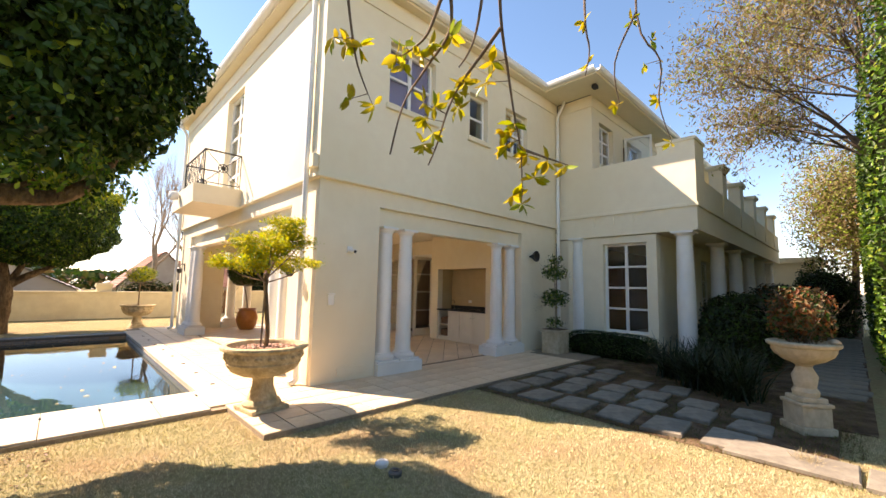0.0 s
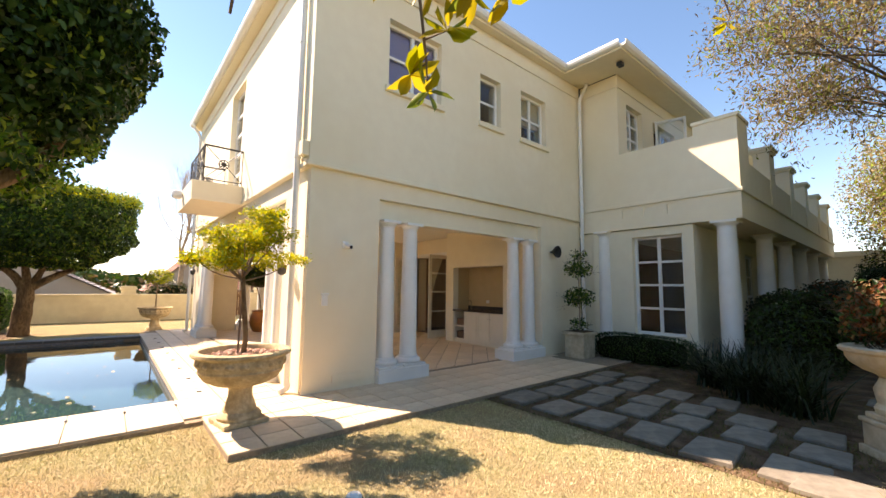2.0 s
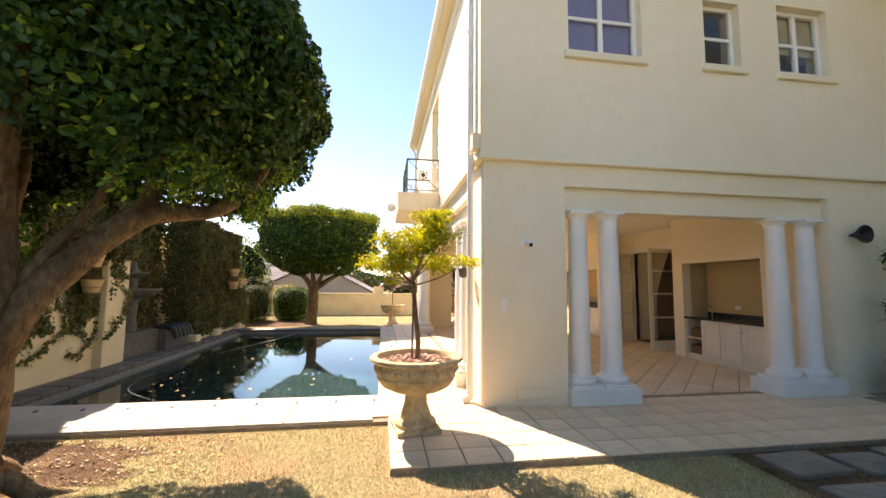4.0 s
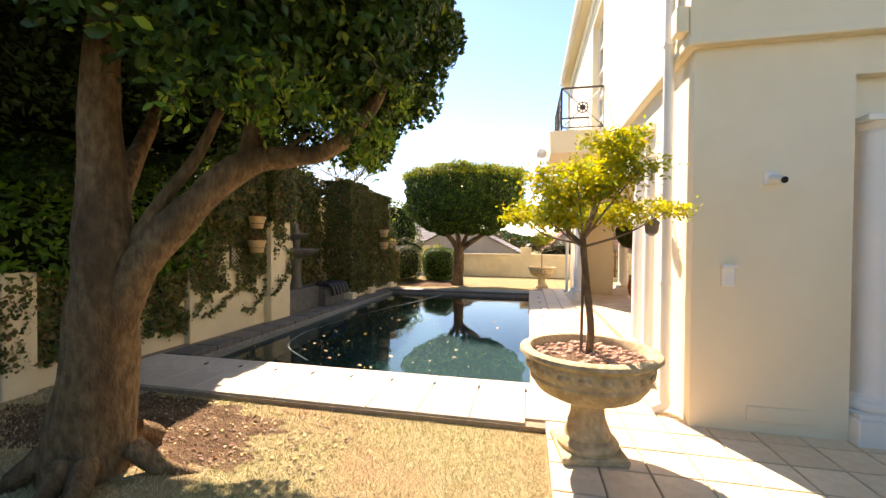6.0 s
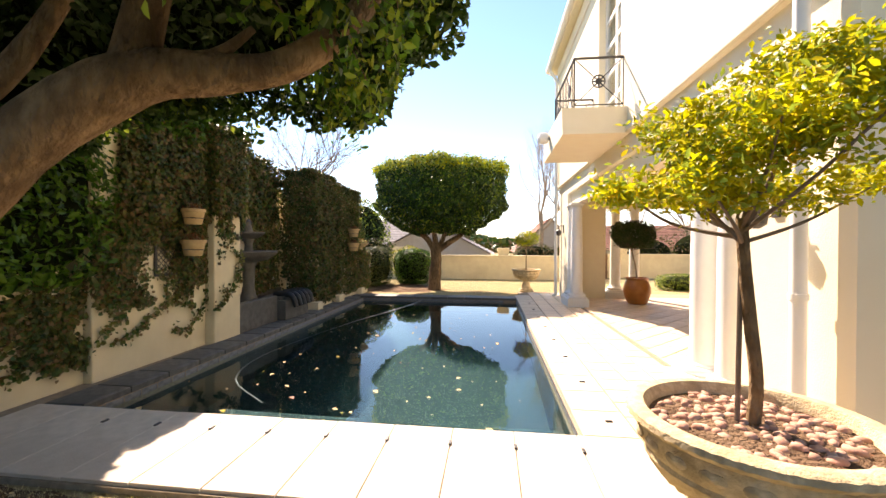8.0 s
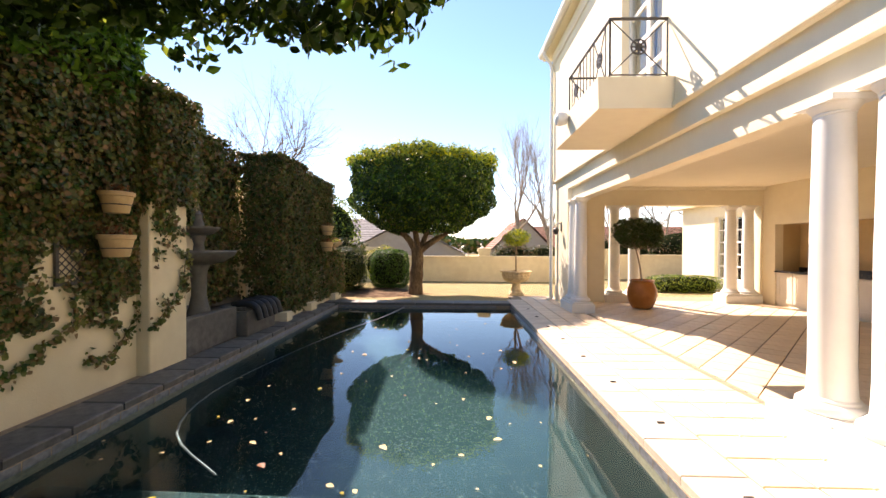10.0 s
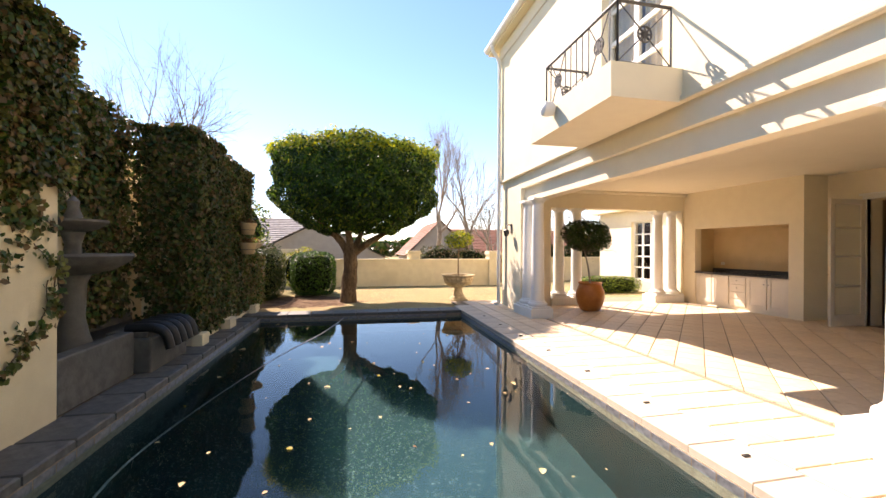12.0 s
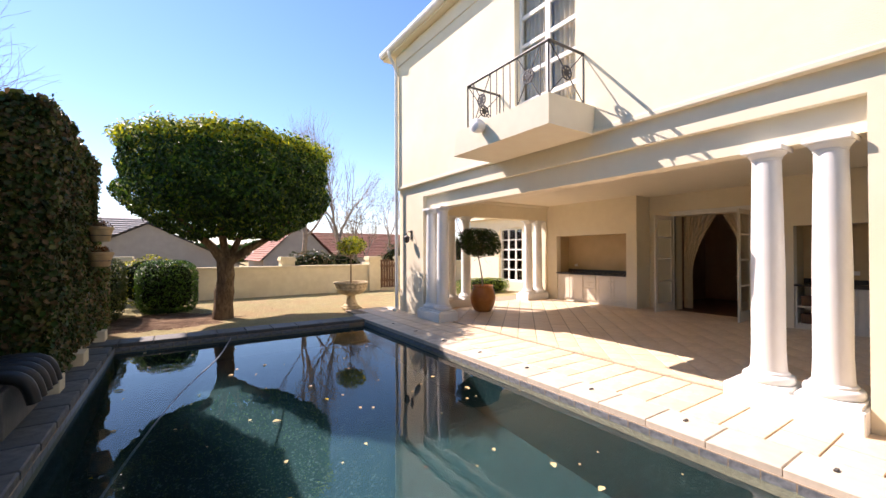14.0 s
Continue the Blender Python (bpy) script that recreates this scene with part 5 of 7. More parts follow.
tree2 = thing("clipped_fig_tree", "bowl-shaped clipped evergreen beyond the pool", "tree", "clipped trees")
trunk_limbs(tree2, [
    ([(-0.98, 17.0, LAWN_Z - 0.05), (-0.95, 17.0, 0.4), (-0.9, 17.0, 0.95), (-0.92, 17.0, 1.35)], 0.24, 0.17),
    ([(-0.92, 17.0, 1.15), (-1.2, 17.0, 1.6), (-1.7, 16.9, 2.05), (-2.1, 16.8, 2.6)], 0.12, 0.05),
    ([(-0.9, 17.0, 1.2), (-0.95, 17.0, 1.7), (-1.05, 16.9, 2.3), (-1.1, 16.9, 3.0)], 0.12, 0.05),
    ([(-0.88, 17.0, 1.2), (-0.65, 17.05, 1.7), (-0.45, 17.1, 2.3), (-0.4, 17.1, 3.0)], 0.10, 0.05),
    ([(-0.88, 17.0, 1.2), (-0.4, 17.0, 1.55), (0.1, 17.0, 1.85), (0.6, 17.0, 2.3)], 0.12, 0.05),
])
C2 = (-0.74, 17.0, 2.92)


def bowl(n, rg, lo, seed):
    z = rg.uniform(-1.1, 1.2, n)
    a = rg.uniform(0, 6.2832, n)
    f = np.clip((z + 1.22) / 1.2, 0.0, 1.0)
    r = 2.35 * (1 - (1 - f) ** 2.0) ** 0.62
    r = np.maximum(r, 0.6) * np.where(z > 0.8, np.sqrt(np.clip(1 - ((z - 0.8) / 0.75) ** 2, 0, 1)), 1.0)
    top = rg.uniform(0, 1, n) < 0.33
    rr = np.where(top, r * np.sqrt(rg.uniform(0, 1, n)), r * rg.uniform(lo, 1.0, n))
    z = np.where(top, 0.98 + 0.24 * np.sqrt(np.clip(1 - (rr / 2.5) ** 2, 0, 1)) + rg.normal(0, 0.05, n), z)
    p = np.stack([rr * np.cos(a), rr * np.sin(a) * 0.92, z], axis=1)
    k = 1 + 0.05 * lump(p, 4.0, seed) + 0.05 * lump(p, 10.0, seed + 1)
    p *= k[:, None]
    d = np.stack([np.cos(a), np.sin(a), np.where(top, 2.0, 0.2)], axis=1)
    return p + np.array(C2), d


tree2.matrix_basis = Matrix.Translation((-0.03, 0.6, 0.05)) @ Matrix.Diagonal((0.98, 0.98, 1.03, 1))
rg = np.random.default_rng(43)
p, d = bowl(52000, rg, 0.9, 1.0)
# The sunlit top is put into the leaf mix: paler leaves above this height.
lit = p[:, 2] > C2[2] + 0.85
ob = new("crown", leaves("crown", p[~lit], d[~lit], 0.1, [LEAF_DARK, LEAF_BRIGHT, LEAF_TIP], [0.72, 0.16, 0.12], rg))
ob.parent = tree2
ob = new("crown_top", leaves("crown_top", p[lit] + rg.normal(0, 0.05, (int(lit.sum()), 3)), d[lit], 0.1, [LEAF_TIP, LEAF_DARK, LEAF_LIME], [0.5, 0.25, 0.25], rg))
ob.parent = tree2
q, e = crown_points(16000, (C2[0], C2[1], C2[2] + 0.15), (1.95, 1.8, 0.95), rg, 0.4, 2.6, seed=3.0)
ob = new("inner_foliage", leaves("inner_foliage", q, e, 0.15, [LEAF_DARK], None, rg))
ob.parent = tree2

# ---- garden wall with ivy beside the pool ----
setting("wall_garden_low", boxes([(-3.66, -3.45, -4.0, 7.2, -0.3, 1.0), (-3.7, -3.41, -4.0, 7.2, 1.0, 1.08)], 0.012), WALLCREAM, "low cream garden wall overgrown with ivy", "wall")
setting("wall_garden_pier", boxes([(-3.72, -3.38, 5.0, 5.3, -0.3, 1.22)], 0.015), WALLCREAM, "cream pier in the low garden wall", "pier")
setting("wall_garden_tall", boxes([(-3.68, -3.35, 7.2, 8.95, -0.3, 3.1)], 0.015), WALLCREAM, "tall cream garden wall with trellis and ivy", "wall")
setting("wall_garden_buttress", boxes([(-3.9, -3.2, 8.95, 9.58, -0.3, 3.2)], 0.02), WALLCREAM, "cream wall buttress crowned with ivy", "pier")
bm = boxes([(-4.25, -4.05, 9.58, 11.0, -0.3, 3.6), (-4.25, -4.05, 11.0, 11.8, -0.3, 3.25), (-4.25, -4.05, 11.8, 13.7, -0.3, 2.85)])
setting("wall_garden_recess", bm, WALLCREAM, "recessed cream wall behind the fountain", "wall")
bm = bmesh.new()
for k in range(14):
    a0, a1 = math.pi * k / 14, math.pi * (k + 1) / 14
    c = Vector((-4.05, 10.55, 1.75))
    f = lambda a, r: c + Vector((0, r * math.cos(a), r * math.sin(a)))
    vs = [bm.verts.new(f(a, r) + Vector((dx, 0, 0))) for dx in (0.0, 0.06) for a, r in ((a0, 0.5), (a1, 0.5), (a1, 0.62), (a0, 0.62))]
    for q4 in ((4, 5, 6, 7), (0, 1, 5, 4), (2, 3, 7, 6), (3, 2, 1, 0)):
        bm.faces.new([vs[i] for i in q4])
box(bm, -4.05, -3.99, 9.93, 10.05, 0, 1.75)
box(bm, -4.05, -3.99, 11.05, 11.17, 0, 1.75)
setting("trim_arch", bm, PALESTONE, "pale stone arch on the wall behind the fountain", "arch")
setting("wall_garden_block", boxes([(-3.8, -3.12, 12.15, 13.3, -0.3, 3.2)], 0.02), WALLCREAM, "tall ivy-covered wall block beside the pool", "wall")
setting("wall_garden_block_far", boxes([(-3.7, -3.15, 13.62, 15.35, -0.3, 3.1)], 0.02), WALLCREAM, "second ivy-covered wall block", "wall")
setting("wall_garden_end", boxes([(-3.7, -3.12, 15.35, 16.3, -0.3, 1.25)], 0.02), WALLCREAM, "low ivy-covered end of the garden wall", "wall")
setting("wall_garden_feet", boxes([(-3.12, -2.96, 12.1, 12.36, 0, 0.18), (-3.12, -2.96, 13.4, 13.75, 0, 0.18), (-3.12, -2.96, 15.2, 15.5, 0, 0.18)], 0.01), WALLCREAM, "cream plinth blocks at the wall's foot", "plinth")
# neighbour's sloping roof edge over the wall
setting("wall_garden_back", boxes([(-5.0, -4.7, -4.0, 16.0, -0.3, 2.0)]), WALLCREAM, "plain boundary wall behind the hedge", "wall")


def ivy(name, label, panels, n, size, rg, mats, weights, kind="stuff"):
    """Leaves over panels: (axis, plane, u0, u1, z0, z1, cover, thick); axis x or y, facing +x or -y, or top."""
    P, N = [], []
    total = sum((b - a) * (d - c) * cov for _, _, a, b, c, d, cov, _ in panels)
    for ax, w, a, b, c, d, cov, th in panels:
        m = int(n * (b - a) * (d - c) * cov / total)
        u, z = rg.uniform(a, b, m * 2), rg.uniform(c, d, m * 2)
        q = np.stack([u, z, u * 0 + w], axis=1)
        f = lump(q, 4.2, w) + 0.7 * lump(q, 9.5, w + 3) + 0.9 * (z - (c + d) / 2) / (d - c) - 0.9 * np.abs(u - (a + b) / 2) / (b - a) + rg.normal(0, 0.25, len(u))
        u, z = u + rg.normal(0, 0.02, len(u)), z + rg.normal(0, 0.02, len(u))
        # growth hangs from the top and thins downwards
        keep = f > np.quantile(f, 1 - min(1.0, cov)) if cov < 1 else np.ones(len(u), bool)
        u, z = u[keep][:m], z[keep][:m]
        t = rg.uniform(0, th, len(u)) * (0.5 + 0.5 * (lump(np.stack([u, z, u], axis=1), 5.0) + 1) / 2)
        if ax == "x":
            P.append(np.stack([w + t, u, z], axis=1))
            N.append(np.tile([1.0, 0, 0.3], (len(u), 1)))
        elif ax == "y":
            P.append(np.stack([u, w - t, z], axis=1))
            N.append(np.tile([0, -1.0, 0.3], (len(u), 1)))
        else:
            P.append(np.stack([u, z, w + t], axis=1))
            N.append(np.tile([0, 0, 1.0], (len(u), 1)))
    ob = new(name, leaves(name, np.concatenate(P), np.concatenate(N), size, mats, weights, rg, wide=0.8, spread=0.55, droop=0.5))
    return tagged(ob, label, "ivy", kind=kind)


rg = np.random.default_rng(51)
IV, IW = [LEAF_IVY, LEAF_IVY_DRY, LEAF_DARK], [0.52, 0.24, 0.24]
ivy("ivy_low_wall", "patchy dark ivy trailing over the low cream wall", [("x", -3.45, 4.4, 7.2, 0.2, 1.14, 0.8, 0.1), ("x", -3.45, 1.5, 4.4, 0.15, 1.1, 0.6, 0.06)], 13500, 0.055, rg, IV, IW)
ivy("ivy_tall_wall", "dark ivy hanging from the top of the tall wall", [("x", -3.35, 7.5, 8.95, 1.85, 3.2, 1.0, 0.2), ("x", -3.35, 7.2, 8.95, 0.75, 1.95, 0.72, 0.08), ("top", 3.1, -3.8, -3.2, 7.2, 8.95, 1.0, 0.25)], 21000, 0.055, rg, IV, IW)
ivy("ivy_buttress", "thick ivy cushion on top of the buttress", [("x", -3.2, 8.88, 9.66, 1.98, 3.25, 1.0, 0.14), ("y", 8.95, -3.5, -3.1, 1.98, 3.25, 1.0, 0.14), ("top", 3.2, -3.9, -3.08, 8.85, 9.66, 1.0, 0.2), ("x", -3.2, 8.95, 9.58, 0.7, 2.1, 0.2, 0.03)], 11000, 0.055, rg, IV, IW)
ivy("ivy_recess", "ivy climbing the recessed wall by the fountain", [("x", -4.05, 9.6, 11.0, 2.5, 3.65, 1.0, 0.25), ("x", -4.05, 11.0, 12.15, 0.5, 3.3, 0.95, 0.2), ("x", -4.05, 10.7, 11.0, 1.6, 2.5, 0.8, 0.12), ("top", 3.6, -4.3, -3.85, 9.6, 11.0, 1.0, 0.25), ("top", 3.26, -4.3, -3.9, 11.0, 11.8, 1.0, 0.2), ("top", 2.86, -4.3, -3.8, 11.8, 12.2, 1.0, 0.2)], 14000, 0.07, rg, IV, IW)
ivy("ivy_block", "dense dark ivy over the tall wall block", [("x", -3.12, 12.1, 13.36, 0.12, 3.26, 0.95, 0.12), ("y", 12.15, -3.86, -3.03, 0.3, 3.26, 0.9, 0.1), ("top", 3.2, -3.86, -3.03, 12.08, 13.36, 1.0, 0.1)], 19000, 0.065, rg, IV, IW)
ivy("ivy_block_far", "dense ivy over the second wall block", [("x", -3.15, 13.58, 15.4, 0.12, 3.16, 0.95, 0.13), ("y", 13.62, -3.74, -3.04, 0.3, 3.16, 1.0, 0.08), ("top", 3.1, -3.74, -3.05, 13.58, 15.4, 1.0, 0.1)], 18500, 0.06, rg, IV, IW)
ivy("ivy_end", "ivy over the low end of the wall", [("x", -3.12, 15.3, 16.34, 0.1, 1.3, 1.0, 0.12), ("y", 15.35, -3.7, -3.04, 1.2, 1.32, 1.0, 0.1), ("top", 1.25, -3.7, -3.04, 15.3, 16.34, 1.0, 0.12)], 4500, 0.065, rg, IV, IW)

# trailing ivy runners with leaves on the pale wall
out, lp = [], []
for y, z, face, n in ((7.45, 1.7, -3.34, 26), (7.7, 1.9, -3.34, 34), (8.0, 1.2, -3.34, 20), (8.6, 1.9, -3.34, 34), (8.75, 1.5, -3.34, 26), (9.1, 1.9, -3.19, 22), (9.3, 1.5, -3.19, 30), (9.45, 1.2, -3.19, 22), (6.9, 1.0, -3.44, 24), (6.5, 1.0, -3.44, 24), (6.1, 1.0, -3.44, 20), (5.7, 1.0, -3.44, 24), (5.2, 1.0, -3.44, 20)):
    s = Vector((face, y, z))
    turn = -1.4 + float(rg.normal(0, 0.5))
    for k in range(n):
        turn += float(rg.normal(0, 0.28)) + (0.12 if turn < -1.9 else -0.06 if turn > -0.4 else 0.0)
        e = s + Vector((float(rg.uniform(0, 0.004)) * (1 if k % 2 else -1), 0.05 * math.cos(turn), 0.05 * math.sin(turn)))
        if e.z < 0.12 or (face == -3.19 and not 8.97 < e.y < 9.56):
            break
        out.append((s, e, 0.004, 0.004))
        for m in range(int(rg.integers(3, 8))):
            lp.append((face + float(rg.uniform(0.01, 0.04)), e.y + float(rg.normal(0, 0.03)), e.z + float(rg.normal(0, 0.03))))
        s = e
for face, pts in ((-3.19, ((9.57, 1.4), (9.5, 1.05), (9.3, 0.78), (9.1, 0.62), (8.96, 0.52))), (-3.19, ((8.97, 1.78), (9.15, 1.7), (9.35, 1.72), (9.52, 1.64))), (-3.34, ((8.94, 0.7), (8.75, 0.45), (8.55, 0.3), (8.3, 0.34))),
                  (-3.34, ((8.9, 1.9), (8.85, 1.4), (8.6, 1.0), (8.2, 0.75), (7.8, 0.5), (7.45, 0.36))), (-3.34, ((7.9, 1.2), (7.7, 0.85), (7.4, 0.6), (7.22, 0.42))), (-3.44, ((7.1, 0.9), (6.9, 0.5), (6.6, 0.3), (6.2, 0.22))), (-3.44, ((6.4, 0.7), (6.1, 0.4), (5.8, 0.28), (5.4, 0.3)))):
    for p, q in zip(pts, pts[1:]):
        n = max(2, int(math.hypot(q[0] - p[0], q[1] - p[1]) / 0.04))
        for k in range(n):
            a, b = Vector((face, *p)).lerp(Vector((face, *q)), k / n), Vector((face, *p)).lerp(Vector((face, *q)), (k + 1) / n)
            out.append((a, b, 0.005, 0.005))
            for m in range(int(rg.integers(3, 9))):
                lp.append((face + float(rg.uniform(0.01, 0.05)), b.y + float(rg.normal(0, 0.04)), b.z + float(rg.normal(-0.01, 0.04))))
tagged(new("ivy_stems", twig_mesh("ivy_stems", out, TWIG)), "thin woody ivy runners on the wall", "ivy", kind="stuff")
lp = np.array(lp)
tagged(new("ivy_runner_leaves", leaves("ivy_runner_leaves", lp, np.tile([1.0, 0, 0.3], (len(lp), 1)), 0.055, IV, IW, rg, wide=0.8, spread=0.5, droop=0.5)), "ivy leaves along the runners on the pale wall", "ivy", kind="stuff")


def bush(name, label, c, r, n, size, mats, weights, seed, power=4.0, category="hedge", inner=True):
    rg = np.random.default_rng(seed)
    b = thing(name, label, category)
    p, d = crown_points(n, c, r, rg, 0.86 if inner else 0.3, power, seed=seed * 0.7, bump=0.03 if power > 2.6 else 0.14)
    ob = new("foliage", leaves("foliage", p, d + np.array([0, 0, 0.3]), size, mats, weights, rg))
    ob.parent = b
    if not inner:
        return b
    # Dark filler core; its colour stands in for shade between the leaves.
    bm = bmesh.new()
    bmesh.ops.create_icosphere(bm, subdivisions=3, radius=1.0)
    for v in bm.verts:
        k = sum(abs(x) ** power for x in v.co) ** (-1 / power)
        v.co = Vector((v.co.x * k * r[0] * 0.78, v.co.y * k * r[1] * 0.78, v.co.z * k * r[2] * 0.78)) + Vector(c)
    part("twiggy_core", bm, INNER_SHADE, b, smooth=60)
    return b


bush("laurel_hedge", "glossy bright laurel hedge over the low wall", (-3.78, 6.2, 1.95), (0.6, 1.6, 0.95), 13000, 0.1, [LEAF_BRIGHT, LEAF_DARK], [0.7, 0.3], 61)
bush("laurel_hedge", "glossy bright laurel hedge behind the tall wall", (-3.72, 7.95, 3.5), (0.62, 1.15, 0.62), 8000, 0.11, [LEAF_BRIGHT, LEAF_DARK], [0.8, 0.2], 62)
bush("laurel_hedge", "dark laurel hedge in deep tree shade", (-4.25, 2.2, 1.9), (0.55, 1.9, 1.7), 6000, 0.11, [LEAF_DARK, LEAF_IVY], [0.6, 0.4], 63)
bush("box_hedge", "clipped dark green box hedge beyond the pool", (-2.15, 19.4, 0.64), (0.72, 0.7, 0.74), 9000, 0.06, [LEAF_DARK, LEAF_BRIGHT], [0.65, 0.35], 64)
bush("box_hedge", "dark clipped hedge block beside the garden wall", (-3.5, 18.6, 0.68), (0.5, 1.2, 0.78), 8000, 0.06, [LEAF_IVY, LEAF_DARK], [0.7, 0.3], 65)
bush("box_hedge", "tall dark clipped hedge at the garden corner", (-4.6, 17.9, 1.3), (0.6, 1.6, 1.45), 9000, 0.065, [LEAF_IVY, LEAF_DARK], [0.5, 0.5], 66)
bush("box_hedge", "low clipped hedge seen past the terrace columns", (8.2, 18.4, 0.2), (1.25, 0.5, 0.32), 6000, 0.05, [LEAF_DARK, LEAF_TIP], [0.6, 0.4], 67)
# Wing-side hedge and shrubs: shade is put into their darker leaf mix.
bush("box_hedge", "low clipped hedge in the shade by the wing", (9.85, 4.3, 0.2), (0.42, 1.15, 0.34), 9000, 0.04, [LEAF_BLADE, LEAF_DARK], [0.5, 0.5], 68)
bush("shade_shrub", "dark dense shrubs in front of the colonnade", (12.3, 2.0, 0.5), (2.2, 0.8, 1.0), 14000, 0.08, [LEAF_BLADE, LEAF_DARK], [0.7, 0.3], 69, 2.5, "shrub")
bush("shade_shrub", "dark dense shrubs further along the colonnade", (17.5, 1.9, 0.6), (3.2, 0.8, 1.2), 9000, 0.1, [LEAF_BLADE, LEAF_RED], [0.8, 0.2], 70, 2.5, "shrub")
ball = bush("ball_tree", "dark round clipped tree at the end of the path", (19.0, 0.9, 1.55), (0.85, 0.8, 0.75), 2600, 0.09, [LEAF_BLADE, LEAF_DARK], [0.7, 0.3], 71, 2.2, "tree")
bm = bmesh.new()
limb(bm, [(19.0, 0.9, LAWN_Z), (19.02, 0.9, 0.5), (19.0, 0.9, 1.2)], 0.07, 0.05, 8)
part("trunk", bm, BARK, ball, smooth=60)
bush("ivy_hedge", "tall leafy creeper hedge along the path", (15.5, -0.75, 3.2), (8.3, 0.62, 3.5), 34000, 0.09, [LEAF_BRIGHT, LEAF_DARK, LEAF_TIP], [0.27, 0.63, 0.1], 72, 6.0)
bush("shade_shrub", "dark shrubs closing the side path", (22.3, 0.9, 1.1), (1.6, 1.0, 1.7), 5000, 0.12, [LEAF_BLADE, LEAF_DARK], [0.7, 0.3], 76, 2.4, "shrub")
bush("yellow_bush", "yellow-green bush behind the hedge", (-2.6, 20.6, 0.72), (0.9, 0.6, 0.8), 1800, 0.07, [LEAF_LIME, LEAF_DARK], [0.5, 0.5], 73, 2.2, "bush")

# strap-leaved plants
rg = np.random.default_rng(81)
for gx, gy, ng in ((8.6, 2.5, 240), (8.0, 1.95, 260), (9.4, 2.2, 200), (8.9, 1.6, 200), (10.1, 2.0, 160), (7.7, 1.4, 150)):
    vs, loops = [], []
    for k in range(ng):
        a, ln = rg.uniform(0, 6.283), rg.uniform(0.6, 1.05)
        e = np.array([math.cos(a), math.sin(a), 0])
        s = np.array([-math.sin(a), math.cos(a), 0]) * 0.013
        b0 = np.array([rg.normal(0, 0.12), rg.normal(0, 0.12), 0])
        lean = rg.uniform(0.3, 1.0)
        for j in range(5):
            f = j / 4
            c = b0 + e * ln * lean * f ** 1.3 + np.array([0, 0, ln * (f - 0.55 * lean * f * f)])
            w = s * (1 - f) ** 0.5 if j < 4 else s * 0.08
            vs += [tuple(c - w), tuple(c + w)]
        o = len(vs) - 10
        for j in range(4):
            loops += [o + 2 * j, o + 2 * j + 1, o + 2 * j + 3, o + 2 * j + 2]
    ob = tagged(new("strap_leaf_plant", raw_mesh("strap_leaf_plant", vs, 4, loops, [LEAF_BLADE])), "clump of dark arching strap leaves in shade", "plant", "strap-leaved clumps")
    ob.location = (gx, gy, LAWN_Z)


# ---- fountain, trellis, wall pots ----
fo = thing("wall_fountain", "tiered grey stone fountain in the wall recess", "fountain")
FYC = 9.72
part("pedestal", lathe([(0.16, 0), (0.17, 0.3), (0.12, 0.45), (0.09, 0.6), (0.1, 0.9), (0.14, 1.0)], 24, None, (-3.3, FYC, 0)), DARKSTONE, fo, smooth=40)
part("lower_bowl", lathe([(0.12, 0.98), (0.3, 1.02), (0.43, 1.1), (0.46, 1.15), (0.45, 1.17), (0.4, 1.14), (0.1, 1.08)], 32, None, (-3.3, FYC, 0)), DARKSTONE, fo, smooth=40)
part("upper_stem", lathe([(0.08, 1.1), (0.06, 1.25), (0.09, 1.36)], 20, None, (-3.3, FYC, 0)), DARKSTONE, fo, smooth=40)
part("upper_bowl", lathe([(0.08, 1.36), (0.18, 1.39), (0.26, 1.45), (0.26, 1.47), (0.22, 1.45), (0.04, 1.42)], 28, None, (-3.3, FYC, 0)), DARKSTONE, fo, smooth=40)
part("finial", lathe([(0.05, 1.42), (0.07, 1.5), (0.04, 1.58), (0.05, 1.63), (0.01, 1.68)], 16, None, (-3.3, FYC, 0)), DARKSTONE, fo, smooth=40)
bs = thing("fountain_basin", "grey stone trough basin along the pool edge", "basin")
part("front_wall", boxes([(-3.0, -2.86, 9.1, 10.1, 0.0, 0.42)], 0.015), DARKSTONE, bs)
part("back_wall", boxes([(-3.64, -3.56, 9.1, 11.4, 0.0, 0.42)], 0.01), DARKSTONE, bs)
part("spill_block", boxes([(-3.2, -2.72, 10.12, 10.95, 0.0, 0.34), (-3.15, -2.76, 10.15, 10.92, 0.34, 0.4)], 0.015), DARKSTONE, bs)
bm = bmesh.new()
box(bm, -3.56, -3.2, 9.15, 11.4, 0.3, 0.33)
part("basin_water", bm, BLACKPL, bs, "still dark water")
for k in range(5):
    y = 10.2 + 0.15 * k
    bm = bmesh.new()
    limb(bm, [(-2.98, y, 0.42), (-2.74, y, 0.43), (-2.62, y, 0.37), (-2.57, y, 0.22)], 0.055, 0.045, 8)
    part("spout", bm, BLACKPL, bs, "dark rounded spill lip", 60)

for ob, base in ((fo, (-3.3, 9.72)), (bs, (-2.84, 9.1))):
    to = (-3.65, 10.5) if ob is fo else (-3.2, 9.6)
    ob.matrix_basis = Matrix.Translation((to[0], to[1], 0)) @ Matrix.Diagonal((1.12, 1.2, 1.2, 1)) @ Matrix.Translation((-base[0], -base[1], 0))

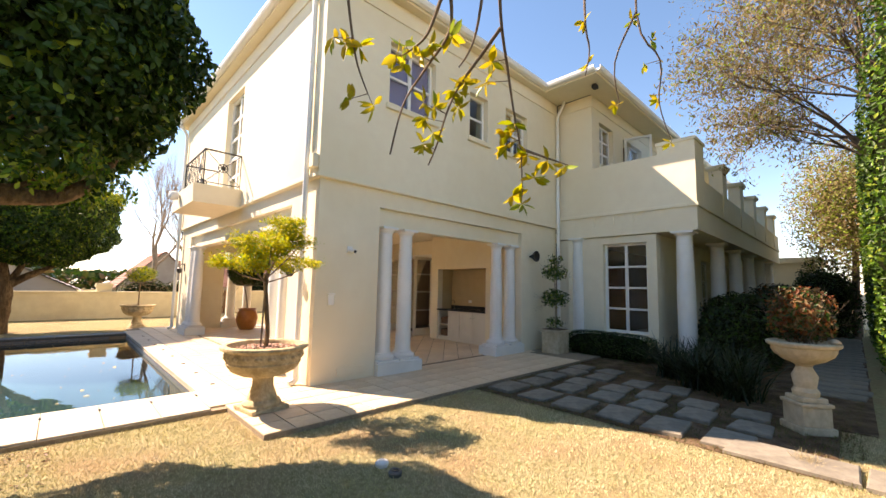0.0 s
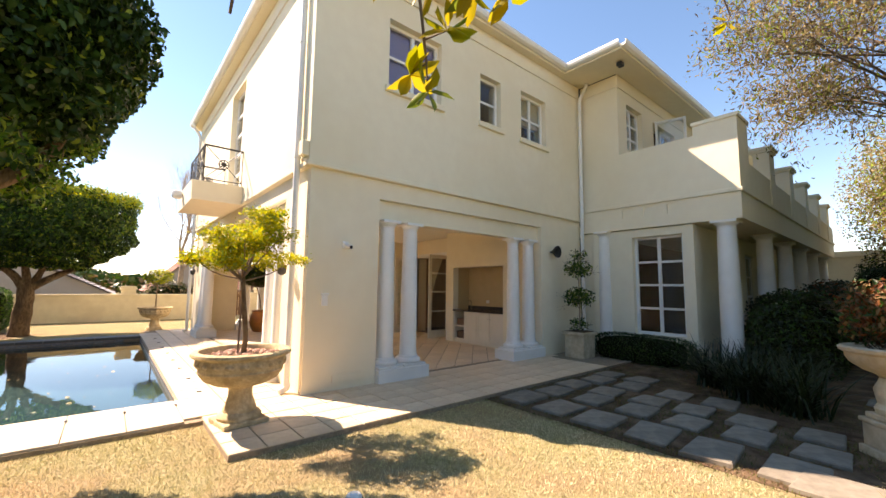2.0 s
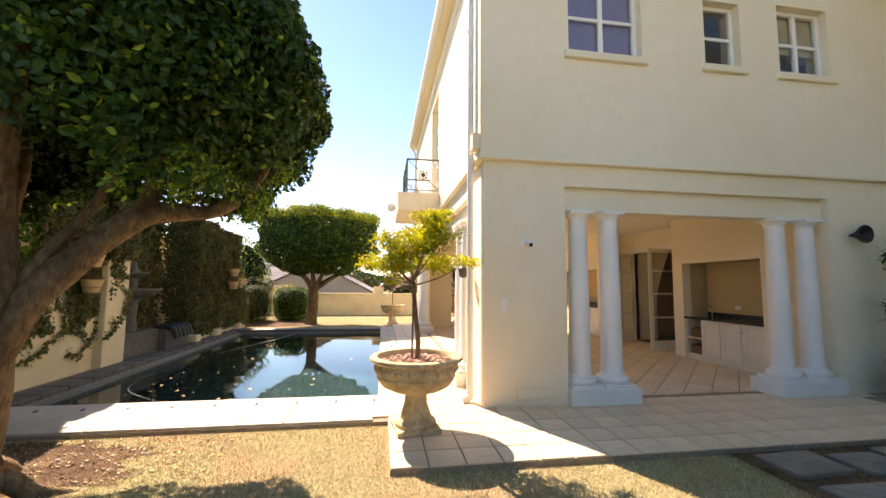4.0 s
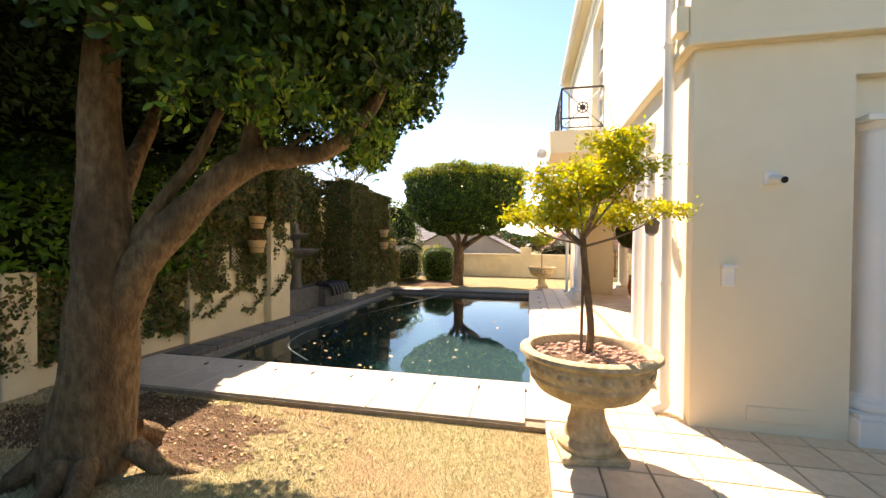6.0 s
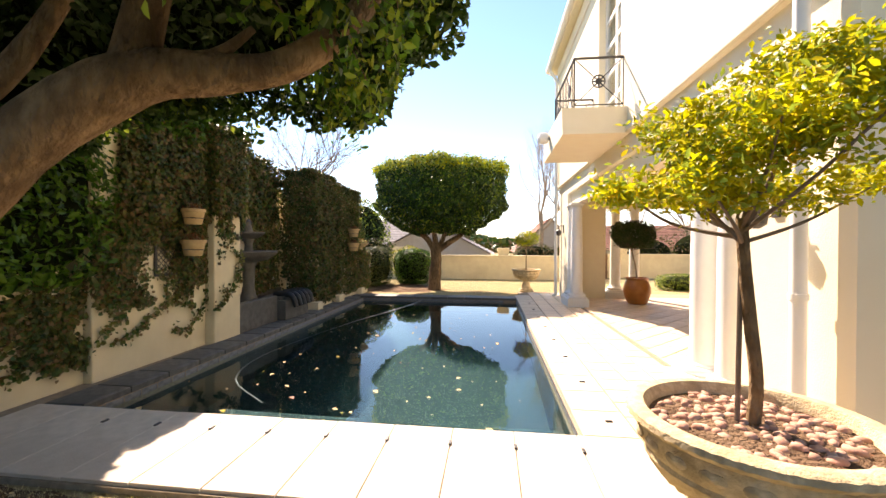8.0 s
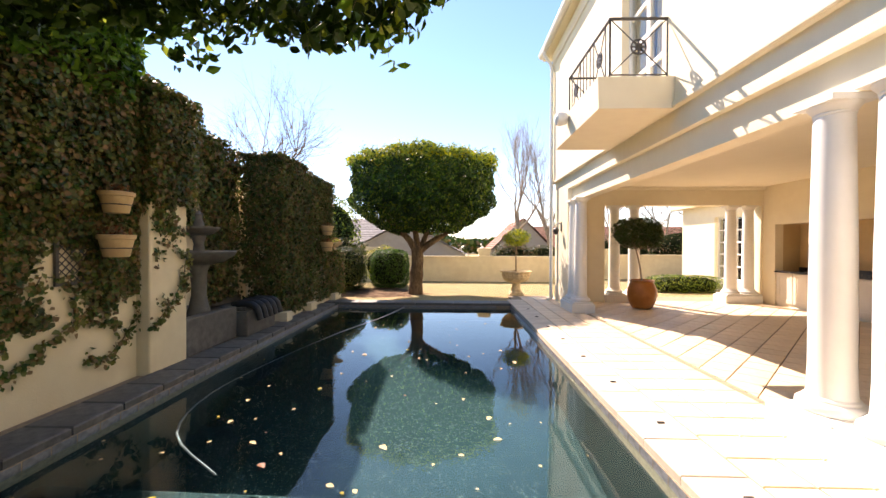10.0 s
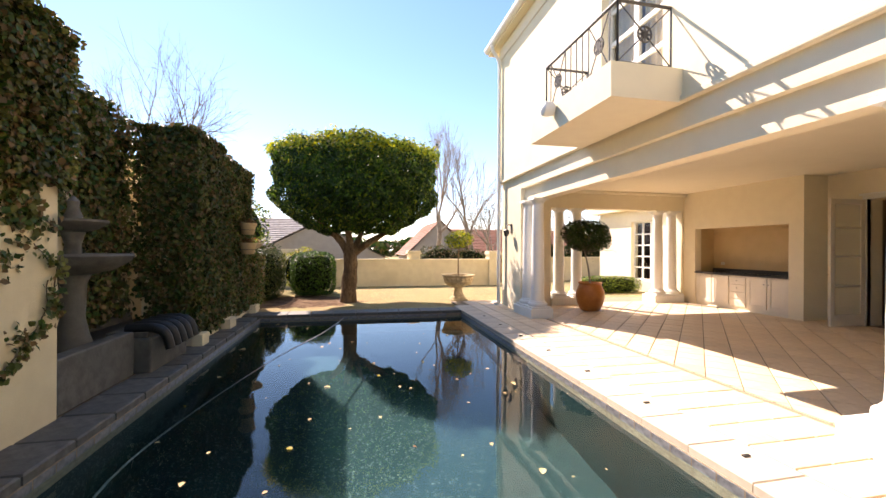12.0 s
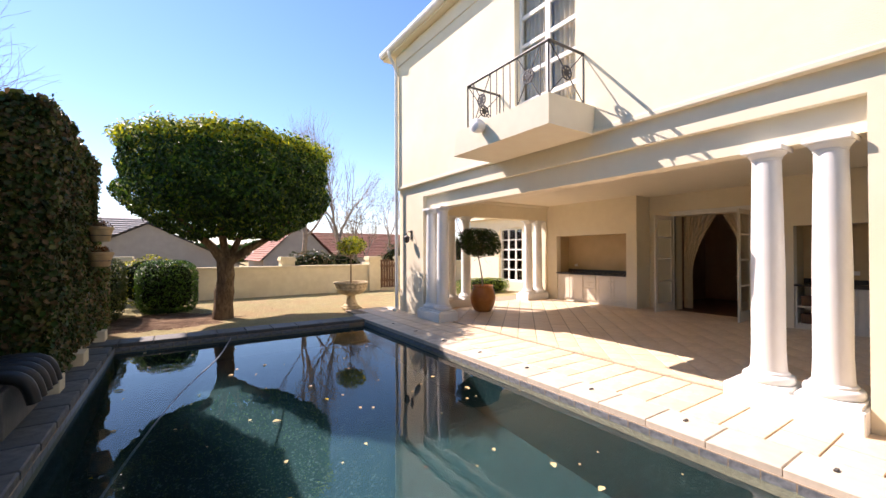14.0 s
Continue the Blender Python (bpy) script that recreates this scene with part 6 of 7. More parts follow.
tr = thing("trellis", "dark wooden lattice trellis on the wall", "trellis")
ty0, ty1, tz0, tz1 = 8.0, 8.5, 1.1, 2.1
part("trellis_frame", boxes([(-3.34, -3.315, ty0, ty0 + 0.03, tz0, tz1), (-3.34, -3.315, ty1 - 0.03, ty1, tz0, tz1), (-3.34, -3.315, ty0 + 0.03, ty1 - 0.03, tz0, tz0 + 0.03), (-3.34, -3.315, ty0 + 0.03, ty1 - 0.03, tz1 - 0.03, tz1)]), IRON, tr)
for s in (-1, 1):
    for k in range(-8, 14):
        u = ty0 + k * 0.075 * 1.0
        a, b = (u, tz0), (u + (tz1 - tz0), tz1)
        f0, f1 = max(0, (ty0 - a[0]) / (b[0] - a[0])), min(1, (ty1 - a[0]) / (b[0] - a[0]))
        if f1 - f0 < 0.05:
            continue
        q0 = (a[0] + (b[0] - a[0]) * f0, a[1] + (b[1] - a[1]) * f0)
        q1 = (a[0] + (b[0] - a[0]) * f1, a[1] + (b[1] - a[1]) * f1)
        if s < 0:
            q0, q1 = (ty0 + ty1 - q0[0], q0[1]), (ty0 + ty1 - q1[0], q1[1])
        bm = bmesh.new()
        tube(bm, (-3.325 + 0.006 * s, *q0), (-3.325 + 0.006 * s, *q1), 0.006, n=4)
        part("lath", bm, IRON, tr)


def wall_pot(at, s, label, mats, w, seed, group="pots hung on the garden wall"):
    p = thing("wall_pot", label, "pot", group)
    part("body", lathe([(0.12 * s, 0), (0.125 * s, 0.01), (0.165 * s, 0.2 * s), (0.18 * s, 0.205 * s), (0.185 * s, 0.25 * s), (0.17 * s, 0.255 * s), (0.16 * s, 0.22 * s)], 28), POTBUFF, p, smooth=40)
    part("soil", lathe([(0.16 * s, 0.21 * s), (0.01, 0.225 * s)], 20), SOIL, p)
    bm = bmesh.new()
    for i in range(20):
        t0, t1 = 2 * math.pi * i / 20, 2 * math.pi * (i + 1) / 20
        tube(bm, (0.15 * s * math.cos(t0), 0.15 * s * math.sin(t0), 0.1 * s), (0.15 * s * math.cos(t1), 0.15 * s * math.sin(t1), 0.1 * s), 0.006, n=5)
    tube(bm, (-0.14 * s, 0, 0.1 * s), (-0.3 * s, 0, 0.1 * s), 0.006, n=5)
    part("hanger_ring", bm, IRON, p, "iron ring holding the pot")
    rg = np.random.default_rng(seed)
    d = unit(rg.normal(0, 1, (160, 3)))
    q = d * rg.uniform(0.3, 1, (160, 1)) * np.array([0.17, 0.2, 0.1]) * s + np.array([0, 0, 0.27 * s])
    ob = tagged(new("plant", leaves("plant", q, d, 0.05, mats, w, rg)), kind="stuff")
    ob.parent = p
    p.matrix_basis = pose(*at)


wall_pot((-3.12, 8.42, 1.8), 0.84, "buff clay pot hung on the ivy wall", [LEAF_IVY_DRY, LEAF_RED], [0.5, 0.5], 1)
wall_pot((-3.12, 8.42, 1.36), 0.88, "buff clay pot hung low on the ivy wall", [LEAF_IVY_DRY, LEAF_RED], [0.5, 0.5], 2)
wall_pot((-2.9, 14.3, 1.75), 0.9, "buff clay pot hung on the far ivy block", [LEAF_RED, LEAF_IVY_DRY], [0.6, 0.4], 3)
wall_pot((-2.9, 14.3, 1.35), 0.9, "buff clay pot hung low on the far ivy block", [LEAF_RED, LEAF_IVY_DRY], [0.6, 0.4], 4)
fb = thing("flower_bowl", "pale stone bowl with pink flowers on the wall end", "bowl")
part("bowl", lathe([(0.12, 0), (0.14, 0.03), (0.1, 0.07), (0.2, 0.12), (0.3, 0.2), (0.31, 0.23), (0.28, 0.22)], 28), PALESTONE, fb, smooth=40)
rg = np.random.default_rng(6)
d = unit(rg.normal(0, 1, (220, 3)))
ob = new("flowers", leaves("flowers", d * np.array([0.24, 0.24, 0.1]) + np.array([0, 0, 0.26]), d, 0.05, [LEAF_RED, LEAF_TIP, PALESTONE], [0.4, 0.3, 0.3], rg))
ob.parent = fb
fb.matrix_basis = pose(-3.25, 15.8, 1.36)

# ---- far garden walls, gate, neighbouring houses ----
setting("wall_garden_far", boxes([(-6.0, 5.0, 21.9, 22.1, -0.3, 0.98), (5.3, 14.0, 23.6, 23.8, -0.3, 1.05)], 0.01), WALLCREAM, "cream rendered garden wall at the end of the lawn", "wall")
setting("trim_wall_cap", boxes([(-6.0, 5.0, 21.86, 22.14, 0.98, 1.06), (5.3, 14.0, 23.56, 23.84, 1.05, 1.12)], 0.01), WALLCREAM, "projecting cap of the far garden wall", "trim")
wp = thing("wall_pier", "square cream wall pier with a moulded cap", "pier", "piers of the far wall")
part("shaft", boxes([(-0.25, 0.25, -0.25, 0.25, -0.1, 1.25)], 0.01), WALLCREAM, wp)
part("cap", boxes([(-0.3, 0.3, -0.3, 0.3, 1.25, 1.32), (-0.27, 0.27, -0.27, 0.27, 1.32, 1.4)], 0.01), WALLCREAM, wp)
wp.matrix_basis = pose(5.05, 22.0, 0)
copy_thing(wp, pose(-3.4, 22.3, 0.05))
copy_thing(wp, pose(1.6, 22.35, 0.0))
copy_thing(wp, pose(7.4, 23.9, 0.0))
gt = thing("garden_gate", "dark brown slatted garden gate beside the pier", "gate")
for k in range(8):
    part("slat", boxes([(5.36 + 0.13 * k, 5.46 + 0.13 * k, 22.4, 22.43, 0.0, 1.15 + 0.12 * math.sin(math.pi * k / 7))]), WOOD, gt)
part("rail", boxes([(5.34, 6.4, 22.43, 22.47, 0.25, 0.35)]), WOOD, gt)
part("rail", boxes([(5.34, 6.4, 22.43, 22.47, 0.9, 1.0)]), WOOD, gt)


def tiled_slope(name, parent, a, b, c, d, rows, material):
    """Courses of roof tiles from the eave a-b up to the ridge d-c."""
    a, b, c, d = (Vector(v) for v in (a, b, c, d))
    n = (b - a).cross(d - a).normalized()
    for k in range(rows):
        bm = bmesh.new()
        f0, f1 = k / rows, (k + 1) / rows
        p = [a.lerp(d, f0), b.lerp(c, f0), b.lerp(c, f1), a.lerp(d, f1)]
        lo = [p[0] + n * 0.06, p[1] + n * 0.06, p[2] + n * 0.01, p[3] + n * 0.01]
        v = [bm.verts.new(q) for q in (*p, *lo)]
        bm.faces.new(v[4:8])
        bm.faces.new((v[0], v[1], v[5], v[4]))
        part("roof_course", bm, material, parent)


def gable_house(label, x0, x1, y0, y1, zw, zr, wall, roof, axis):
    h = thing("house", label, "house", "houses behind the garden wall")
    bm = bmesh.new()
    box(bm, x0, x1, y0, y1, -0.3, zw)
    if axis == "y":
        xm = (x0 + x1) / 2
        for y in (y0, y1):
            v = [bm.verts.new(p) for p in ((x0, y, zw), (x1, y, zw), (xm, y, zr))]
            bm.faces.new(v)
        part("wall", bm, wall, h)
        tiled_slope("roof", h, (x0 - 0.3, y1 + 0.3, zw - 0.1), (x0 - 0.3, y0 - 0.3, zw - 0.1), (xm, y0 - 0.3, zr + 0.05), (xm, y1 + 0.3, zr + 0.05), 16, roof)
        tiled_slope("roof", h, (x1 + 0.3, y0 - 0.3, zw - 0.1), (x1 + 0.3, y1 + 0.3, zw - 0.1), (xm, y1 + 0.3, zr + 0.05), (xm, y0 - 0.3, zr + 0.05), 16, roof)
    else:
        ym = (y0 + y1) / 2
        for x in (x0, x1):
            v = [bm.verts.new(p) for p in ((x, y0, zw), (x, y1, zw), (x, ym, zr))]
            bm.faces.new(v)
        part("wall", bm, wall, h)
        tiled_slope("roof", h, (x0 - 0.3, y0 - 0.3, zw - 0.1), (x1 + 0.3, y0 - 0.3, zw - 0.1), (x1 + 0.3, ym, zr + 0.05), (x0 - 0.3, ym, zr + 0.05), 16, roof)
        tiled_slope("roof", h, (x1 + 0.3, y1 + 0.3, zw - 0.1), (x0 - 0.3, y1 + 0.3, zw - 0.1), (x0 - 0.3, ym, zr + 0.05), (x1 + 0.3, ym, zr + 0.05), 16, roof)
    return h


gable_house("grey rendered house with a plain gable end", -7.6, 1.0, 32.0, 44.0, 0.9, 3.1, PLASTGREY, ROOFGREY, "y")
gable_house("long house with a weathered grey tiled roof", -22.0, -3.6, 33.5, 41.0, 1.6, 3.7, PLASTGREY, ROOFGREY, "x")
gable_house("house with a red clay tiled roof", 3.4, 9.0, 39.0, 47.0, 1.0, 3.9, PLASTGREY, ROOFRED, "y")
gable_house("long house with a red clay tiled roof", 8.0, 24.0, 43.0, 51.0, 1.2, 3.6, PLASTGREY, ROOFRED, "x")

# far wing of the house seen through the terrace
bm = bmesh.new()
FWW = (17.6, 19.0, 0.35, 2.55)
for a, b, c, d4 in wall_with_holes(EY, 21.0, -0.3, 3.0, [FWW]):
    box(bm, 9.6, 9.9, a, b, c, d4)
setting("wall_far_wing", bm, STUCCO, "sunlit cream wall of the far wing with a garden window", "wall")
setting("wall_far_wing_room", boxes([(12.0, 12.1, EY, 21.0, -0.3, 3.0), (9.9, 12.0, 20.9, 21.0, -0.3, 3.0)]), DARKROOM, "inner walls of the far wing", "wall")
setting("ceiling_far_wing", boxes([(9.3, 12.4, EY + 0.6, 21.4, 3.0, 3.25)]), STUCCO, "flat roof slab of the far wing", "roof slab")
window("window_10", "tall white garden window of the far wing", FWW[1] - FWW[0], FWW[3] - FWW[2], 3, 5, (9.6 + DEEP, mid(FWW), FWW[2]), -90, sill=False)
# low building closing the side path
bm = boxes([(25.0, 30.0, 1.2, 6.0, -0.3, 3.0), (24.8, 30.2, 1.0, 6.2, 3.0, 3.25)], 0.02)
setting("wall_side_building", bm, STUCCO, "low flat-roofed cream building beyond the wing", "building")
setting("wall_side_path", boxes([(28.0, 28.3, -3.0, 1.2, -0.3, 1.6)]), STUCCO, "garden wall closing the side path", "wall")


# ---- bare and distant trees ----
def bare_tree(label, at, h, seed, material, depth=4, spread=0.5, leaf=None, n_leaf=0, leaf_size=0.1, lean=(0, 0, 1), kids=3, up=0.15, trunk=0.035):
    t = thing("bare_tree", label, "tree", "trees beyond the walls")
    rg = np.random.default_rng(seed)
    out = []
    twigs((0, 0, 0), lean, h * 0.42, h * trunk * 0.6, depth, rg, out, spread, kids, up)
    big = [r for r in out if r[2] > h * 0.006]
    small = [r for r in out if r[2] <= h * 0.006]
    ob = new("trunk", twig_mesh("trunk", big, material, 6))
    ob.parent = t
    ob = new("twig_crown", twig_mesh("twig_crown", small, material, 3))
    ob.parent = t
    if leaf:
        ends = np.array([tuple(b) for a, b, ra, rb in small])
        q = ends[rg.integers(0, len(ends), n_leaf)] + rg.normal(0, 0.14, (n_leaf, 3))
        ob = new("foliage", leaves("foliage", q, rg.normal(0, 1, q.shape), leaf_size, leaf[0], leaf[1], rg, wide=0.3, droop=0.8))
        ob.parent = t
    t.matrix_basis = pose(*at)
    return t


bare_tree("leafless grey tree beyond the garden wall", (-10.4, 26.2, 0), 10.5, 3, TWIG, 4)
bare_tree("slender leafless tree behind the far wall", (4.5, 31.0, 0), 9.0, 4, PALETWIG, 4, 0.32, up=0.3)
bare_tree("slender leafless tree behind the far wall", (6.3, 30.0, 0), 8.0, 14, PALETWIG, 4, 0.32, up=0.3)
for k, (x, y, h) in enumerate(((8.6, 33.0, 6.5), (11.5, 34.0, 7.0), (14.5, 31.0, 6.5), (6.8, 26.5, 4.0), (17.5, 33.0, 7.5))):
    bare_tree("brownish leafless tree beyond the wall", (x, y, 0), h, 20 + k, PALETWIG, 4, 0.6, ([LEAF_IVY_DRY, LEAF_PALE], [0.5, 0.5]), 500, 0.12)
for k, (x, y, r, h) in enumerate(((3.4, 25.5, 1.3, 1.7), (5.2, 27.0, 1.4, 1.6), (-5.5, 24.5, 1.5, 1.9), (9.5, 27.0, 2.0, 2.2), (13.0, 27.0, 2.2, 2.6), (-9.0, 23.0, 2.0, 2.6))):
    bush("wild_bush", "twiggy olive bush behind the far wall", (x, y, h * 0.45), (r, r * 0.7, h * 0.55), 1500, 0.12, [LEAF_IVY, LEAF_IVY_DRY, LEAF_DARK], [0.4, 0.3, 0.3], 90 + k, 2.2, "bush")
for k, (x, y, r, h) in enumerate(((-7.0, 27.0, 1.9, 4.2), (-14.0, 30.0, 3.5, 5.0))):
    bush("evergreen_tree", "round green tree behind the garden wall", (x, y, h * 0.55), (r, r, h * 0.5), 3800, 0.16, [LEAF_DARK, LEAF_TIP], [0.7, 0.3], 120 + k, 2.0, "tree")
# wooded distance all round, outside the garden
rg = np.random.default_rng(130)
n = 60000
a = rg.uniform(0, 6.283, n)
rr = rg.uniform(75, 110, n)
z = rg.uniform(0, 1, n) * (2.6 + 1.6 * np.sin(a * 9) + 1.2 * np.sin(a * 23 + 1))
p = np.stack([rr * np.cos(a), rr * np.sin(a) + 8, np.abs(z)], axis=1)
tagged(new("far_woods", leaves("far_woods", p, rg.normal(0, 1, (n, 3)), 1.1, [LEAF_DARK, LEAF_IVY, LEAF_IVY_DRY], [0.5, 0.3, 0.2], rg, wide=0.8)), "distant wooded skyline of mixed trees", "woods", kind="stuff")
# unseen tall hedge added behind where the walk begins, for reflections
bush("garden_hedge", "tall green hedge added out of view behind the lawn", (1.0, -4.3, 1.6), (6.5, 0.7, 2.0), 7000, 0.14, [LEAF_DARK, LEAF_BRIGHT], [0.7, 0.3], 140, 6.0)

# big feathery tree over the side path
bt = bare_tree("large tree with feathery olive-brown foliage", (12.6, -2.0, 0), 10.5, 154, TWIG, 5, 0.5, ([LEAF_PALE, LEAF_TIP, LEAF_IVY_DRY], [0.55, 0.15, 0.3]), 34000, 0.1, (-0.12, 0.22, 1), 3, 0.02)

bush("olive_tree", "feathery olive-brown tree over the creeper hedge", (22.5, 0.0, 5.0), (3.0, 2.1, 3.0), 30000, 0.11, [LEAF_PALE, LEAF_IVY_DRY, LEAF_TIP], [0.5, 0.25, 0.25], 155, 2.0, "tree", False)
bm = bmesh.new()
limb(bm, [(22.6, 0.1, LAWN_Z), (22.5, 0.05, 1.6), (22.4, 0.0, 3.2), (22.6, 0.0, 4.6)], 0.16, 0.06, 9, 0.2)
part("trunk", bm, TWIG, bpy.data.objects["olive_tree"], smooth=60)

# ---- hanging spray of yellowing leaves near the lawn ----
def spray(label, stems, sites, per, seed, size):
    s = thing("leafy_branch", label, "branch", "branches hanging over the lawn")
    rg = np.random.default_rng(seed)
    fine = []
    for pts in stems:
        bm = bmesh.new()
        limb(bm, pts, 0.0055, 0.002, 6, 0.5)
        part("stem", bm, TWIG, s, smooth=60)
        fine += [Vector(a).lerp(Vector(b), f) for a, b in zip(pts, pts[1:]) for f in (0.0, 0.25, 0.5, 0.75, 1.0)]
    out = []
    for q in sites:
        q = Vector(q)
        out.append((min(fine, key=lambda v: (v - q).length), q, 0.0018, 0.0012))
    ob = tagged(new("side_twigs", twig_mesh("side_twigs", out, TWIG)), kind="stuff")
    ob.parent = s
    c = np.array([tuple(q) for q in sites])
    q = np.repeat(c, per, axis=0)
    d = unit(rg.normal(0, 1, q.shape) + np.array([0, 0, -0.35]))
    q = q + d * size * 0.5
    # blades point away from their site
    sz = size * rg.uniform(0.7, 1.25, (len(q), 1))
    side = unit(np.cross(d, rg.normal(0, 1, q.shape)))
    up = np.cross(d, side)
    k = 6
    prof = ((-0.5, 0.0), (-0.15, 0.21), (0.2, 0.17), (0.5, 0.0))
    v = np.stack([q + d * sz * prof[0][0], q + d * sz * prof[1][0] + side * sz * prof[1][1] + up * sz * 0.06, q + d * sz * prof[2][0] + side * sz * prof[2][1] + up * sz * 0.04,
                  q + d * sz * prof[3][0] - up * sz * 0.08, q + d * sz * prof[2][0] - side * sz * prof[2][1] + up * sz * 0.04, q + d * sz * prof[1][0] - side * sz * prof[1][1] + up * sz * 0.06], axis=1).reshape(-1, 3)
    i = np.arange(len(q))[:, None] * k
    loops = np.concatenate([i, i + 1, i + 2, i + 3, i, i + 3, i + 4, i + 5], axis=1).ravel()
    ids = np.repeat(rg.choice(3, len(q), p=[0.55, 0.33, 0.12]), 2)
    ob = new("foliage", raw_mesh("foliage", v, 4, loops, [LEAF_YEL, LEAF_LIME, LEAF_TIP], ids))
    ob.parent = s
    s.matrix_basis = pose(-0.08, -0.21, 0.06)


spray("hanging twigs with yellow and green leaves", [
    [(1.13, 0.95, 2.3), (1.18, 0.98, 2.22), (1.25, 1.01, 2.13), (1.31, 1.03, 2.02), (1.36, 1.04, 1.92), (1.4, 1.06, 1.79)],
    [(1.15, 0.96, 2.19), (1.15, 1.03, 2.14), (1.14, 1.11, 2.07), (1.14, 1.16, 2.0), (1.15, 1.21, 1.92), (1.15, 1.25, 1.86)],
    [(1.36, 1.04, 1.92), (1.4, 1.0, 1.9), (1.43, 0.96, 1.88), (1.45, 0.92, 1.86)],
    [(1.1, 0.98, 2.3), (1.14, 1.04, 2.22), (1.15, 1.08, 2.17), (1.15, 1.12, 2.14)]],
    [(1.32, 1.04, 1.99), (1.33, 1.08, 1.93), (1.38, 1.03, 1.9), (1.42, 0.98, 1.88), (1.45, 0.93, 1.86), (1.41, 1.02, 1.83), (1.39, 1.09, 1.78), (1.41, 1.07, 1.75), (1.21, 1.04, 2.15), (1.22, 1.07, 2.1), (1.32, 1.07, 1.97)] + [(1.15, 1.09, 2.08), (1.14, 1.12, 2.06), (1.11, 1.18, 2.02), (1.08, 1.2, 2.03), (1.12, 1.24, 1.92), (1.13, 1.21, 1.95), (1.16, 1.13, 2.02), (1.1, 1.21, 1.99)], 7, 7, 0.05)
spray("thin hanging twigs with sparse yellow leaves", [
    [(0.79, 1.17, 2.22), (0.83, 1.21, 2.15), (0.87, 1.24, 2.08), (0.92, 1.26, 2.02)],
    [(0.99, 1.0, 2.24), (1.03, 1.04, 2.16), (1.02, 1.13, 2.08), (1.01, 1.21, 2.0), (1.02, 1.28, 1.87)],
    [(0.98, 1.01, 2.24), (0.99, 1.08, 2.16), (0.98, 1.12, 2.13), (0.96, 1.16, 2.11)]],
    [(0.96, 1.14, 2.13), (1.0, 1.12, 2.11), (0.97, 1.16, 2.09), (1.04, 1.04, 2.15), (0.95, 1.17, 2.11), (1.01, 1.1, 2.13), (0.8, 1.25, 2.13), (0.86, 1.22, 2.12), (0.88, 1.29, 2.0), (0.94, 1.26, 1.99), (0.83, 1.23, 2.12)], 6, 8, 0.05)
spray("fine hanging twigs with scattered small leaves", [
    [(1.78, 1.0, 3.4), (1.82, 1.04, 2.66), (1.88, 1.05, 2.5), (1.9, 1.08, 2.4)],
    [(1.95, 0.85, 3.4), (1.95, 0.88, 2.62), (2.03, 0.82, 2.42), (2.1, 0.85, 2.27), (2.18, 0.83, 2.12)],
    [(1.95, 0.88, 2.62), (1.97, 0.98, 2.45), (2.06, 1.0, 2.3)]],
    [(1.83, 1.05, 2.6), (1.9, 1.07, 2.45), (1.96, 0.9, 2.6), (2.0, 0.84, 2.5), (2.02, 0.88, 2.42), (2.12, 0.86, 2.3), (2.2, 0.84, 2.12), (2.06, 1.02, 2.3)], 5, 9, 0.045)

# ---- things on the lawn ----
for x, y, m, lab in ((2.43, 3.1, WHITE, "small white round lawn light set in the grass"), (2.41, 2.88, DARKSTONE, "small grey round lawn light set in the grass")):
    g = thing("lawn_light", lab, "lamp", "lights set in the lawn")
    part("ring", lathe([(0.055, 0), (0.06, 0.03), (0.05, 0.045), (0.04, 0.04)], 20), m, g, smooth=40)
    part("lens", lathe([(0.04, 0.03), (0.03, 0.045), (0.005, 0.05)], 16), GRANITE if m is DARKSTONE else WHITE, g, smooth=60)
    g.matrix_basis = pose(x, y, LAWN_Z)


def patch(name, label, cx, cy, rx, ry, seed, material, zup=0.004):
    bm = bmesh.new()
    n = 120
    c = bm.verts.new((cx, cy, LAWN_Z + zup + 0.003))
    ring1, ring2 = [], []
    for i in range(n):
        a = 2 * math.pi * i / n
        k = 1 + 0.35 * noise.noise(Vector((math.cos(a) * 1.7 + seed, math.sin(a) * 1.7, seed))) + 0.22 * noise.noise(Vector((math.cos(a) * 8 + seed, math.sin(a) * 8, seed))) + 0.06 * noise.noise(Vector((math.cos(a) * 25, math.sin(a) * 25, seed)))
        ring1.append(bm.verts.new((cx + rx * k * 0.7 * math.cos(a), cy + ry * k * 0.7 * math.sin(a), LAWN_Z + zup)))
        ring2.append(bm.verts.new((cx + rx * k * math.cos(a), cy + ry * k * math.sin(a), LAWN_Z + 0.001)))
    for i in range(n):
        j = (i + 1) % n
        bm.faces.new((c, ring1[i], ring1[j]))
        bm.faces.new((ring1[i], ring2[i], ring2[j], ring1[j]))
    setting(name, bm, material, label, "soil", 80)


patch("soil_under_tree", "bare reddish soil under the clipped tree", -1.75, 4.95, 1.35, 0.55, 1.3, SOIL)
lit = np.stack([rg.uniform(-3.0, 0.3, 520), rg.uniform(4.5, 5.5, 520), np.full(520, LAWN_Z + 0.012)], axis=1)
tagged(new("leaf_litter", leaves("leaf_litter", lit, np.tile([0, 0, 1.0], (520, 1)), 0.04, [LEAF_FALL, LEAF_IVY_DRY, LEAF_RED], [0.3, 0.5, 0.2], rg, wide=0.6, spread=0.25)), "dry fallen leaves scattered under the clipped tree", "leaves", kind="stuff")
patch("soil_far_bed", "bare soil bed beside the far hedge", -2.4, 17.6, 1.9, 1.3, 7.1, SOIL)
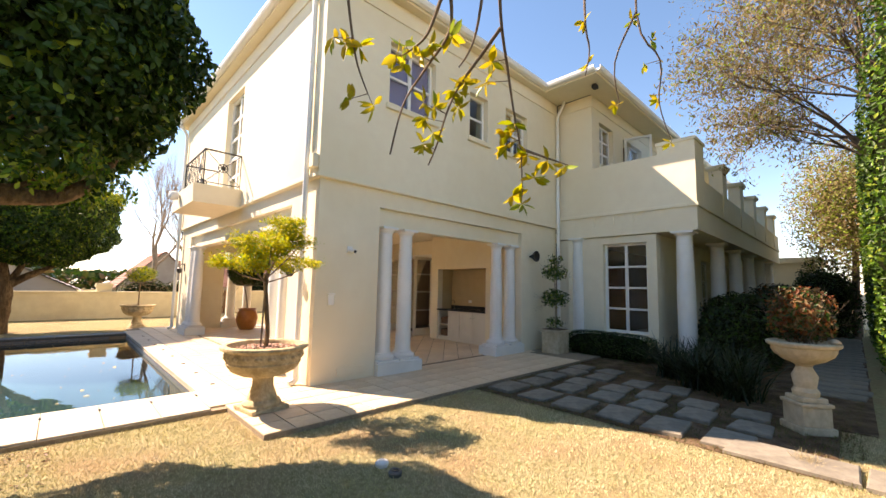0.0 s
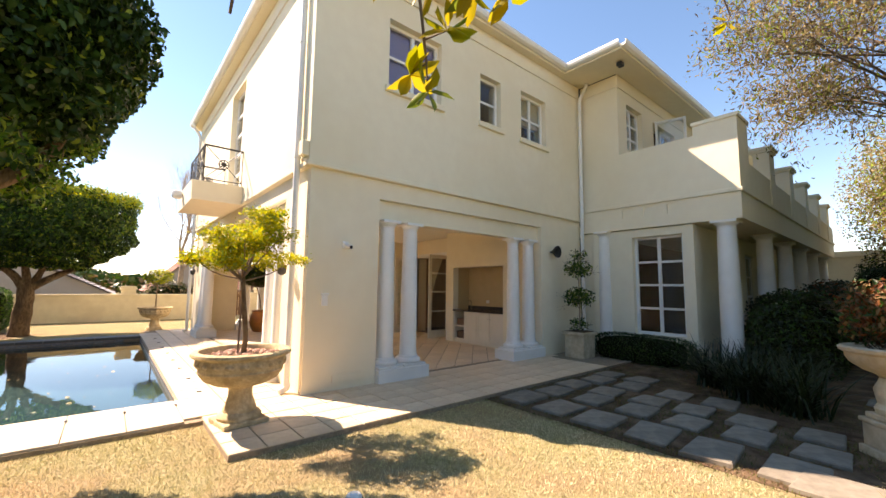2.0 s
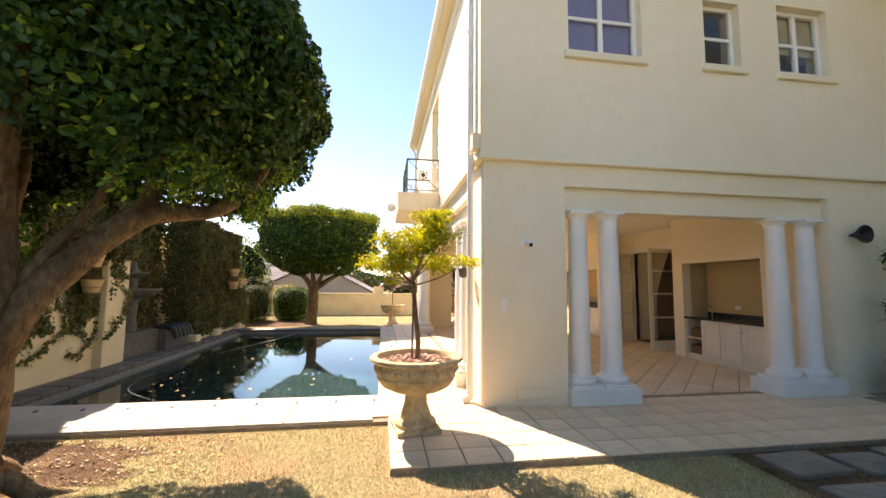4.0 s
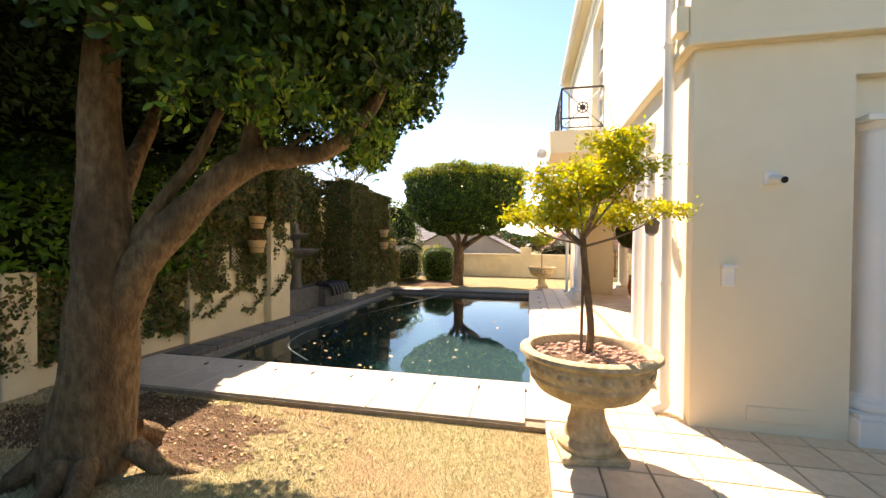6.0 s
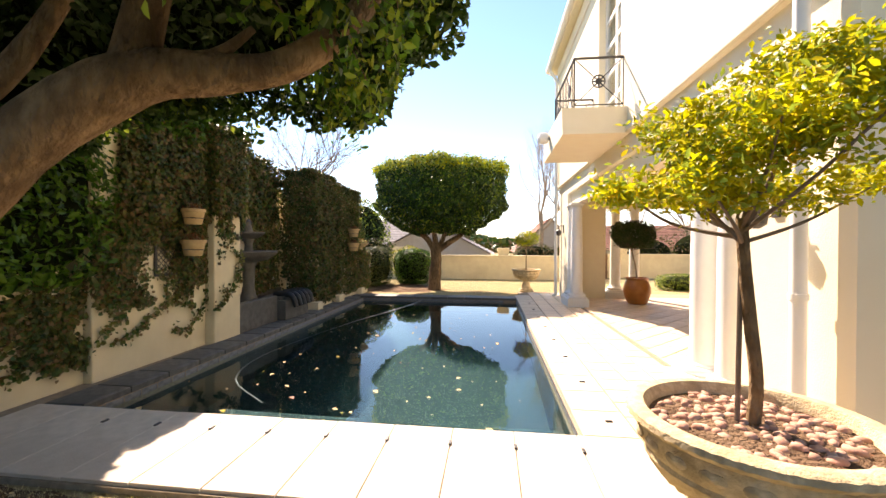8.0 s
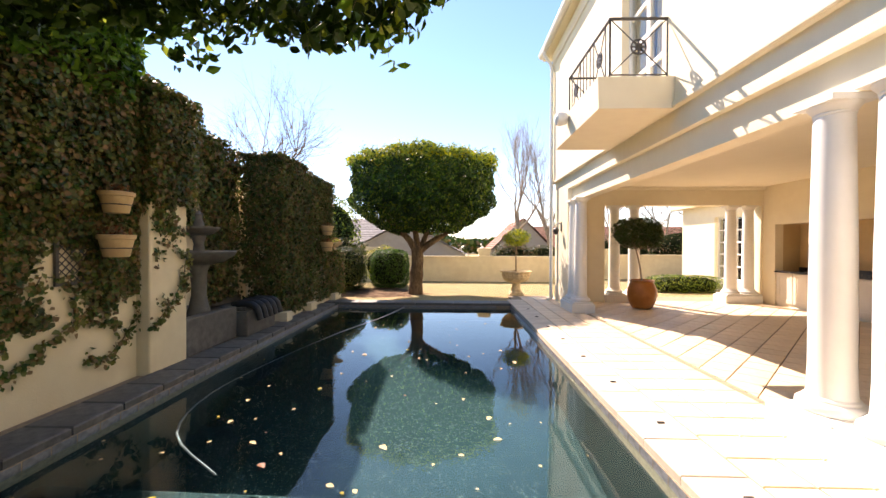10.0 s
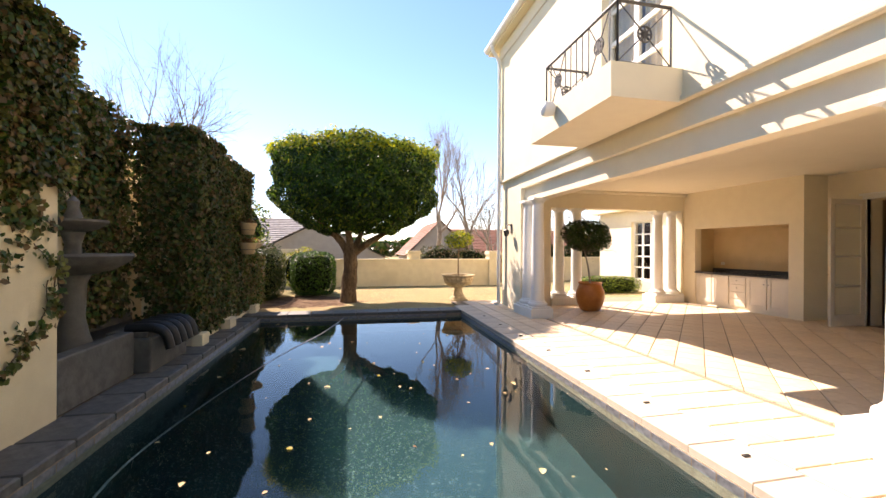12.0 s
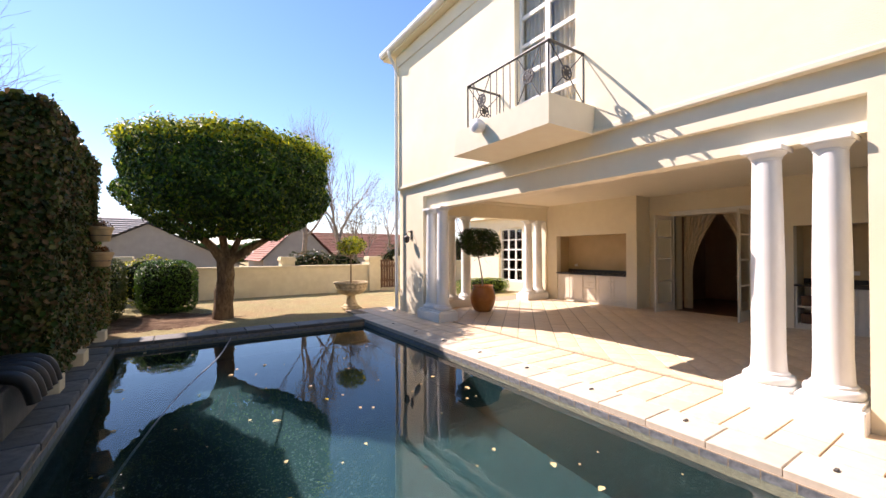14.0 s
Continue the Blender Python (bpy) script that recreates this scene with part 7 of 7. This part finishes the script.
setting("bed_stones", boxes([(5.12, 8.6, 0.3, 4.34, -0.3, LAWN_Z + 0.006)]), SOIL, "withered soil between the stepping stones", "soil")
setting("bed_wing", boxes([(7.0, 24.0, 0.0, 3.3, -0.3, LAWN_Z + 0.015), (8.6, 10.3, 3.3, 5.5, -0.3, LAWN_Z + 0.016)]), SOIL, "dark planting bed along the wing", "soil")

# pool cleaner hose, floating leaves
hs = thing("pool_hose", "pale floating hose of the pool cleaner", "hose")
bm = bmesh.new()
limb(bm, [(-1.0, 14.98, WATER_Z + 0.02), (-1.35, 13.4, WATER_Z), (-1.85, 11.8, WATER_Z - 0.005), (-2.25, 10.0, WATER_Z - 0.02), (-2.4, 8.8, WATER_Z - 0.08), (-2.2, 8.0, WATER_Z - 0.2), (-1.6, 7.6, WATER_Z - 0.45)], 0.011, 0.011, 8)
part("tube", bm, POOLTILE, hs, smooth=60)
rg = np.random.default_rng(160)
for k in range(95):
    x, y = rg.uniform(PX0 + 0.2, PX1 - 0.1), PY0 + 0.2 + (PY1 - PY0 - 0.6) * rg.uniform(0, 1) ** 1.3
    c = np.zeros((1, 3))
    sz = 0.032 + 0.06 * rg.uniform() ** 3
    ob = new("floating_leaf", leaves("floating_leaf", c, np.array([[0, 0, 1.0]]), sz, [LEAF_FALL, LEAF_YEL, LEAF_RED], [0.75, 0.18, 0.07], rg, wide=0.7, spread=0.05))
    tagged(ob, "dry fallen leaf floating on the pool", "leaf", "leaves on the water")
    ob.location = (x, y, WATER_Z + 0.006)

# ---- grass ----
rg = np.random.default_rng(170)
n = 190000
x, y = rg.uniform(-3.4, 7.0, n), rg.uniform(-0.5, 5.56, n)
bare = rg.uniform(0, 1, n) < 0.4
# The last oval stays bladeless, marking the young tree's shadow on the lawn.
ok = ~((x > 1.84) & (y > 4.33)) & ~((x > 5.0) & (y > 0.2)) & ((((x + 1.75) / 1.25) ** 2 + ((y - 4.95) / 0.5) ** 2 > 1 + 0.5 * lump(np.stack([x, y, x], axis=1), 4.0)) | bare) & (((x - 2.95) / 0.27) ** 2 + ((y - 3.75) / 0.2) ** 2 > 1)
x, y = x[ok], y[ok]
x2, y2 = rg.uniform(-4.0, 4.8, 16000), rg.uniform(16.2, 21.8, 16000)
ok2 = ((x2 + 2.4) / 1.7) ** 2 + ((y2 - 17.6) / 1.2) ** 2 > 1
x, y = np.concatenate([x, x2[ok2]]), np.concatenate([y, y2[ok2]])
n = len(x)
h = rg.uniform(0.012, 0.034, n)
a = rg.uniform(0, 6.283, n)
b0 = np.stack([x, y, np.full(n, LAWN_Z - 0.002)], axis=1)
w = np.stack([np.cos(a), np.sin(a), 0 * a], axis=1) * 0.0028
tip = b0 + np.stack([rg.normal(0, 0.014, n), rg.normal(0, 0.014, n), h], axis=1)
v = np.stack([b0 - w, b0 + w, tip], axis=1).reshape(-1, 3)
tagged(new("grass", raw_mesh("grass", v, 3, np.arange(3 * n), [BLADE])), "short dry yellow-green grass of the lawn", "grass", kind="stuff")
# grass and creeping growth between the stones
n = 30000
x, y = rg.uniform(5.05, 9.2, n), rg.uniform(0.1, 4.6, n)
b0 = np.stack([x, y, np.full(n, LAWN_Z)], axis=1)
k = lump(b0, 6.0) > -0.45
b0 = b0[k]
n = len(b0)
a = rg.uniform(0, 6.283, n)
w = np.stack([np.cos(a), np.sin(a), 0 * a], axis=1) * 0.004
tip = b0 + np.stack([rg.normal(0, 0.02, n), rg.normal(0, 0.02, n), rg.uniform(0.015, 0.05, n)], axis=1)
v = np.stack([b0 - w, b0 + w, tip], axis=1).reshape(-1, 3)
tagged(new("joint_grass", raw_mesh("joint_grass", v, 3, np.arange(3 * n), [LEAF_IVY, LEAF_IVY_DRY], rg.choice(2, n))), "withered growth between the stepping stones", "grass", kind="stuff")
d = unit(rg.normal(0, 1, (260, 3)))
b0 = np.array([5.42, 0.5, LAWN_Z]) + rg.normal(0, 0.05, (260, 3)) * np.array([1, 1, 0])
tip = b0 + np.stack([rg.normal(0, 0.07, 260), rg.normal(0, 0.07, 260), rg.uniform(0.06, 0.15, 260)], axis=1)
w = np.stack([d[:, 0], d[:, 1], 0 * d[:, 0]], axis=1) * 0.003
v = np.stack([b0 - w, b0 + w, tip], axis=1).reshape(-1, 3)
tagged(new("grass_tuft", raw_mesh("grass_tuft", v, 3, np.arange(780), [BLADE])), "pale dry grass tuft between the stones", "grass tuft")


# ---- paving: pieces ----
def piece_mesh(name, sx, sy, sz, material, bev=0.006, rough=0.0, seed=0):
    """Slab with chamfered top edges, top at z = 0."""
    me = bpy.data.meshes.new(name)
    rg = np.random.default_rng(seed)
    x, y, b = sx / 2, sy / 2, bev
    j = lambda: float(rg.normal(0, rough)) if rough else 0.0
    top = [(-x + b + j(), -y + b + j(), 0), (x - b + j(), -y + b + j(), 0), (x - b + j(), y - b + j(), 0), (-x + b + j(), y - b + j(), 0)]
    midr = [(p[0] + (b if p[0] > 0 else -b), p[1] + (b if p[1] > 0 else -b), -b) for p in top]
    low = [(p[0], p[1], -sz) for p in midr]
    vs = top + midr + low
    fs = [(0, 1, 2, 3)]
    for o in (0, 4):
        for i in range(4):
            k = (i + 1) % 4
            fs.append((o + 4 + i, o + 4 + k, o + k, o + i))
    me.from_pydata(vs, [], fs)
    me.materials.append(material)
    return me


def field(parent, name, me, spots, near, rest_label, material):
    """Pieces as objects for the near ones; the rest joined."""
    spots = sorted(spots, key=near)
    for p in spots[:300]:
        ob = new(name, me[int(p[3]) % len(me)])
        ob.parent = parent
        ob.location = p[:3]
    rest = spots[300:]
    if rest:
        vs, loops = [], []
        for p in rest:
            src = me[int(p[3]) % len(me)]
            o = len(vs)
            vs += [(v.co.x + p[0], v.co.y + p[1], v.co.z + p[2]) for v in src.vertices]
            for f in src.polygons:
                loops += [o + i for i in f.vertices]
        ob = new(name + "_rest", raw_mesh(name + "_rest", vs, 4, loops, [material]))
        ob.parent = parent
        tagged(ob, rest_label, kind="stuff")


rg = np.random.default_rng(180)
TS = 0.335
tiles = setting("terrace_tiling", boxes([(1.88, 1.9, 4.36, 4.38, -0.1, -0.02)]), GROUT, "square buff stone tiles of the terrace", "paving")
tm = [piece_mesh("tile", TS - 0.013, TS - 0.013, 0.03, TILE, 0.004)]
spots = []
blocks = [(2.9, 3.42, 6.902, 7.94), (2.9, 3.42, 13.42, 14.378), (4.222, 5.22, 5.77, 6.3), (7.42, 8.528, 5.77, 6.3), (4.302, 5.42, 15.16, 15.7), (7.44, 8.398, 15.16, 15.7)]
for i in range(26):
    for j in range(37):
        x, y = 1.86 + TS * (i + 0.5), 4.35 + TS * (j + 0.5)
        if y > 5.6 and x < 2.16 or x > 10.0 or y > 16.5:
            continue
        if y < 5.6 and x > 8.4 or (x > 8.75 and y > 5.7):
            continue
        if any(a + 0.17 < x < b - 0.17 and c + 0.17 < y < d4 - 0.17 for a, b, c, d4 in blocks):
            continue
        if x > FX + 0.2 and y > FY + 0.25:
            continue
        spots.append((x, y, rg.uniform(-0.0015, 0.0015), 0))
field(tiles, "tile", tm, spots, lambda p: (p[0] - 2.4) ** 2 + (p[1] - 6.0) ** 2 * 0.35, "farther tiles of the terrace", TILE)

# diagonal tiling under cover, cut along its border
def clip_poly(poly, x0, x1, y0, y1):
    """Polygon cut to a rectangle."""
    for ax, lim, sg in ((0, x0, 1), (0, x1, -1), (1, y0, 1), (1, y1, -1)):
        out = []
        for p, q in zip(poly, poly[1:] + poly[:1]):
            dp, dq = (p[ax] - lim) * sg, (q[ax] - lim) * sg
            if dp >= 0:
                out.append(p)
            if dp * dq < 0:
                f = dp / (dp - dq)
                out.append((p[0] + (q[0] - p[0]) * f, p[1] + (q[1] - p[1]) * f))
        poly = out
    return poly


R2 = math.sqrt(0.5)
dm = piece_mesh("tile", TS - 0.013, TS - 0.013, 0.03, TILE, 0.004)
cut_v, cut_f = [], []
full = []
zones = ((FX + 0.215, NX + 0.01, 6.165, EY - 0.02), (NX + 0.02, MX + 0.02, MID[0], MID[1]))
for zx0, zx1, zy0, zy1 in zones:
    for i in range(-60, 61):
        for j in range(-60, 61):
            cx, cy = 5.5 + (i + j) * TS * R2, 10.5 + (i - j) * TS * R2
            if not (zx0 - 0.3 < cx < zx1 + 0.3 and zy0 - 0.3 < cy < zy1 + 0.3):
                continue
            if any(b0 + 0.24 < cx < b1 - 0.24 and b2 + 0.24 < cy < b3 - 0.24 for b0, b1, b2, b3 in blocks):
                continue
            k = (TS - 0.013) * R2
            sq = [(cx - k, cy), (cx, cy - k), (cx + k, cy), (cx, cy + k)]
            cl = clip_poly(sq, zx0, zx1, zy0, zy1)
            if len(cl) < 3:
                continue
            if all(zx0 <= p[0] <= zx1 and zy0 <= p[1] <= zy1 for p in sq):
                full.append((cx, cy))
                continue
            o, m = len(cut_v), len(cl)
            cut_v += [(p[0], p[1], 0.0) for p in cl] + [(p[0], p[1], -0.03) for p in cl]
            cut_f.append(tuple(range(o, o + m)))
            cut_f += [(o + m + q, o + m + (q + 1) % m, o + (q + 1) % m, o + q) for q in range(m)]
full.sort(key=lambda p: (p[0] - 3.5) ** 2 + (p[1] - 10.0) ** 2 * 0.3)
for cx, cy in full[:300]:
    ob = new("diagonal_tile", dm)
    ob.parent = tiles
    ob.matrix_basis = pose(cx, cy, rg.uniform(-0.0015, 0.0015), 0, 0, 45)
for cx, cy in full[300:]:
    k = (TS - 0.013) * R2
    o = len(cut_v)
    cut_v += [(cx - k, cy, 0.0), (cx, cy - k, 0.0), (cx + k, cy, 0.0), (cx, cy + k, 0.0)]
    cut_v += [(x, y, -0.03) for x, y, z in cut_v[-4:]]
    cut_f.append((o, o + 1, o + 2, o + 3))
    cut_f += [(o + 4 + q, o + 4 + (q + 1) % 4, o + (q + 1) % 4, o + q) for q in range(4)]
me = bpy.data.meshes.new("diagonal_tile_rest")
me.from_pydata(cut_v, [], cut_f)
me.materials.append(TILE)
ob = new("diagonal_tile_rest", me)
ob.parent = tiles
tagged(ob, "farther and cut diagonal tiles of the covered terrace", kind="stuff")

# pale coping slabs of the near and terrace edges, darker ones elsewhere
cop = setting("coping", boxes([(-2.6, -2.58, 5.6, 5.62, -0.1, -0.03)]), GROUT, "stone coping round the pool", "coping")
w = 0.495
m1 = [piece_mesh("coping_slab", w - 0.006, 1.02, 0.07, COPING, 0.004, 0.001, 1), piece_mesh("coping_slab", w - 0.006, 0.92, 0.07, COPING, 0.004, 0.001, 5)]
for k in range(11):
    ob = new("coping_slab", m1[k == 10])
    ob.parent = cop
    ob.location = (-3.26 + w * (k + 0.5), 6.11 if k < 10 else 6.16, 0.002 + rg.uniform(-0.001, 0.002))
m2 = [piece_mesh("edge_slab", 0.435, 0.5 - 0.008, 0.07, COPING, 0.008, 0.001, 2)]
for k in range(18):
    ob = new("edge_slab", m2[0])
    ob.parent = cop
    ob.location = (1.9675, 6.875 + 0.5 * k, 0.002)
m3 = piece_mesh("edge_slab", 0.5 - 0.01, 0.5, 0.07, DARKSTONE, 0.01, 0.002, 3)
for k in range(10):
    ob = new("far_edge_slab", m3)
    ob.parent = cop
    ob.location = (-3.25 + 0.5 * (k + 0.5), 15.1, 0.003)
m4 = piece_mesh("edge_slab", 0.42, 0.5 - 0.01, 0.08, DARKSTONE, 0.012, 0.002, 4)
for k in range(16):
    ob = new("wall_edge_slab", m4)
    ob.parent = cop
    ob.location = (-3.005, 6.88 + 0.5 * k, 0.006 + rg.uniform(-0.002, 0.002))
# small dark clips in the coping joints
for k in range(9):
    tagged(part("cover_clip", boxes([(-0.012, 0.012, -0.03, 0.03, 0, 0.012)], 0.003), IRON), "small dark cover clip set in the coping", "clip", "cover clips of the pool").location = (-2.765 + w * (k + 1), 6.36, 0.004)
for k in range(8):
    tagged(part("cover_clip", boxes([(-0.03, 0.03, -0.012, 0.012, 0, 0.012)], 0.003), IRON), "small dark cover clip set in the coping", "clip", "cover clips of the pool").location = (2.02, 6.9 + 1.0 * k, 0.004)
# waterline tiles
bm = boxes([(PX0, PX0 + 0.012, PY0, PY1, -0.3, -0.062), (PX1 - 0.012, PX1, PY0, PY1, -0.3, -0.062), (PX0 + 0.012, PX1 - 0.012, PY0, PY0 + 0.012, -0.3, -0.062), (PX0 + 0.012, PX1 - 0.012, PY1 - 0.012, PY1, -0.3, -0.062)])
wl = setting("waterline", bm, GROUT, "grey tile band at the pool's waterline", "tiles")
wm = piece_mesh("waterline_tile", 0.2, 0.075, 0.012, POOLTILE, 0.002)
for k in range(40):
    ob = new("waterline_tile", wm)
    ob.parent = wl
    ob.matrix_basis = pose(PX1 - 0.013, PY0 + 0.11 + 0.208 * k, -0.105, 0, -90, 0) @ pose(0, 0, 0, 0, 0, 90)
for k in range(20):
    ob = new("waterline_tile", wm)
    ob.parent = wl
    ob.matrix_basis = pose(PX0 + 0.12 + 0.208 * k, PY1 - 0.013, -0.105, 90, 0, 0)
for k in range(40):
    ob = new("waterline_tile", wm)
    ob.parent = wl
    ob.matrix_basis = pose(PX0 + 0.013, PY0 + 0.11 + 0.208 * k, -0.105, 0, 90, 0) @ pose(0, 0, 0, 0, 0, 90)

# stepping stones in a staggered grid
ss = setting("stepping_stones", boxes([(5.0, 5.02, 0.3, 0.32, -0.2, -0.09)]), SLATE, "grey square stepping stones set in withered grass", "paving")
sm = [piece_mesh("stone", 0.6, 0.42, 0.09, SLATE, 0.012, 0.012, 200 + k) for k in range(5)] + [piece_mesh("stone", 0.48, 0.38, 0.09, SLATE, 0.012, 0.012, 210 + k) for k in range(5)]
for i, x in enumerate((5.52, 6.2, 6.8, 7.4, 8.0)):
    for j in range(6):
        y = 4.02 - 0.58 * j - (0.0 if i % 2 == 0 else 0.1)
        if (i == 4 and j > 1) or (i == 3 and j > 3):
            continue
        ob = new("stone", sm[(i * 3 + j) % 5 + (0 if i == 0 else 5)])
        ob.parent = ss
        ob.matrix_basis = pose(x + rg.uniform(-0.03, 0.03), y + rg.uniform(-0.03, 0.03), -0.012 + rg.uniform(-0.008, 0.008), rg.uniform(-1, 1), rg.uniform(-1, 1), rg.uniform(-4, 4))
edge = piece_mesh("edging_slab", 0.5, 0.95, 0.1, SLATE, 0.014, 0.012, 230)
for k in range(3):
    ob = new("edging_slab", edge)
    ob.parent = ss
    ob.matrix_basis = pose(5.38 + rg.uniform(-0.02, 0.02), 0.62 - 0.98 * k, -0.01, 0, 0, rg.uniform(-2, 2))
pth = [piece_mesh("path_slab", 0.85, 0.42, 0.08, SLATE, 0.012, 0.008, 240 + k) for k in range(3)]
for k in range(24):
    ob = new("path_slab", pth[k % 3])
    ob.parent = ss
    ob.matrix_basis = pose(9.2 + 0.5 * k, 0.45 + rg.uniform(-0.03, 0.03), -0.02, 0, 0, 90 + rg.uniform(-3, 3))
